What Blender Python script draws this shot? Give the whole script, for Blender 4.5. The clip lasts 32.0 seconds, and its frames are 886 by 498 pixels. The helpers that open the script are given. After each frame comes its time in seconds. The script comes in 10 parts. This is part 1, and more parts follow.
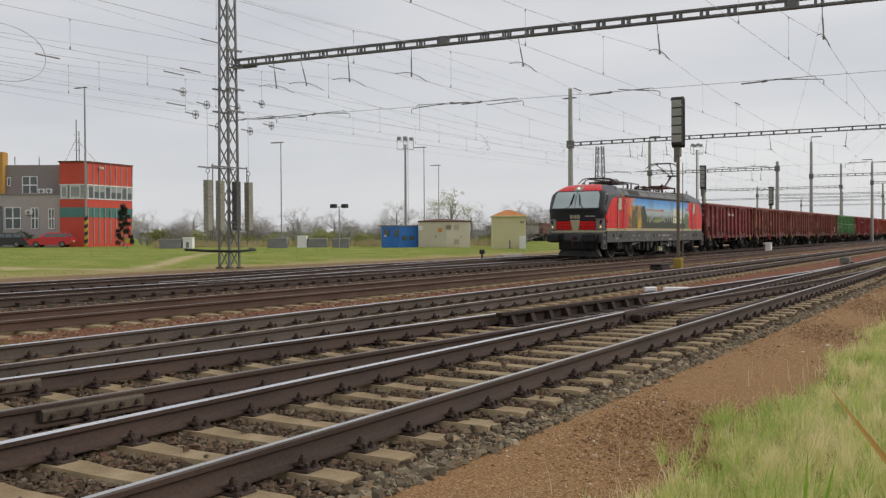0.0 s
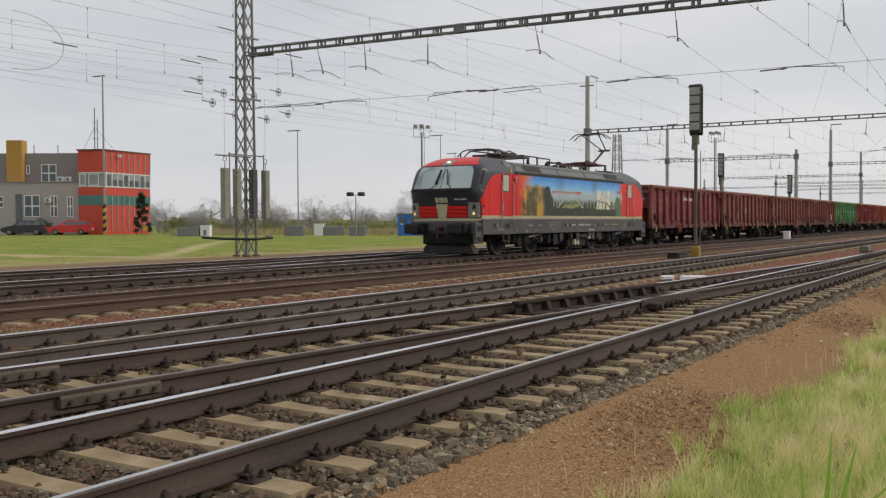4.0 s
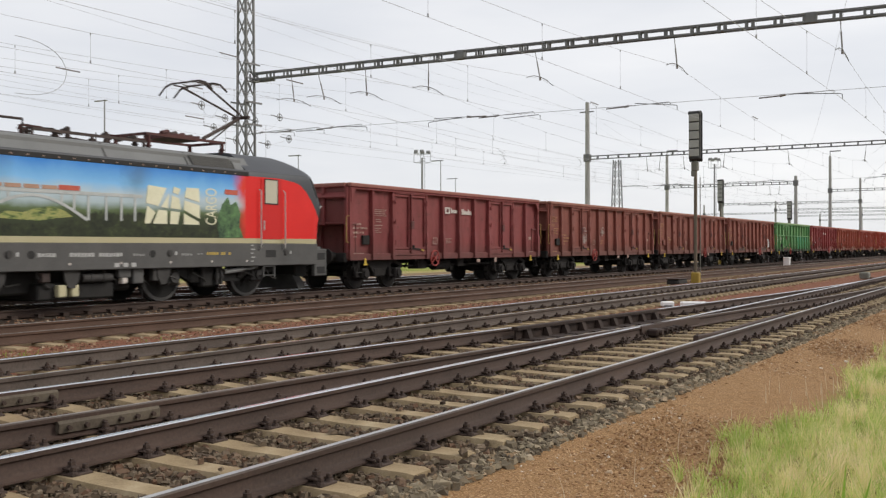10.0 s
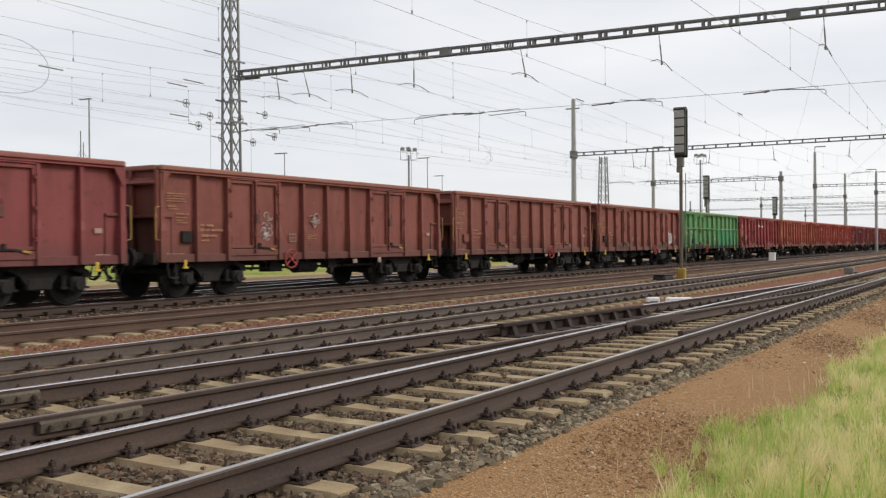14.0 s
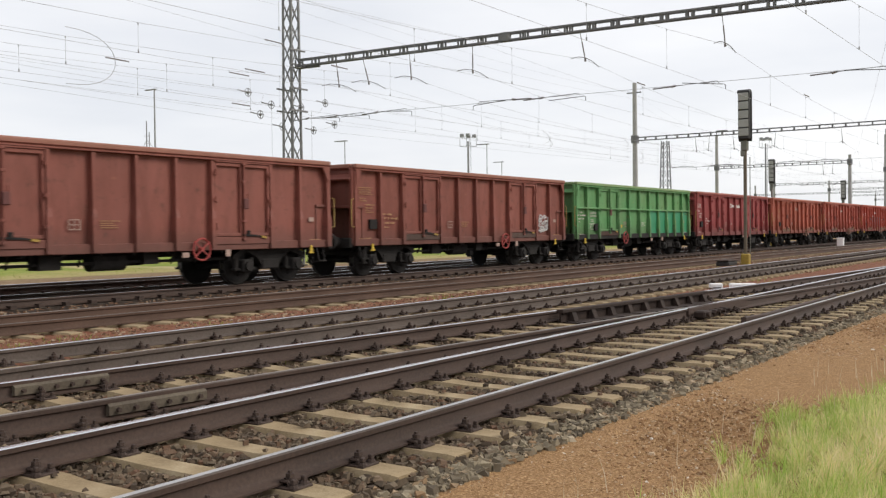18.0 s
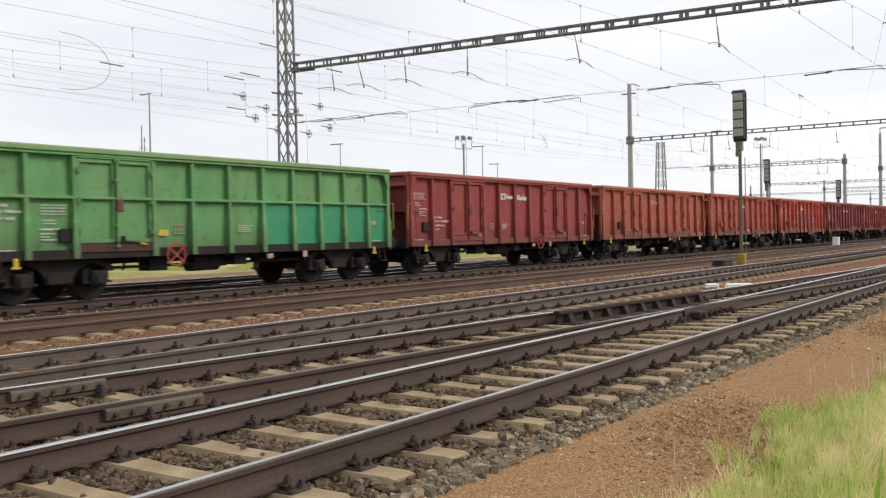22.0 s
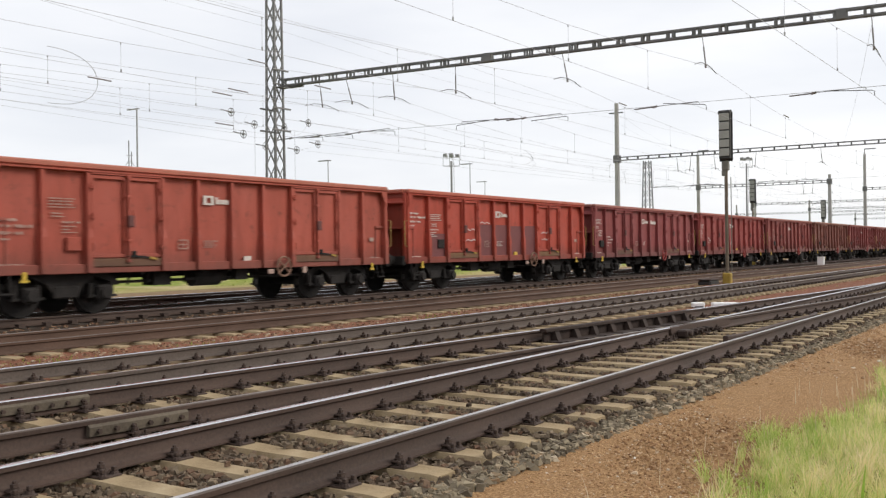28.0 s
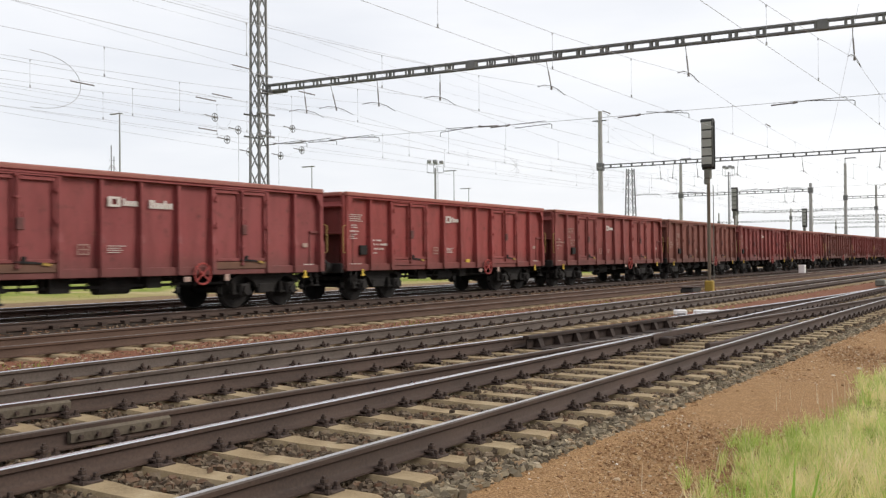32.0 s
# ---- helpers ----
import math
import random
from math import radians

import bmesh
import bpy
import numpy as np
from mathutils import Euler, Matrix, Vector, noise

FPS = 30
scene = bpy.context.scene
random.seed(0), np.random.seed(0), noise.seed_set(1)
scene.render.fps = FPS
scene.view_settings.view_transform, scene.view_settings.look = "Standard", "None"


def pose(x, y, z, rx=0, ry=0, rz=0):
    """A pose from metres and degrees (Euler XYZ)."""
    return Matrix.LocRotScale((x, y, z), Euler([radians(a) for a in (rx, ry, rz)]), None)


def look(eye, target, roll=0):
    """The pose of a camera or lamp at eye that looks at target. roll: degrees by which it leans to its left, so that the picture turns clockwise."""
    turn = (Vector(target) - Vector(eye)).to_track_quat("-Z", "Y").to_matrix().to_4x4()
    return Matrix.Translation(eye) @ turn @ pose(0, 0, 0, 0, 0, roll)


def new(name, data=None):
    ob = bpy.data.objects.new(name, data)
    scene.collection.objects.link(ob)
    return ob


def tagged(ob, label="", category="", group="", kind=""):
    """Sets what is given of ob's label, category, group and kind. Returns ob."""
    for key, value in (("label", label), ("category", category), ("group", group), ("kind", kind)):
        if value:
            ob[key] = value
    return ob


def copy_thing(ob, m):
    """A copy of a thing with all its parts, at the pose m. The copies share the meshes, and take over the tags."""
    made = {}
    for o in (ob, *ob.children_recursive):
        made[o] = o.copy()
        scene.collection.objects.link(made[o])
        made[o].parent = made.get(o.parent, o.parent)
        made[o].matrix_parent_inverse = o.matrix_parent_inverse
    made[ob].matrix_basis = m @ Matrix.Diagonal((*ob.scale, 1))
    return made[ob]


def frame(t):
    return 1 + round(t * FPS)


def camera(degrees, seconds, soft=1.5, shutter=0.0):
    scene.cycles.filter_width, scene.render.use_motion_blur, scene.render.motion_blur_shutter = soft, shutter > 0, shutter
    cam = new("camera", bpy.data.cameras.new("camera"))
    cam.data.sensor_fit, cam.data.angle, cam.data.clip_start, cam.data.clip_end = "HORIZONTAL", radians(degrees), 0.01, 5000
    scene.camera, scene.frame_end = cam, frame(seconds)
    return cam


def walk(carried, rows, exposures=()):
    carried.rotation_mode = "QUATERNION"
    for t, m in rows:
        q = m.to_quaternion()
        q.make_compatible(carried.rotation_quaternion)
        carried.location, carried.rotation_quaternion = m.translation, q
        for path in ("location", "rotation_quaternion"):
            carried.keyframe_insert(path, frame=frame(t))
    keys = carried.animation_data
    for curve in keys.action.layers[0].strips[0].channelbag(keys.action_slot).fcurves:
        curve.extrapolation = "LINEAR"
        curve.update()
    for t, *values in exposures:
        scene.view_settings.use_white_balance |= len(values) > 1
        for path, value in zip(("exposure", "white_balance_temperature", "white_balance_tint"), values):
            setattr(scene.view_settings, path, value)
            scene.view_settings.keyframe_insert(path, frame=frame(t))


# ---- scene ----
EXPOSURES = [(0.0, -0.31), (3.0, -0.31), (6.0, -0.27), (7.0, -0.03), (9.0, 0.03), (13.0, 0.05), (17.0, 0.08), (19.0, 0.22), (25.0, 0.2), (32.0, 0.22)]
cam = camera(49.516, 32.0, soft=1.3, shutter=0.4)
walk(cam, [
    (0.0, pose(0.001, 0.018, 1.253, 89.103, 0.321, -59.294)),
    (0.5, pose(0.019, 0.023, 1.247, 88.740, 0.280, -59.101)),
    (1.0, pose(0.013, 0.013, 1.254, 88.603, 0.134, -59.329)),
    (1.5, pose(0.013, 0.014, 1.255, 88.553, 0.069, -59.321)),
    (2.0, pose(0.015, 0.020, 1.254, 88.563, 0.064, -59.193)),
    (2.5, pose(0.009, 0.018, 1.256, 88.595, 0.058, -58.997)),
    (3.0, pose(0.008, 0.018, 1.252, 88.592, 0.144, -58.769)),
    (3.5, pose(0.014, 0.016, 1.252, 88.389, 0.209, -58.503)),
    (5.5, pose(0.014, 0.024, 1.260, 88.852, 0.373, -57.913)),
    (6.0, pose(0.007, 0.018, 1.258, 89.174, 0.391, -58.081)),
    (6.5, pose(0.006, 0.018, 1.259, 89.371, 0.327, -58.094)),
    (7.0, pose(-0.001, 0.012, 1.265, 89.438, 0.251, -58.064)),
    (7.5, pose(0.007, 0.015, 1.259, 89.528, 0.272, -58.161)),
    (8.0, pose(0.006, 0.012, 1.260, 89.529, 0.182, -58.155)),
    (8.5, pose(0.007, 0.016, 1.258, 89.657, 0.069, -58.175)),
    (9.0, pose(-0.001, 0.009, 1.266, 89.713, -0.066, -58.176)),
    (9.5, pose(0.011, 0.012, 1.261, 89.813, 0.122, -58.254)),
    (10.0, pose(0.004, 0.008, 1.260, 89.892, 0.088, -58.305)),
    (10.5, pose(0.018, 0.008, 1.258, 89.659, 0.214, -58.534)),
    (11.0, pose(0.018, 0.005, 1.259, 89.613, 0.211, -58.753)),
    (11.5, pose(0.016, 0.002, 1.261, 89.662, 0.419, -58.891)),
    (12.0, pose(0.016, 0.004, 1.259, 89.721, 0.419, -58.948)),
    (12.5, pose(0.014, -0.004, 1.260, 89.730, 0.497, -58.928)),
    (13.0, pose(0.010, -0.009, 1.259, 89.729, 0.490, -58.941)),
    (13.5, pose(0.032, -0.012, 1.256, 89.677, 0.439, -58.987)),
    (14.0, pose(0.027, -0.020, 1.259, 89.723, 0.394, -59.056)),
    (14.5, pose(0.017, -0.018, 1.258, 89.844, 0.516, -58.893)),
    (16.5, pose(0.010, -0.034, 1.258, 89.997, 0.504, -57.202)),
    (17.0, pose(0.016, -0.034, 1.256, 89.870, 0.617, -56.449)),
    (17.5, pose(0.020, -0.034, 1.247, 89.250, 0.682, -55.879)),
    (18.0, pose(0.026, -0.040, 1.249, 88.959, 0.645, -55.484)),
    (18.5, pose(0.039, -0.028, 1.248, 88.726, 0.723, -55.370)),
    (19.0, pose(0.029, -0.036, 1.249, 88.581, 0.875, -55.090)),
    (19.5, pose(0.031, -0.036, 1.252, 88.680, 0.854, -55.096)),
    (20.0, pose(0.019, -0.042, 1.255, 88.870, 0.887, -55.153)),
    (20.5, pose(0.023, -0.036, 1.253, 88.914, 0.954, -55.103)),
    (21.0, pose(0.028, -0.050, 1.246, 89.069, 1.038, -55.583)),
    (21.5, pose(0.026, -0.042, 1.245, 89.101, 1.113, -55.778)),
    (22.0, pose(0.018, -0.047, 1.252, 89.091, 1.082, -55.716)),
    (22.5, pose(0.017, -0.049, 1.255, 89.241, 0.976, -55.769)),
    (23.0, pose(0.035, -0.038, 1.248, 89.262, 0.929, -55.892)),
    (23.5, pose(0.022, -0.044, 1.248, 89.293, 0.842, -56.035)),
    (24.0, pose(0.012, -0.049, 1.254, 89.297, 0.953, -56.010)),
    (24.5, pose(0.019, -0.052, 1.252, 89.301, 0.994, -55.967)),
    (25.0, pose(0.029, -0.042, 1.252, 89.337, 0.873, -56.064)),
    (25.5, pose(0.023, -0.053, 1.252, 89.351, 0.920, -56.065)),
    (27.5, pose(0.008, -0.054, 1.250, 90.059, 0.699, -56.284)),
    (28.0, pose(0.018, -0.050, 1.251, 90.107, 0.700, -56.477)),
    (28.5, pose(0.025, -0.052, 1.247, 90.050, 0.678, -56.618)),
    (29.0, pose(0.019, -0.051, 1.248, 90.036, 0.583, -56.696)),
    (29.5, pose(0.020, -0.057, 1.247, 90.157, 0.588, -57.095)),
    (30.0, pose(0.015, -0.048, 1.250, 90.280, 0.382, -57.279)),
    (30.5, pose(0.011, -0.054, 1.250, 90.378, 0.481, -57.338)),
    (31.0, pose(0.010, -0.061, 1.253, 90.434, 0.594, -57.420)),
    (31.5, pose(0.012, -0.053, 1.250, 90.459, 0.516, -57.431)),
    (32.0, pose(0.001, -0.057, 1.250, 90.491, 0.450, -57.459)),
], EXPOSURES)

# ---------- light ----------
world = bpy.data.worlds.new("overcast")
scene.world = world
world.use_nodes = True
_wn = world.node_tree.nodes
_wl = world.node_tree.links
_bg = _wn["Background"]
_sky = _wn.new("ShaderNodeTexSky")
_sky.sky_type = "NISHITA"
_sky.sun_disc = False
_sky.sun_elevation = radians(35)
_sky.sun_rotation = radians(145)
_tc = _wn.new("ShaderNodeTexCoord")
_map = _wn.new("ShaderNodeMapping")
_map.inputs["Scale"].default_value = (1.0, 1.0, 5.0)
_cl = _wn.new("ShaderNodeTexNoise")
_cl.inputs["Scale"].default_value = 2.2
_cl.inputs["Detail"].default_value = 5
_ramp = _wn.new("ShaderNodeValToRGB")
_ramp.color_ramp.elements[0].position = 0.25
_ramp.color_ramp.elements[0].color = (7.5, 7.7, 8.2, 1)
_ramp.color_ramp.elements[1].position = 0.75
_ramp.color_ramp.elements[1].color = (9.95, 9.9, 9.98, 1)
_mix = _wn.new("ShaderNodeMixRGB")
_mix.inputs[0].default_value = 0.9
_wl.new(_tc.outputs["Generated"], _map.inputs[0])
_wl.new(_map.outputs[0], _cl.inputs["Vector"])
_wl.new(_cl.outputs["Fac"], _ramp.inputs[0])
_wl.new(_sky.outputs[0], _mix.inputs[1])
_wl.new(_ramp.outputs[0], _mix.inputs[2])
_wl.new(_mix.outputs[0], _bg.inputs[0])
_bg.inputs[1].default_value = 0.1

sun = new("sun", bpy.data.lights.new("sun", "SUN"))
sun.data.energy = 1.9
sun.data.angle = radians(25)
sun.data.color = (1.0, 0.93, 0.83)
sun.matrix_world = look((28, -40, 34), (0, 0, 0))

# ---------- mesh building ----------


class Shape:
    """Vertices, faces and a material slot for each face."""

    def __init__(self):
        self.v, self.f, self.m = [], [], []
        self.slot = 0

    def add(self, verts, faces):
        k = len(self.v)
        self.v.extend(verts)
        for q in faces:
            self.f.append([k + i for i in q])
            self.m.append(self.slot)
        return self

    def box(self, x0, x1, y0, y1, z0, z1, b=0.0):
        if b <= 0:
            return self.add([(x0, y0, z0), (x1, y0, z0), (x1, y1, z0), (x0, y1, z0), (x0, y0, z1), (x1, y0, z1), (x1, y1, z1), (x0, y1, z1)],
                            [(3, 2, 1, 0), (4, 5, 6, 7), (0, 1, 5, 4), (1, 2, 6, 5), (2, 3, 7, 6), (3, 0, 4, 7)])
        b = min(b, (x1 - x0) * 0.49, (y1 - y0) * 0.49, (z1 - z0) * 0.49)
        rings = []
        for z, k in ((z0, b), (z0 + b, 0), (z1 - b, 0), (z1, b)):
            c = b
            rings.append([(x0 + k + c * (k == 0), y0 + k, z), (x1 - k - c * (k == 0), y0 + k, z), (x1 - k, y0 + k + c * (k == 0), z), (x1 - k, y1 - k - c * (k == 0), z),
                          (x1 - k - c * (k == 0), y1 - k, z), (x0 + k + c * (k == 0), y1 - k, z), (x0 + k, y1 - k - c * (k == 0), z), (x0 + k, y0 + k + c * (k == 0), z)])
        verts = [p for r in rings for p in r]
        faces = [tuple(range(7, -1, -1)), tuple(range(24, 32))]
        for r in range(3):
            for i in range(8):
                j = (i + 1) % 8
                faces.append((r * 8 + i, r * 8 + j, r * 8 + 8 + j, r * 8 + 8 + i))
        return self.add(verts, faces)

    def cyl(self, p0, p1, r, n=8, r2=None, cap=True):
        p0, p1 = Vector(p0), Vector(p1)
        r2 = r if r2 is None else r2
        d = (p1 - p0).normalized()
        a = d.orthogonal().normalized()
        c = d.cross(a)
        verts = []
        for p, rr in ((p0, r), (p1, r2)):
            for i in range(n):
                t = 2 * math.pi * i / n
                verts.append(tuple(p + (a * math.cos(t) + c * math.sin(t)) * rr))
        faces = [(i, (i + 1) % n, n + (i + 1) % n, n + i) for i in range(n)]
        if cap:
            faces += [tuple(range(n - 1, -1, -1)), tuple(range(n, 2 * n))]
        return self.add(verts, faces)

    def tube(self, pts, r, n=5):
        pts = [Vector(p) for p in pts]
        m = len(pts)
        k = len(self.v)
        a = None
        for i, p in enumerate(pts):
            d = (pts[min(i + 1, m - 1)] - pts[max(i - 1, 0)]).normalized()
            a = d.orthogonal().normalized() if a is None else (a - d * a.dot(d)).normalized()
            c = d.cross(a)
            for j in range(n):
                t = 2 * math.pi * j / n
                self.v.append(tuple(p + (a * math.cos(t) + c * math.sin(t)) * r))
        for i in range(m - 1):
            for j in range(n):
                e = (j + 1) % n
                self.f.append([k + i * n + j, k + i * n + e, k + (i + 1) * n + e, k + (i + 1) * n + j])
                self.m.append(self.slot)
        return self

    def bar(self, p0, p1, w, h):
        """A square bar from p0 to p1, w wide and h high."""
        p0, p1 = Vector(p0), Vector(p1)
        d = (p1 - p0).normalized()
        up = Vector((0, 0, 1)) if abs(d.z) < 0.95 else Vector((0, 1, 0))
        a = d.cross(up).normalized() * (w / 2)
        c = a.cross(d).normalized() * (h / 2)
        verts = [tuple(p + s * a + t * c) for p in (p0, p1) for s, t in ((-1, -1), (1, -1), (1, 1), (-1, 1))]
        return self.add(verts, [(3, 2, 1, 0), (4, 5, 6, 7), (0, 1, 5, 4), (1, 2, 6, 5), (2, 3, 7, 6), (3, 0, 4, 7)])

    def prism(self, pts, y0, y1):
        """A polygon of (x, z) points, drawn out along y."""
        n = len(pts)
        verts = [(x, y0, z) for x, z in pts] + [(x, y1, z) for x, z in pts]
        return self.add(verts, [tuple(range(n)), tuple(range(2 * n - 1, n - 1, -1))] + [((i + 1) % n, i, n + i, n + (i + 1) % n) for i in range(n)])

    def prism_z(self, pts, z0, z1):
        """A polygon of (x, y) points, drawn out along z."""
        n = len(pts)
        verts = [(x, y, z0) for x, y in pts] + [(x, y, z1) for x, y in pts]
        return self.add(verts, [tuple(range(n - 1, -1, -1)), tuple(range(n, 2 * n))] + [(i, (i + 1) % n, n + (i + 1) % n, n + i) for i in range(n)])

    def loft(self, rings, closed=True, caps=True):
        n = len(rings[0])
        verts = [p for r in rings for p in r]
        faces = []
        for k in range(len(rings) - 1):
            for i in range(n if closed else n - 1):
                j = (i + 1) % n
                faces.append((k * n + i, k * n + j, (k + 1) * n + j, (k + 1) * n + i))
        if caps:
            faces += [tuple(range(n - 1, -1, -1)), tuple(range((len(rings) - 1) * n, len(rings) * n))]
        return self.add(verts, faces)

    def mesh(self, name, materials, smooth=False):
        me = bpy.data.meshes.new(name)
        me.from_pydata(self.v, [], self.f)
        for m in materials:
            me.materials.append(m)
        if len(materials) > 1:
            me.polygons.foreach_set("material_index", self.m)
        bm = bmesh.new()
        bm.from_mesh(me)
        bmesh.ops.recalc_face_normals(bm, faces=bm.faces)
        bm.to_mesh(me)
        bm.free()
        if smooth:
            me.polygons.foreach_set("use_smooth", [True] * len(me.polygons))
            me.set_sharp_from_angle(angle=radians(40))
        return me


def part(name, shape, material, parent=None, label="", smooth=False):
    mats = material if isinstance(material, (list, tuple)) else [material]
    me = shape if isinstance(shape, bpy.types.Mesh) else shape.mesh(name, mats, smooth)
    ob = new(name, me)
    ob.parent = parent
    return tagged(ob, label)


def thing(name, label, category, group="", kind="", at=None):
    ob = new(name)
    ob.empty_display_size = 0.2
    if at is not None:
        ob.matrix_world = at
    return tagged(ob, label, category, group, kind)


# ---------- materials ----------


class Mat:
    """A node material that is put together step by step."""

    def __init__(self, name, rough=0.7, metal=0.0, spec=0.5):
        self.mat = bpy.data.materials.new(name)
        self.mat.use_nodes = True
        self.n, self.l = self.mat.node_tree.nodes, self.mat.node_tree.links
        self.bsdf = self.n["Principled BSDF"]
        self.bsdf.inputs["Roughness"].default_value = rough
        self.bsdf.inputs["Metallic"].default_value = metal
        self.bsdf.inputs["Specular IOR Level"].default_value = spec
        self.tc = self.n.new("ShaderNodeTexCoord")

    def noise(self, scale, detail=4, rough=0.6, stretch=None, coord="Object"):
        t = self.n.new("ShaderNodeTexNoise")
        t.inputs["Scale"].default_value = scale
        t.inputs["Detail"].default_value = detail
        t.inputs["Roughness"].default_value = rough
        src = self.tc.outputs[coord]
        if stretch:
            mp = self.n.new("ShaderNodeMapping")
            mp.inputs["Scale"].default_value = stretch
            self.l.new(src, mp.inputs[0])
            src = mp.outputs[0]
        self.l.new(src, t.inputs["Vector"])
        return t.outputs["Fac"]

    def ramp(self, fac, stops):
        r = self.n.new("ShaderNodeValToRGB")
        els = r.color_ramp.elements
        while len(els) < len(stops):
            els.new(0.5)
        for e, (p, c) in zip(els, stops):
            e.position = p
            e.color = (*c, 1) if len(c) == 3 else c
        self.l.new(fac, r.inputs[0])
        return r.outputs[0]

    def mix(self, fac, a, b, mode="MIX"):
        m = self.n.new("ShaderNodeMixRGB")
        m.blend_type = mode
        for sock, val in zip(m.inputs, (fac, a, b)):
            if isinstance(val, (int, float)):
                sock.default_value = val
            elif isinstance(val, tuple):
                sock.default_value = (*val, 1)
            else:
                self.l.new(val, sock)
        return m.outputs[0]

    def math(self, op, a, b=0.0, clamp=False):
        m = self.n.new("ShaderNodeMath")
        m.operation = op
        m.use_clamp = clamp
        for sock, val in zip(m.inputs, (a, b)):
            if isinstance(val, (int, float)):
                sock.default_value = val
            else:
                self.l.new(val, sock)
        return m.outputs[0]

    def xyz(self, coord="Object"):
        s = self.n.new("ShaderNodeSeparateXYZ")
        self.l.new(self.tc.outputs[coord], s.inputs[0])
        return s.outputs

    def step(self, value, edge, soft):
        """0 below edge, 1 above it, with a ramp of that width."""
        return self.math("DIVIDE", self.math("SUBTRACT", value, edge - soft / 2), soft, True)

    def bump(self, fac, strength=0.3, dist=0.02):
        b = self.n.new("ShaderNodeBump")
        b.inputs["Strength"].default_value = strength
        b.inputs["Distance"].default_value = dist
        self.l.new(fac, b.inputs["Height"])
        self.l.new(b.outputs[0], self.bsdf.inputs["Normal"])
        return self

    def random(self):
        return self.n.new("ShaderNodeObjectInfo").outputs["Random"]

    def island(self):
        return self.n.new("ShaderNodeNewGeometry").outputs["Random Per Island"]

    def own(self):
        return self.n.new("ShaderNodeObjectInfo").outputs["Color"]

    def done(self, color, rough=None):
        if isinstance(color, tuple):
            self.bsdf.inputs["Base Color"].default_value = (*color, 1)
        else:
            self.l.new(color, self.bsdf.inputs["Base Color"])
        if rough is not None:
            self.l.new(rough, self.bsdf.inputs["Roughness"])
        return self.mat


def speckled(name, a, b, scale=6.0, rough=0.7, metal=0.0, bump=0.2, fine=60.0, spec=0.4, stretch=None):
    """Two tones mottled at two scales."""
    m = Mat(name, rough, metal, spec)
    n1 = m.noise(scale, 5, 0.6, stretch)
    n2 = m.noise(fine, 3, 0.6)
    f = m.mix(0.4, n1, n2)
    c = m.ramp(f, [(0.3, a), (0.7, b)])
    m.bump(n2, bump, 0.01)
    return m.done(c)


def plain_glow(name, colour, strength):
    m = Mat(name, 0.4)
    m.bsdf.inputs["Emission Color"].default_value = (*colour, 1)
    m.bsdf.inputs["Emission Strength"].default_value = strength
    return m.done(colour)

# ---------- surfaces of the yard ----------


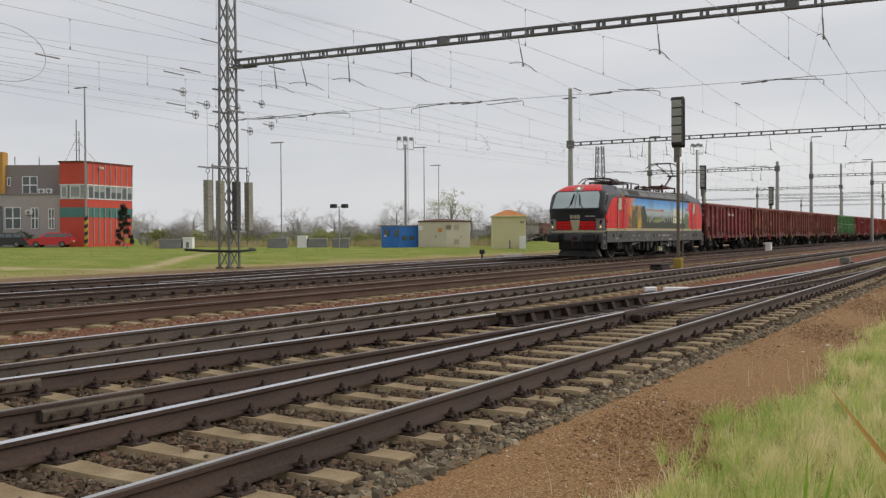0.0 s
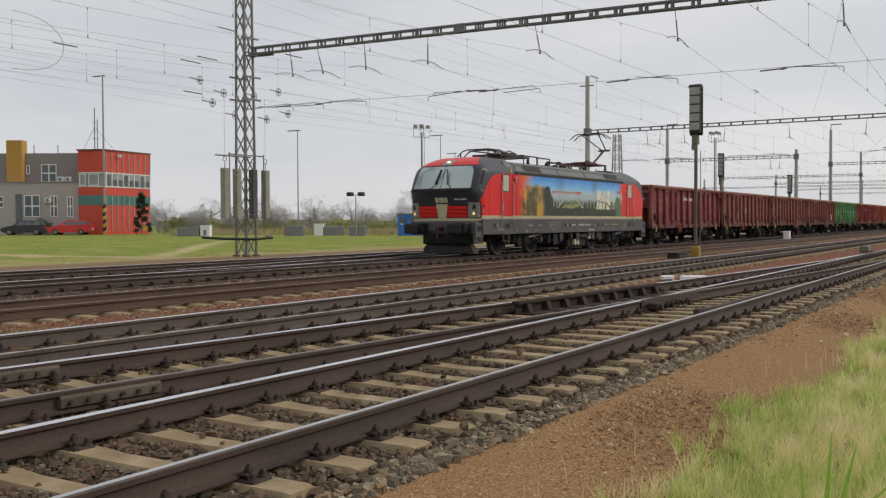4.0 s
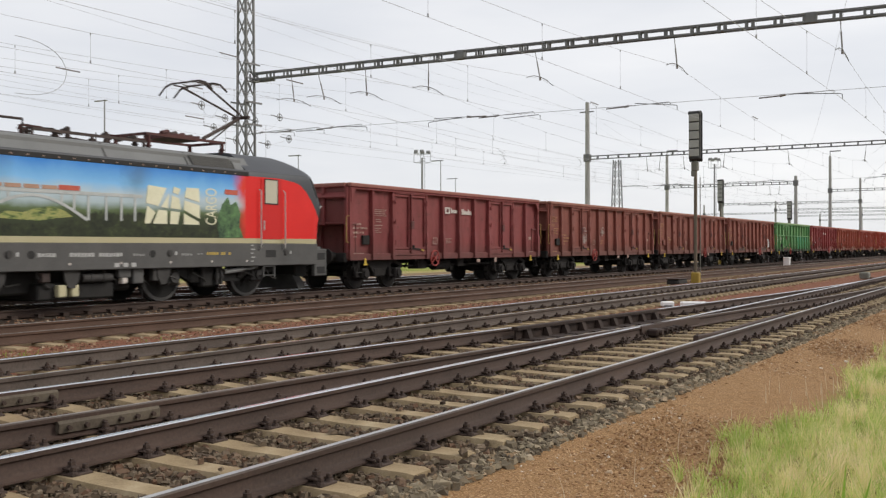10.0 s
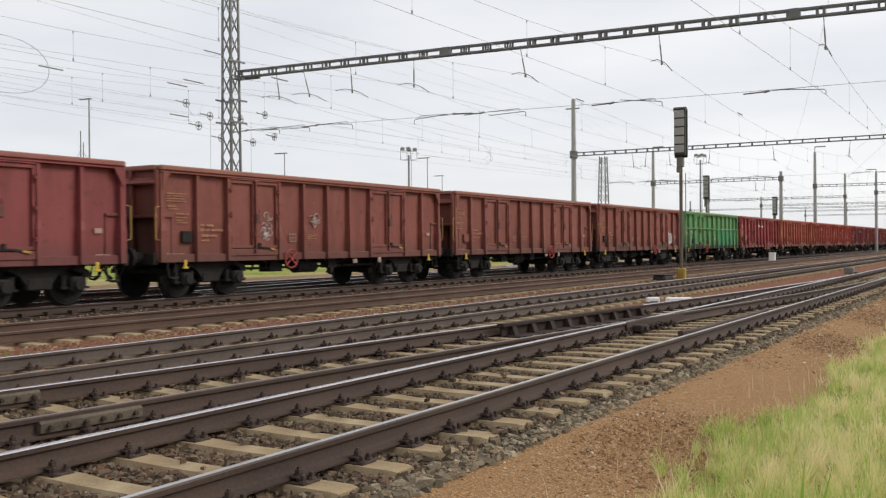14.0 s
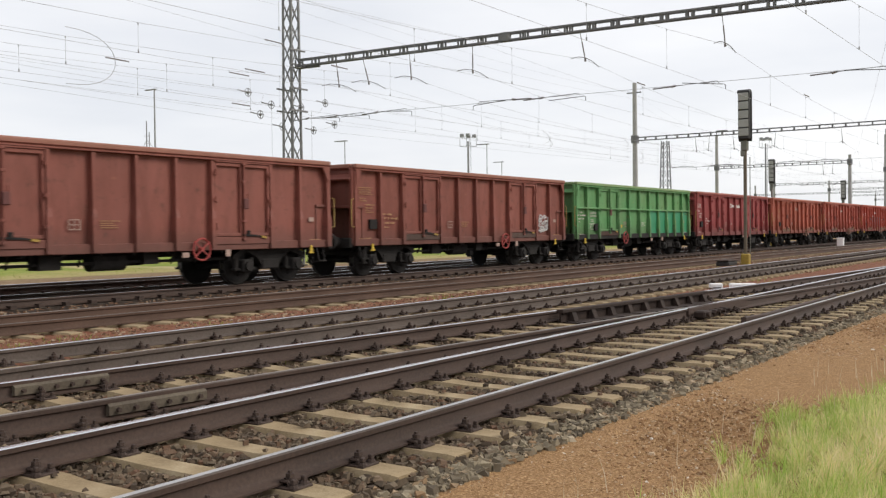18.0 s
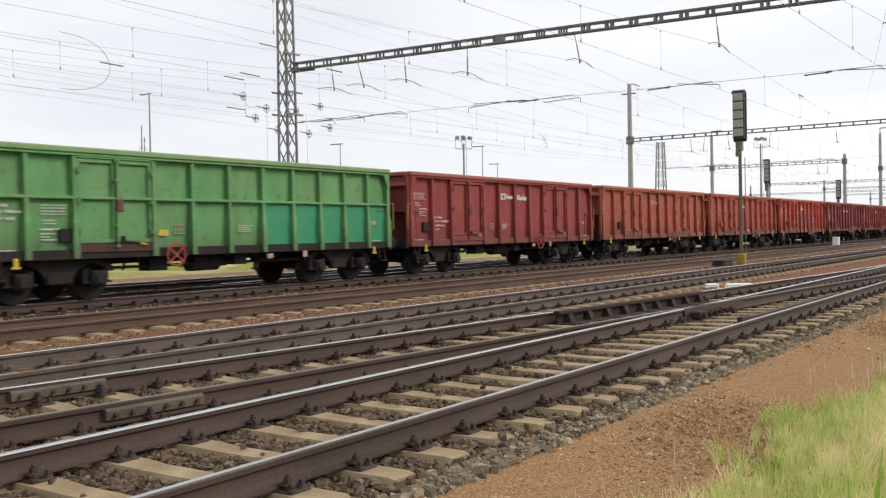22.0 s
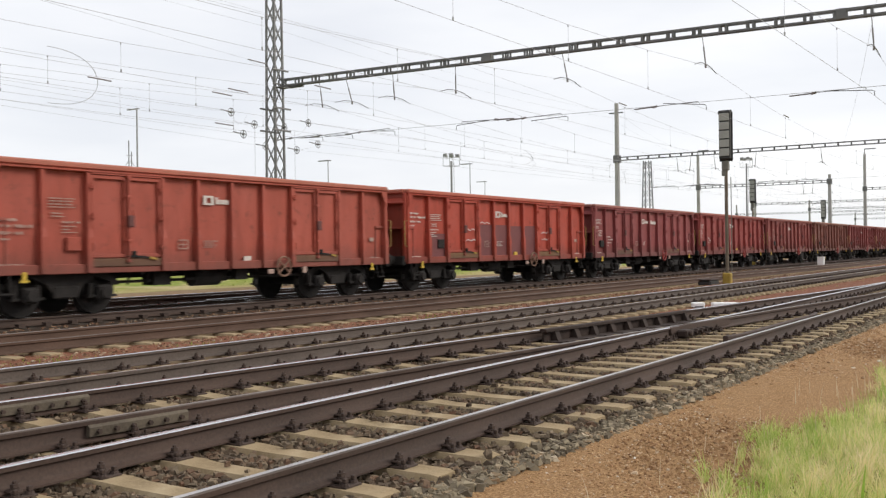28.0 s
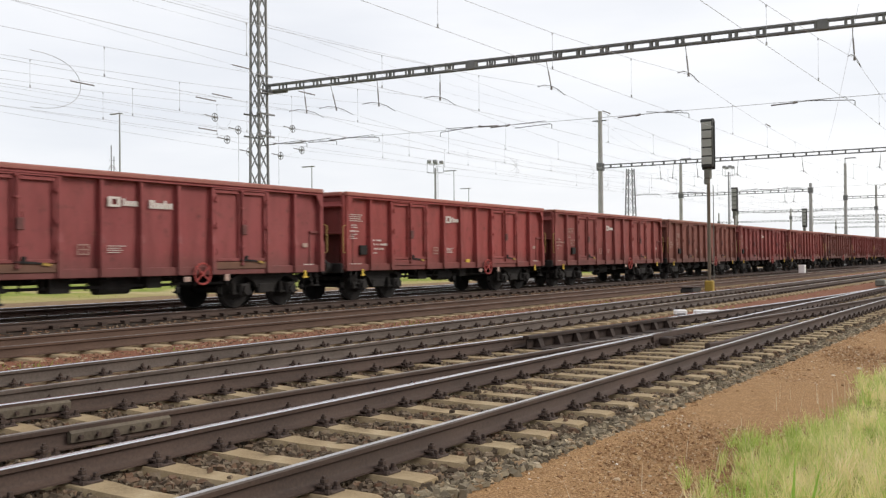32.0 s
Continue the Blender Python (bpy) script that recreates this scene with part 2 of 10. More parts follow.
def ground_material():
    m = Mat("yard_ground", 0.95, 0, 0.15)
    x, y, z = m.xyz()
    wob = m.math("MULTIPLY", m.math("SUBTRACT", m.noise(0.9, 4), 0.5), 1.3)
    yy = m.math("ADD", y, wob)
    fine = m.noise(55, 4, 0.7)
    mid = m.noise(7, 4)
    big = m.noise(0.5, 4)
    path = m.ramp(fine, [(0.3, (0.11, 0.050, 0.020)), (0.52, (0.315, 0.178, 0.078)), (0.72, (0.60, 0.42, 0.235))])
    coarse = m.ramp(m.noise(15, 6, 0.8), [(0.3, (0.72, 0.68, 0.64)), (0.5, (1, 1, 1)), (0.7, (1.3, 1.32, 1.35))])
    path = m.mix(0.8, path, coarse, "MULTIPLY")
    path = m.mix(m.math("MULTIPLY", mid, 0.4), path, (0.22, 0.14, 0.075))
    soil = m.ramp(fine, [(0.3, (0.075, 0.028, 0.018)), (0.55, (0.22, 0.085, 0.05)), (0.75, (0.33, 0.17, 0.11))])
    soil = m.mix(m.math("MULTIPLY", big, 0.35), soil, (0.16, 0.10, 0.055))
    ballast = m.ramp(m.noise(24, 4, 0.7), [(0.3, (0.022, 0.014, 0.009)), (0.55, (0.08, 0.054, 0.034)), (0.75, (0.19, 0.14, 0.095))])
    oily = m.ramp(m.noise(30, 4, 0.7), [(0.3, (0.022, 0.016, 0.013)), (0.7, (0.085, 0.06, 0.046))])
    turf = m.ramp(m.mix(0.5, m.noise(2.6, 5, 0.7), m.noise(0.33, 4)), [(0.3, (0.10, 0.15, 0.02)), (0.45, (0.18, 0.235, 0.036)), (0.58, (0.28, 0.28, 0.07)), (0.72, (0.40, 0.33, 0.13))])
    near_turf = m.ramp(m.mix(0.5, m.noise(20, 5, 0.7), m.noise(1.5, 4)), [(0.3, (0.13, 0.14, 0.035)), (0.52, (0.25, 0.24, 0.075)), (0.75, (0.40, 0.31, 0.15))])
    sand = m.ramp(m.noise(4, 4), [(0.3, (0.36, 0.28, 0.13)), (0.7, (0.54, 0.45, 0.25))])
    verge = m.ramp(m.noise(9, 4), [(0.3, (0.16, 0.105, 0.06)), (0.7, (0.29, 0.20, 0.12))])
    ym = m.math("ADD", y, m.math("MULTIPLY", m.math("SUBTRACT", m.noise(3.0, 4), 0.5), 0.5))
    c = m.mix(m.step(ym, 1.72, 0.25), near_turf, path)
    c = m.mix(m.step(m.math("ADD", y, m.math("MULTIPLY", m.math("SUBTRACT", mid, 0.5), 0.3)), 3.1, 0.1), c, ballast)
    shift = m.math("MINIMUM", m.math("MAXIMUM", m.math("MULTIPLY", m.math("SUBTRACT", x, 15.0), 0.07), 0.0), 1.25)
    c = m.mix(m.step(m.math("ADD", yy, shift), 7.6, 0.5), c, soil)
    c = m.mix(m.step(y, 16.0, 1.0), c, oily)
    c = m.mix(m.step(yy, 24.6, 0.5), c, verge)
    c = m.mix(m.step(yy, 26.3, 1.2), c, turf)
    dry = m.math("MULTIPLY", m.step(m.math("ADD", y, m.math("MULTIPLY", m.noise(0.35, 4), 5.0)), 31.2, -1.5), m.step(yy, 26.2, 0.5))
    c = m.mix(m.math("MULTIPLY", dry, 0.8), c, m.ramp(m.noise(3.0, 5, 0.7), [(0.3, (0.26, 0.20, 0.085)), (0.55, (0.40, 0.32, 0.15)), (0.75, (0.30, 0.28, 0.08))]))
    # a worn sandy track along the grass
    xx = m.math("ADD", x, wob)
    one = m.step(m.math("ABSOLUTE", m.math("SUBTRACT", m.math("ADD", xx, m.math("MULTIPLY", y, 0.1)), 27.0)), 0.7, -0.8)
    one = m.math("MULTIPLY", one, m.step(y, 27.0, 1.0))
    two = m.step(m.math("ABSOLUTE", m.math("SUBTRACT", m.math("MULTIPLY", m.math("SUBTRACT", xx, 24.2), 0.63), m.math("MULTIPLY", m.math("SUBTRACT", y, 27.5), 0.77))), 0.45, -0.6)
    two = m.math("MULTIPLY", m.math("MULTIPLY", two, m.step(x, 24.0, 2.0)), m.step(x, 46.0, -16.0))
    c = m.mix(m.math("MULTIPLY", m.math("MAXIMUM", one, two), 0.95), c, sand)
    m.bump(m.mix(0.5, fine, mid), 0.8, 0.03)
    return m.done(c)


GROUND_Y = [(-3000, -0.4), (-60, -0.4), (-8, -0.34), (0, -0.31), (1.7, -0.285), (2.6, -0.255), (3.0, -0.235), (3.3, -0.235), (3.5, -0.232), (5.8, -0.232), (7.4, -0.232), (8.0, -0.235), (10.3, -0.235),
            (10.9, -0.185), (11.7, -0.185), (12.35, -0.205), (13.0, -0.23), (14.8, -0.235), (15.4, -0.15), (16.0, -0.2), (17.2, -0.19), (24.2, -0.2), (25.4, -0.02), (31.0, 0.0), (37.0, 0.04), (50.0, 0.08), (75.0, 0.12), (140.0, 0.1), (400.0, -0.5), (4500.0, -12.0)]


def ground_z(y):
    for (a, za), (b, zb) in zip(GROUND_Y, GROUND_Y[1:]):
        if a <= y <= b:
            return za + (zb - za) * (y - a) / (b - a)
    return -0.4


GROUND = ground_material()


def make_ground():
    xs = [-3000, -400, -80, -30] + [-12 + 1.0 * i for i in range(72)] + [62 + 6 * i for i in range(24)] + [240, 320, 500, 1000, 2000, 4500]
    ys = [p[0] for p in GROUND_Y]
    extra = [0.5 * i for i in range(-8, 52)] + [27 + 1.5 * i for i in range(30)]
    ys = sorted(set(ys + [e for e in extra if min(abs(e - q) for q in ys) > 0.2]))
    s = Shape()
    verts = []
    for x in xs:
        for y in ys:
            z = ground_z(y)
            if -3 < y < 3 or y > 28:
                z += 0.05 * noise.noise((x * 0.35, y * 0.35, 1.0)) * (1.0 if y < 3 else 2.0) * (1 if abs(x) < 300 else 0)
            verts.append((x, y, z))
    n = len(ys)
    s.add(verts, [(i * n + j, (i + 1) * n + j, (i + 1) * n + j + 1, i * n + j + 1) for i in range(len(xs) - 1) for j in range(n - 1)])
    ob = part("ground", s, GROUND, None, "", True)
    tagged(ob, "brown gravel, ballast and grassy ground of a railway yard", "ground", "", "structure")


make_ground()

# ---------- tracks ----------
RUST = speckled("rail_rust", (0.030, 0.0175, 0.0125), (0.082, 0.050, 0.037), 3.0, 0.75, 0.0, 0.15, 40, 0.4, (0.3, 1, 1))
RUST_DRY = speckled("rail_rust_dry", (0.050, 0.038, 0.031), (0.125, 0.098, 0.082), 3.0, 0.8, 0.0, 0.15, 40, 0.3, (0.3, 1, 1))
RUST_BROWN = speckled("rail_rust_brown", (0.045, 0.026, 0.018), (0.115, 0.068, 0.048), 3.0, 0.8, 0.0, 0.15, 40, 0.3, (0.3, 1, 1))
POLISHED = speckled("rail_polished", (0.66, 0.66, 0.68), (0.82, 0.82, 0.84), 2.0, 0.22, 1.0, 0.02, 30)
DULL = speckled("rail_dull_top", (0.15, 0.125, 0.11), (0.26, 0.225, 0.20), 2.0, 0.45, 0.6, 0.05, 30)
WORN = speckled("rail_worn_top", (0.42, 0.41, 0.40), (0.60, 0.59, 0.58), 2.0, 0.30, 0.9, 0.02, 30)
STEEL_DARK = speckled("fastening_steel", (0.022, 0.0135, 0.0105), (0.078, 0.050, 0.038), 12.0, 0.8, 0.0, 0.3, 70)


def sleeper_material():
    m = Mat("concrete_sleeper", 0.9, 0, 0.2)
    n1 = m.noise(3.5, 5, 0.65)
    n2 = m.noise(60, 4, 0.7)
    c = m.ramp(m.mix(0.35, n1, n2), [(0.28, (0.145, 0.104, 0.058)), (0.5, (0.315, 0.24, 0.142)), (0.72, (0.45, 0.365, 0.24))])
    c = m.mix(m.math("MULTIPLY", m.random(), 0.45), c, (0.27, 0.19, 0.108))
    m.bump(n2, 0.5, 0.008)
    return m.done(c)


SLEEPER = sleeper_material()

RAIL_H = 0.165
RAIL_PROFILE = [(-0.070, 0.0), (0.070, 0.0), (0.070, 0.012), (0.018, 0.030), (0.009, 0.045), (0.009, 0.115), (0.034, 0.128), (0.036, 0.158), (0.028, 0.165), (-0.028, 0.165), (-0.036, 0.158), (-0.034, 0.128), (-0.009, 0.115), (-0.009, 0.045), (-0.018, 0.030), (-0.070, 0.012)]


def rail_shape(pts, gauge=0):
    """A rail with its running surface at height 0, along (x, y) points. The band on the gauge side takes the second material, the rest of the head the third."""
    s = Shape()
    k = 9
    prof = RAIL_PROFILE[:k] + [(-0.016 * gauge, RAIL_H)] + RAIL_PROFILE[k:]
    rings = [[(x, y + dy, z - RAIL_H) for dy, z in prof] for x, y in pts]
    n = len(prof)
    verts = [p for r in rings for p in r]
    s.add(verts, [tuple(range(n - 1, -1, -1)), tuple(range((len(rings) - 1) * n, len(rings) * n))])
    slots = {7: 1, 8: 1, 9: 1, 10: 1}
    if gauge > 0:
        slots = {7: 1, 8: 1, 9: 2, 10: 2}
    elif gauge < 0:
        slots = {7: 2, 8: 2, 9: 1, 10: 1}
    for k in range(len(rings) - 1):
        for i in range(n):
            j = (i + 1) % n
            s.f.append([k * n + i, k * n + j, (k + 1) * n + j, (k + 1) * n + i])
            s.m.append(slots.get(i, 0))
    return s


def sleeper_mesh(half, w=0.215, material=None):
    """A prestressed concrete sleeper: wide under the rails, a waist between."""
    s = Shape()
    rings = []
    for y, ww, h in ((-half, w * 0.9, -0.19), (-half + 0.05, w, -0.18), (-0.5, w, -0.18), (-0.3, w * 0.88, -0.19), (0.3, w * 0.88, -0.19), (0.5, w, -0.18), (half - 0.05, w, -0.18), (half, w * 0.9, -0.19)):
        a, b = ww / 2, ww / 2 + 0.025
        rings.append([(-b, y, -0.33), (b, y, -0.33), (b, y, h - 0.05), (a, y, h), (-a, y, h), (-b, y, h - 0.05)])
    s.loft(rings)
    return s.mesh("sleeper", [material or SLEEPER])


def fastening_mesh():
    """A ribbed base plate with two clips, bolts and nuts, one on each side of the rail."""
    s = Shape()
    s.box(-0.08, 0.08, -0.185, 0.185, -0.185, -0.167, 0.004)
    for d in (-1, 1):
        # clip bearing on the rail foot, with its bolt, spring ring and nut
        s.box(-0.062, 0.022, min(d * 0.052, d * 0.125), max(d * 0.052, d * 0.125), -0.152, -0.132, 0.008)
        s.box(-0.058, 0.018, min(d * 0.105, d * 0.132), max(d * 0.105, d * 0.132), -0.167, -0.140, 0.006)
        s.cyl((-0.02, d * 0.1, -0.132), (-0.02, d * 0.1, -0.124), 0.032, 8)
        s.cyl((-0.02, d * 0.1, -0.122), (-0.02, d * 0.1, -0.099), 0.027, 6)
        s.cyl((-0.02, d * 0.1, -0.099), (-0.02, d * 0.1, -0.082), 0.014, 6)
        # screws into the sleeper, with broad collars and square heads
        for e, y in ((0.05, 0.142), (-0.055, 0.16)):
            s.cyl((e, d * y, -0.167), (e, d * y, -0.150), 0.031, 8, 0.024)
            s.box(e - 0.015, e + 0.015, d * y - 0.015, d * y + 0.015, -0.150, -0.120, 0.004)
    return s.mesh("fastening", [STEEL_DARK])


SLEEPER_MESH = sleeper_mesh(1.21)
OILY_SLEEPER = speckled("oily_sleeper", (0.026, 0.019, 0.014), (0.10, 0.072, 0.050), 5.0, 0.85, 0.0, 0.2, 60)
OILY_MESH = sleeper_mesh(1.21, 0.215, OILY_SLEEPER)
LONG_MESH = {}
FASTENING_MESH = fastening_mesh()


def t1(x):
    return 4.565 + 0.0035 * x


def t2(x):
    """Centre line of the diverging track, which runs into the first one."""
    if x <= 26:
        return 7.37 - 0.0815 * x
    if x >= 41.5:
        return t1(x)
    base = t1(x)
    gap = 7.37 - 0.0815 * 26 - t1(26)
    return base + gap * ((41.5 - x) / 15.5) ** 2


CENTRES = {"T3": 9.25, "T4": 13.63, "T5": 18.4, "T6": 22.6}


def make_track(label, centre, x0, x1, tops, pieces, first, step=0.605, far_sleepers=True, fast_to=40.0, turnout=None, web=None, sunk=False, oily=False):
    """One track: two rails, sleepers and fastenings as parts near by, the far ones joined."""
    tr = thing("railway_track", label, "railway track", "tracks of the yard", "structure")
    xs = [x0 + (x1 - x0) * k / 60 for k in range(61)]
    for side, top in zip((-0.75, 0.75), tops):
        part("rail", rail_shape([(x, centre(x) + side) for x in xs], 1 if side < 0 else -1), [web or RUST, top, RUST_DRY], tr, "", True)
    k = 0
    rest, rest_f = Shape(), Shape()
    x = first
    while x < x1:
        y = centre(x)
        half, mid = 1.21, y
        if turnout and turnout(x):
            lo, hi = y - 1.21, turnout(x) + 1.21
            half, mid = round((hi - lo) / 2, 1), (lo + hi) / 2
        if k < pieces:
            if half > 1.25:
                if half not in LONG_MESH:
                    LONG_MESH[half] = sleeper_mesh(half)
                me = LONG_MESH[half]
            else:
                me = OILY_MESH if oily else SLEEPER_MESH
            ob = part("sleeper", me, None, tr)
            ob.location = (x, mid, 0)
            ob.rotation_euler[2] = random.uniform(-0.006, 0.006)
        elif far_sleepers:
            rest.box(x - 0.13, x + 0.13, mid - half, mid + half, -0.33, -0.18)
        if x < fast_to:
            for side in (-0.75, 0.75):
                ob = part("fastening", FASTENING_MESH, None, tr)
                ob.location = (x, y + side, 0)
        elif x < 110 and not sunk:
            for side in (-0.75, 0.75):
                rest_f.box(x - 0.07, x + 0.07, y + side - 0.16, y + side + 0.16, -0.18, -0.11)
        k += 1
        x += step
    if rest.v:
        tagged(part("far_sleepers", rest, OILY_SLEEPER if oily else SLEEPER, tr), kind="stuff")
    if rest_f.v:
        tagged(part("far_fastenings", rest_f, STEEL_DARK, tr), kind="stuff")
    return tr


TRACK_1 = make_track("main track with polished rails on concrete sleepers", t1, -14, 420, (WORN, POLISHED), 138, -13.565, turnout=lambda x: t2(x) if 10.5 < x < 41 else None)


def diverging():
    tr = thing("railway_track", "track diverging over a turnout with rusty rails on concrete sleepers", "railway track", "tracks of the yard", "structure")
    xs = [-14 + k for k in range(56)]
    part("rail", rail_shape([(x, t2(x) - 0.75) for x in xs], 1), [RUST, DULL, RUST_DRY], tr, "", True)
    part("rail", rail_shape([(x, t2(x) + 0.75) for x in xs], -1), [RUST, POLISHED, RUST_DRY], tr, "", True)
    x = -13.785
    while x < 10.4:
        ob = part("sleeper", SLEEPER_MESH, None, tr)
        ob.location = (x, t2(x), 0)
        ob.rotation_euler[2] = -0.08
        x += 0.605
    x = -13.785
    while x < 41:
        for side in (-0.75, 0.75):
            if not 16.0 < x + side < 18.2 or side > 0:
                ob = part("fastening", FASTENING_MESH, None, tr)
                ob.location = (x, t2(x) + side, 0)
                ob.rotation_euler[2] = -0.08
        x += 0.605
    return tr


TRACK_2 = diverging()
make_track("yard track with dull rails on concrete sleepers", lambda x: CENTRES["T3"], -14, 420, (WORN, POLISHED), 138, -13.385, fast_to=36, web=RUST_DRY)
make_track("yard track with dark rusty rails half sunk in brown soil", lambda x: CENTRES["T4"], -14, 420, (DULL, DULL), 138, -13.185, fast_to=-20, web=RUST_BROWN, sunk=True)
make_track("track under the freight train with oily dark sleepers", lambda x: CENTRES["T5"], -14, 420, (POLISHED, POLISHED), 78, -12.285, fast_to=2, oily=True)
make_track("outer yard track with dark rails beside the grass", lambda x: CENTRES["T6"], -14, 420, (WORN, POLISHED), 78, -12.485, fast_to=2, oily=True)


def crossover():
    tr = thing("railway_track", "short crossover between two outer tracks with worn rails", "railway track", "tracks of the yard", "structure")
    def c(x):
        t = min(1.0, max(0.0, (x - 8.0) / 40.0))
        return 18.4 + 4.2 * t * t * (3 - 2 * t)
    xs = [18.3 + k for k in range(28)]
    part("rail", rail_shape([(x, c(x) + 0.75) for x in xs], -1), [RUST, WORN, RUST_DRY], tr, "", True)
    part("rail", rail_shape([(x, c(x) - 0.75) for x in xs], 1), [RUST, WORN, RUST_DRY], tr, "", True)


crossover()

# ---------- overhead line structures ----------
GALV = speckled("grey_mast_steel", (0.13, 0.13, 0.13), (0.24, 0.24, 0.235), 1.2, 0.6, 0.3, 0.1, 30)
GREY_DARK = speckled("dark_painted_steel", (0.11, 0.112, 0.115), (0.20, 0.20, 0.20), 1.5, 0.6, 0.2, 0.1, 30)
CONCRETE = speckled("pole_concrete", (0.29, 0.285, 0.275), (0.44, 0.43, 0.415), 1.0, 0.9, 0.0, 0.3, 30)
WIRE = speckled("wire_copper_grey", (0.32, 0.32, 0.33), (0.44, 0.44, 0.445), 2.0, 0.5, 0.4, 0.0, 10)
SIGNAL_POST = speckled("signal_post_rusty", (0.105, 0.085, 0.06), (0.19, 0.155, 0.115), 2.0, 0.75, 0.0, 0.1, 30, 0.3, (1, 1, 0.4))
SIGNAL_PANEL = speckled("signal_panel", (0.27, 0.275, 0.25), (0.39, 0.395, 0.36), 2.0, 0.65, 0.1, 0.1, 30)
SIGNAL_GREY = speckled("signal_grey", (0.12, 0.12, 0.10), (0.22, 0.215, 0.185), 2.0, 0.7, 0.1, 0.1, 30)
SIGNAL_BLACK = speckled("signal_black", (0.012, 0.012, 0.012), (0.035, 0.034, 0.032), 3.0, 0.6, 0.0, 0.1, 30)
SIGNAL_YELLOW = speckled("signal_yellow", (0.20, 0.135, 0.025), (0.42, 0.29, 0.045), 4.0, 0.7, 0.0, 0.1, 30)
BEAM_Z = 7.88


def beam_shape(y0, y1, x=0.0, z=BEAM_Z, deep=0.45, wide=0.5, pair=0.0):
    """A portal beam: four angle chords with battens, seen as a ladder."""
    s = Shape()
    t = 0.028
    for dx in (-wide / 2, wide / 2):
        for dz in (-deep / 2, deep / 2):
            s.box(x + dx - t, x + dx + t, y0, y1, z + dz - t, z + dz + t)
    n = max(2, int((y1 - y0) / 0.80))
    for i in range(n + 1):
        y = y0 + (y1 - y0) * i / n
        for dy in ((-pair, pair) if pair else (0.0,)):
            for dx in (-wide / 2, wide / 2):
                s.box(x + dx - 0.012, x + dx + 0.012, y + dy - 0.033, y + dy + 0.033, z - deep / 2, z + deep / 2)
        s.box(x - wide / 2, x + wide / 2, y - 0.035, y + 0.035, z - deep / 2 - 0.02, z - deep / 2 + 0.02)
        s.box(x - wide / 2, x + wide / 2, y - 0.035, y + 0.035, z + deep / 2 - 0.02, z + deep / 2 + 0.02)
    return s


SOILED = speckled("soiled_concrete", (0.09, 0.075, 0.055), (0.17, 0.145, 0.11), 3.0, 0.95, 0.0, 0.3, 30)


def lattice_mast(x, y, top, w0=0.95, w1=0.62, label="tall grey lattice steel mast", steel=None):
    steel = steel or GALV
    ob = thing("lattice_mast", label, "mast", at=Matrix.Translation((x, y, ground_z(y))))

    def half(z):
        return (w0 + (w1 - w0) * z / top) / 2

    for sx in (-1, 1):
        for sy in (-1, 1):
            part("leg", Shape().bar((sx * w0 / 2, sy * w0 / 2, 0), (sx * w1 / 2, sy * w1 / 2, top), 0.07, 0.07), steel, ob)
            part("foot", Shape().box(sx * w0 / 2 - 0.11, sx * w0 / 2 + 0.11, sy * w0 / 2 - 0.11, sy * w0 / 2 + 0.11, -0.15, 0.07, 0.02), SOILED, ob)
    n = int(top / 0.75)
    for face in range(4):
        s = Shape()
        for i in range(n):
            z0, z1 = top * i / n, top * (i + 1) / n
            for d in (-1, 1):
                a, b = half(z0), half(z1)
                if face < 2:
                    sy = -1 if face == 0 else 1
                    s.bar((-d * a, sy * a, z0), (d * b, sy * b, z1), 0.028, 0.028)
                else:
                    sx = -1 if face == 2 else 1
                    s.bar((sx * a, -d * a, z0), (sx * b, d * b, z1), 0.028, 0.028)
        part("lattice_bracing", s, steel, ob)
    return ob


MAST_X, MAST_Y = 27.35, 25.75
MAST = lattice_mast(MAST_X, MAST_Y, 14.0, 0.53, 0.36)
lattice_mast(79.0, 31.0, 8.8, 0.95, 0.50, "lower dark lattice steel mast beyond the train", GREY_DARK)
BEAM_Z = 7.88


def gantry(x, y0, y1, label, posts=(), steel=None, pair=0.0):
    ob = thing("catenary_gantry", label, "gantry", "portals of the overhead line", at=Matrix.Translation((x, 0, 0)))
    part("beam", beam_shape(y0, y1, 0.0, BEAM_Z, 0.23, 0.20, pair), steel or GREY_DARK, ob)
    for yy, top in posts:
        g = ground_z(yy) - 0.3
        part("pole", Shape().cyl((0, yy, g), (0, yy, top), 0.22, 12, 0.15), CONCRETE, ob, "", True)
        part("bracket", Shape().box(-0.24, 0.24, yy - 0.23, yy + 0.23, BEAM_Z - 0.3, BEAM_Z + 0.27, 0.03), GREY_DARK, ob)
    return ob


def beam_x(y):
    """The nearest beam runs a little askew to the tracks, from the mast."""
    return 27.55 + 0.07 * (25.6 - y)


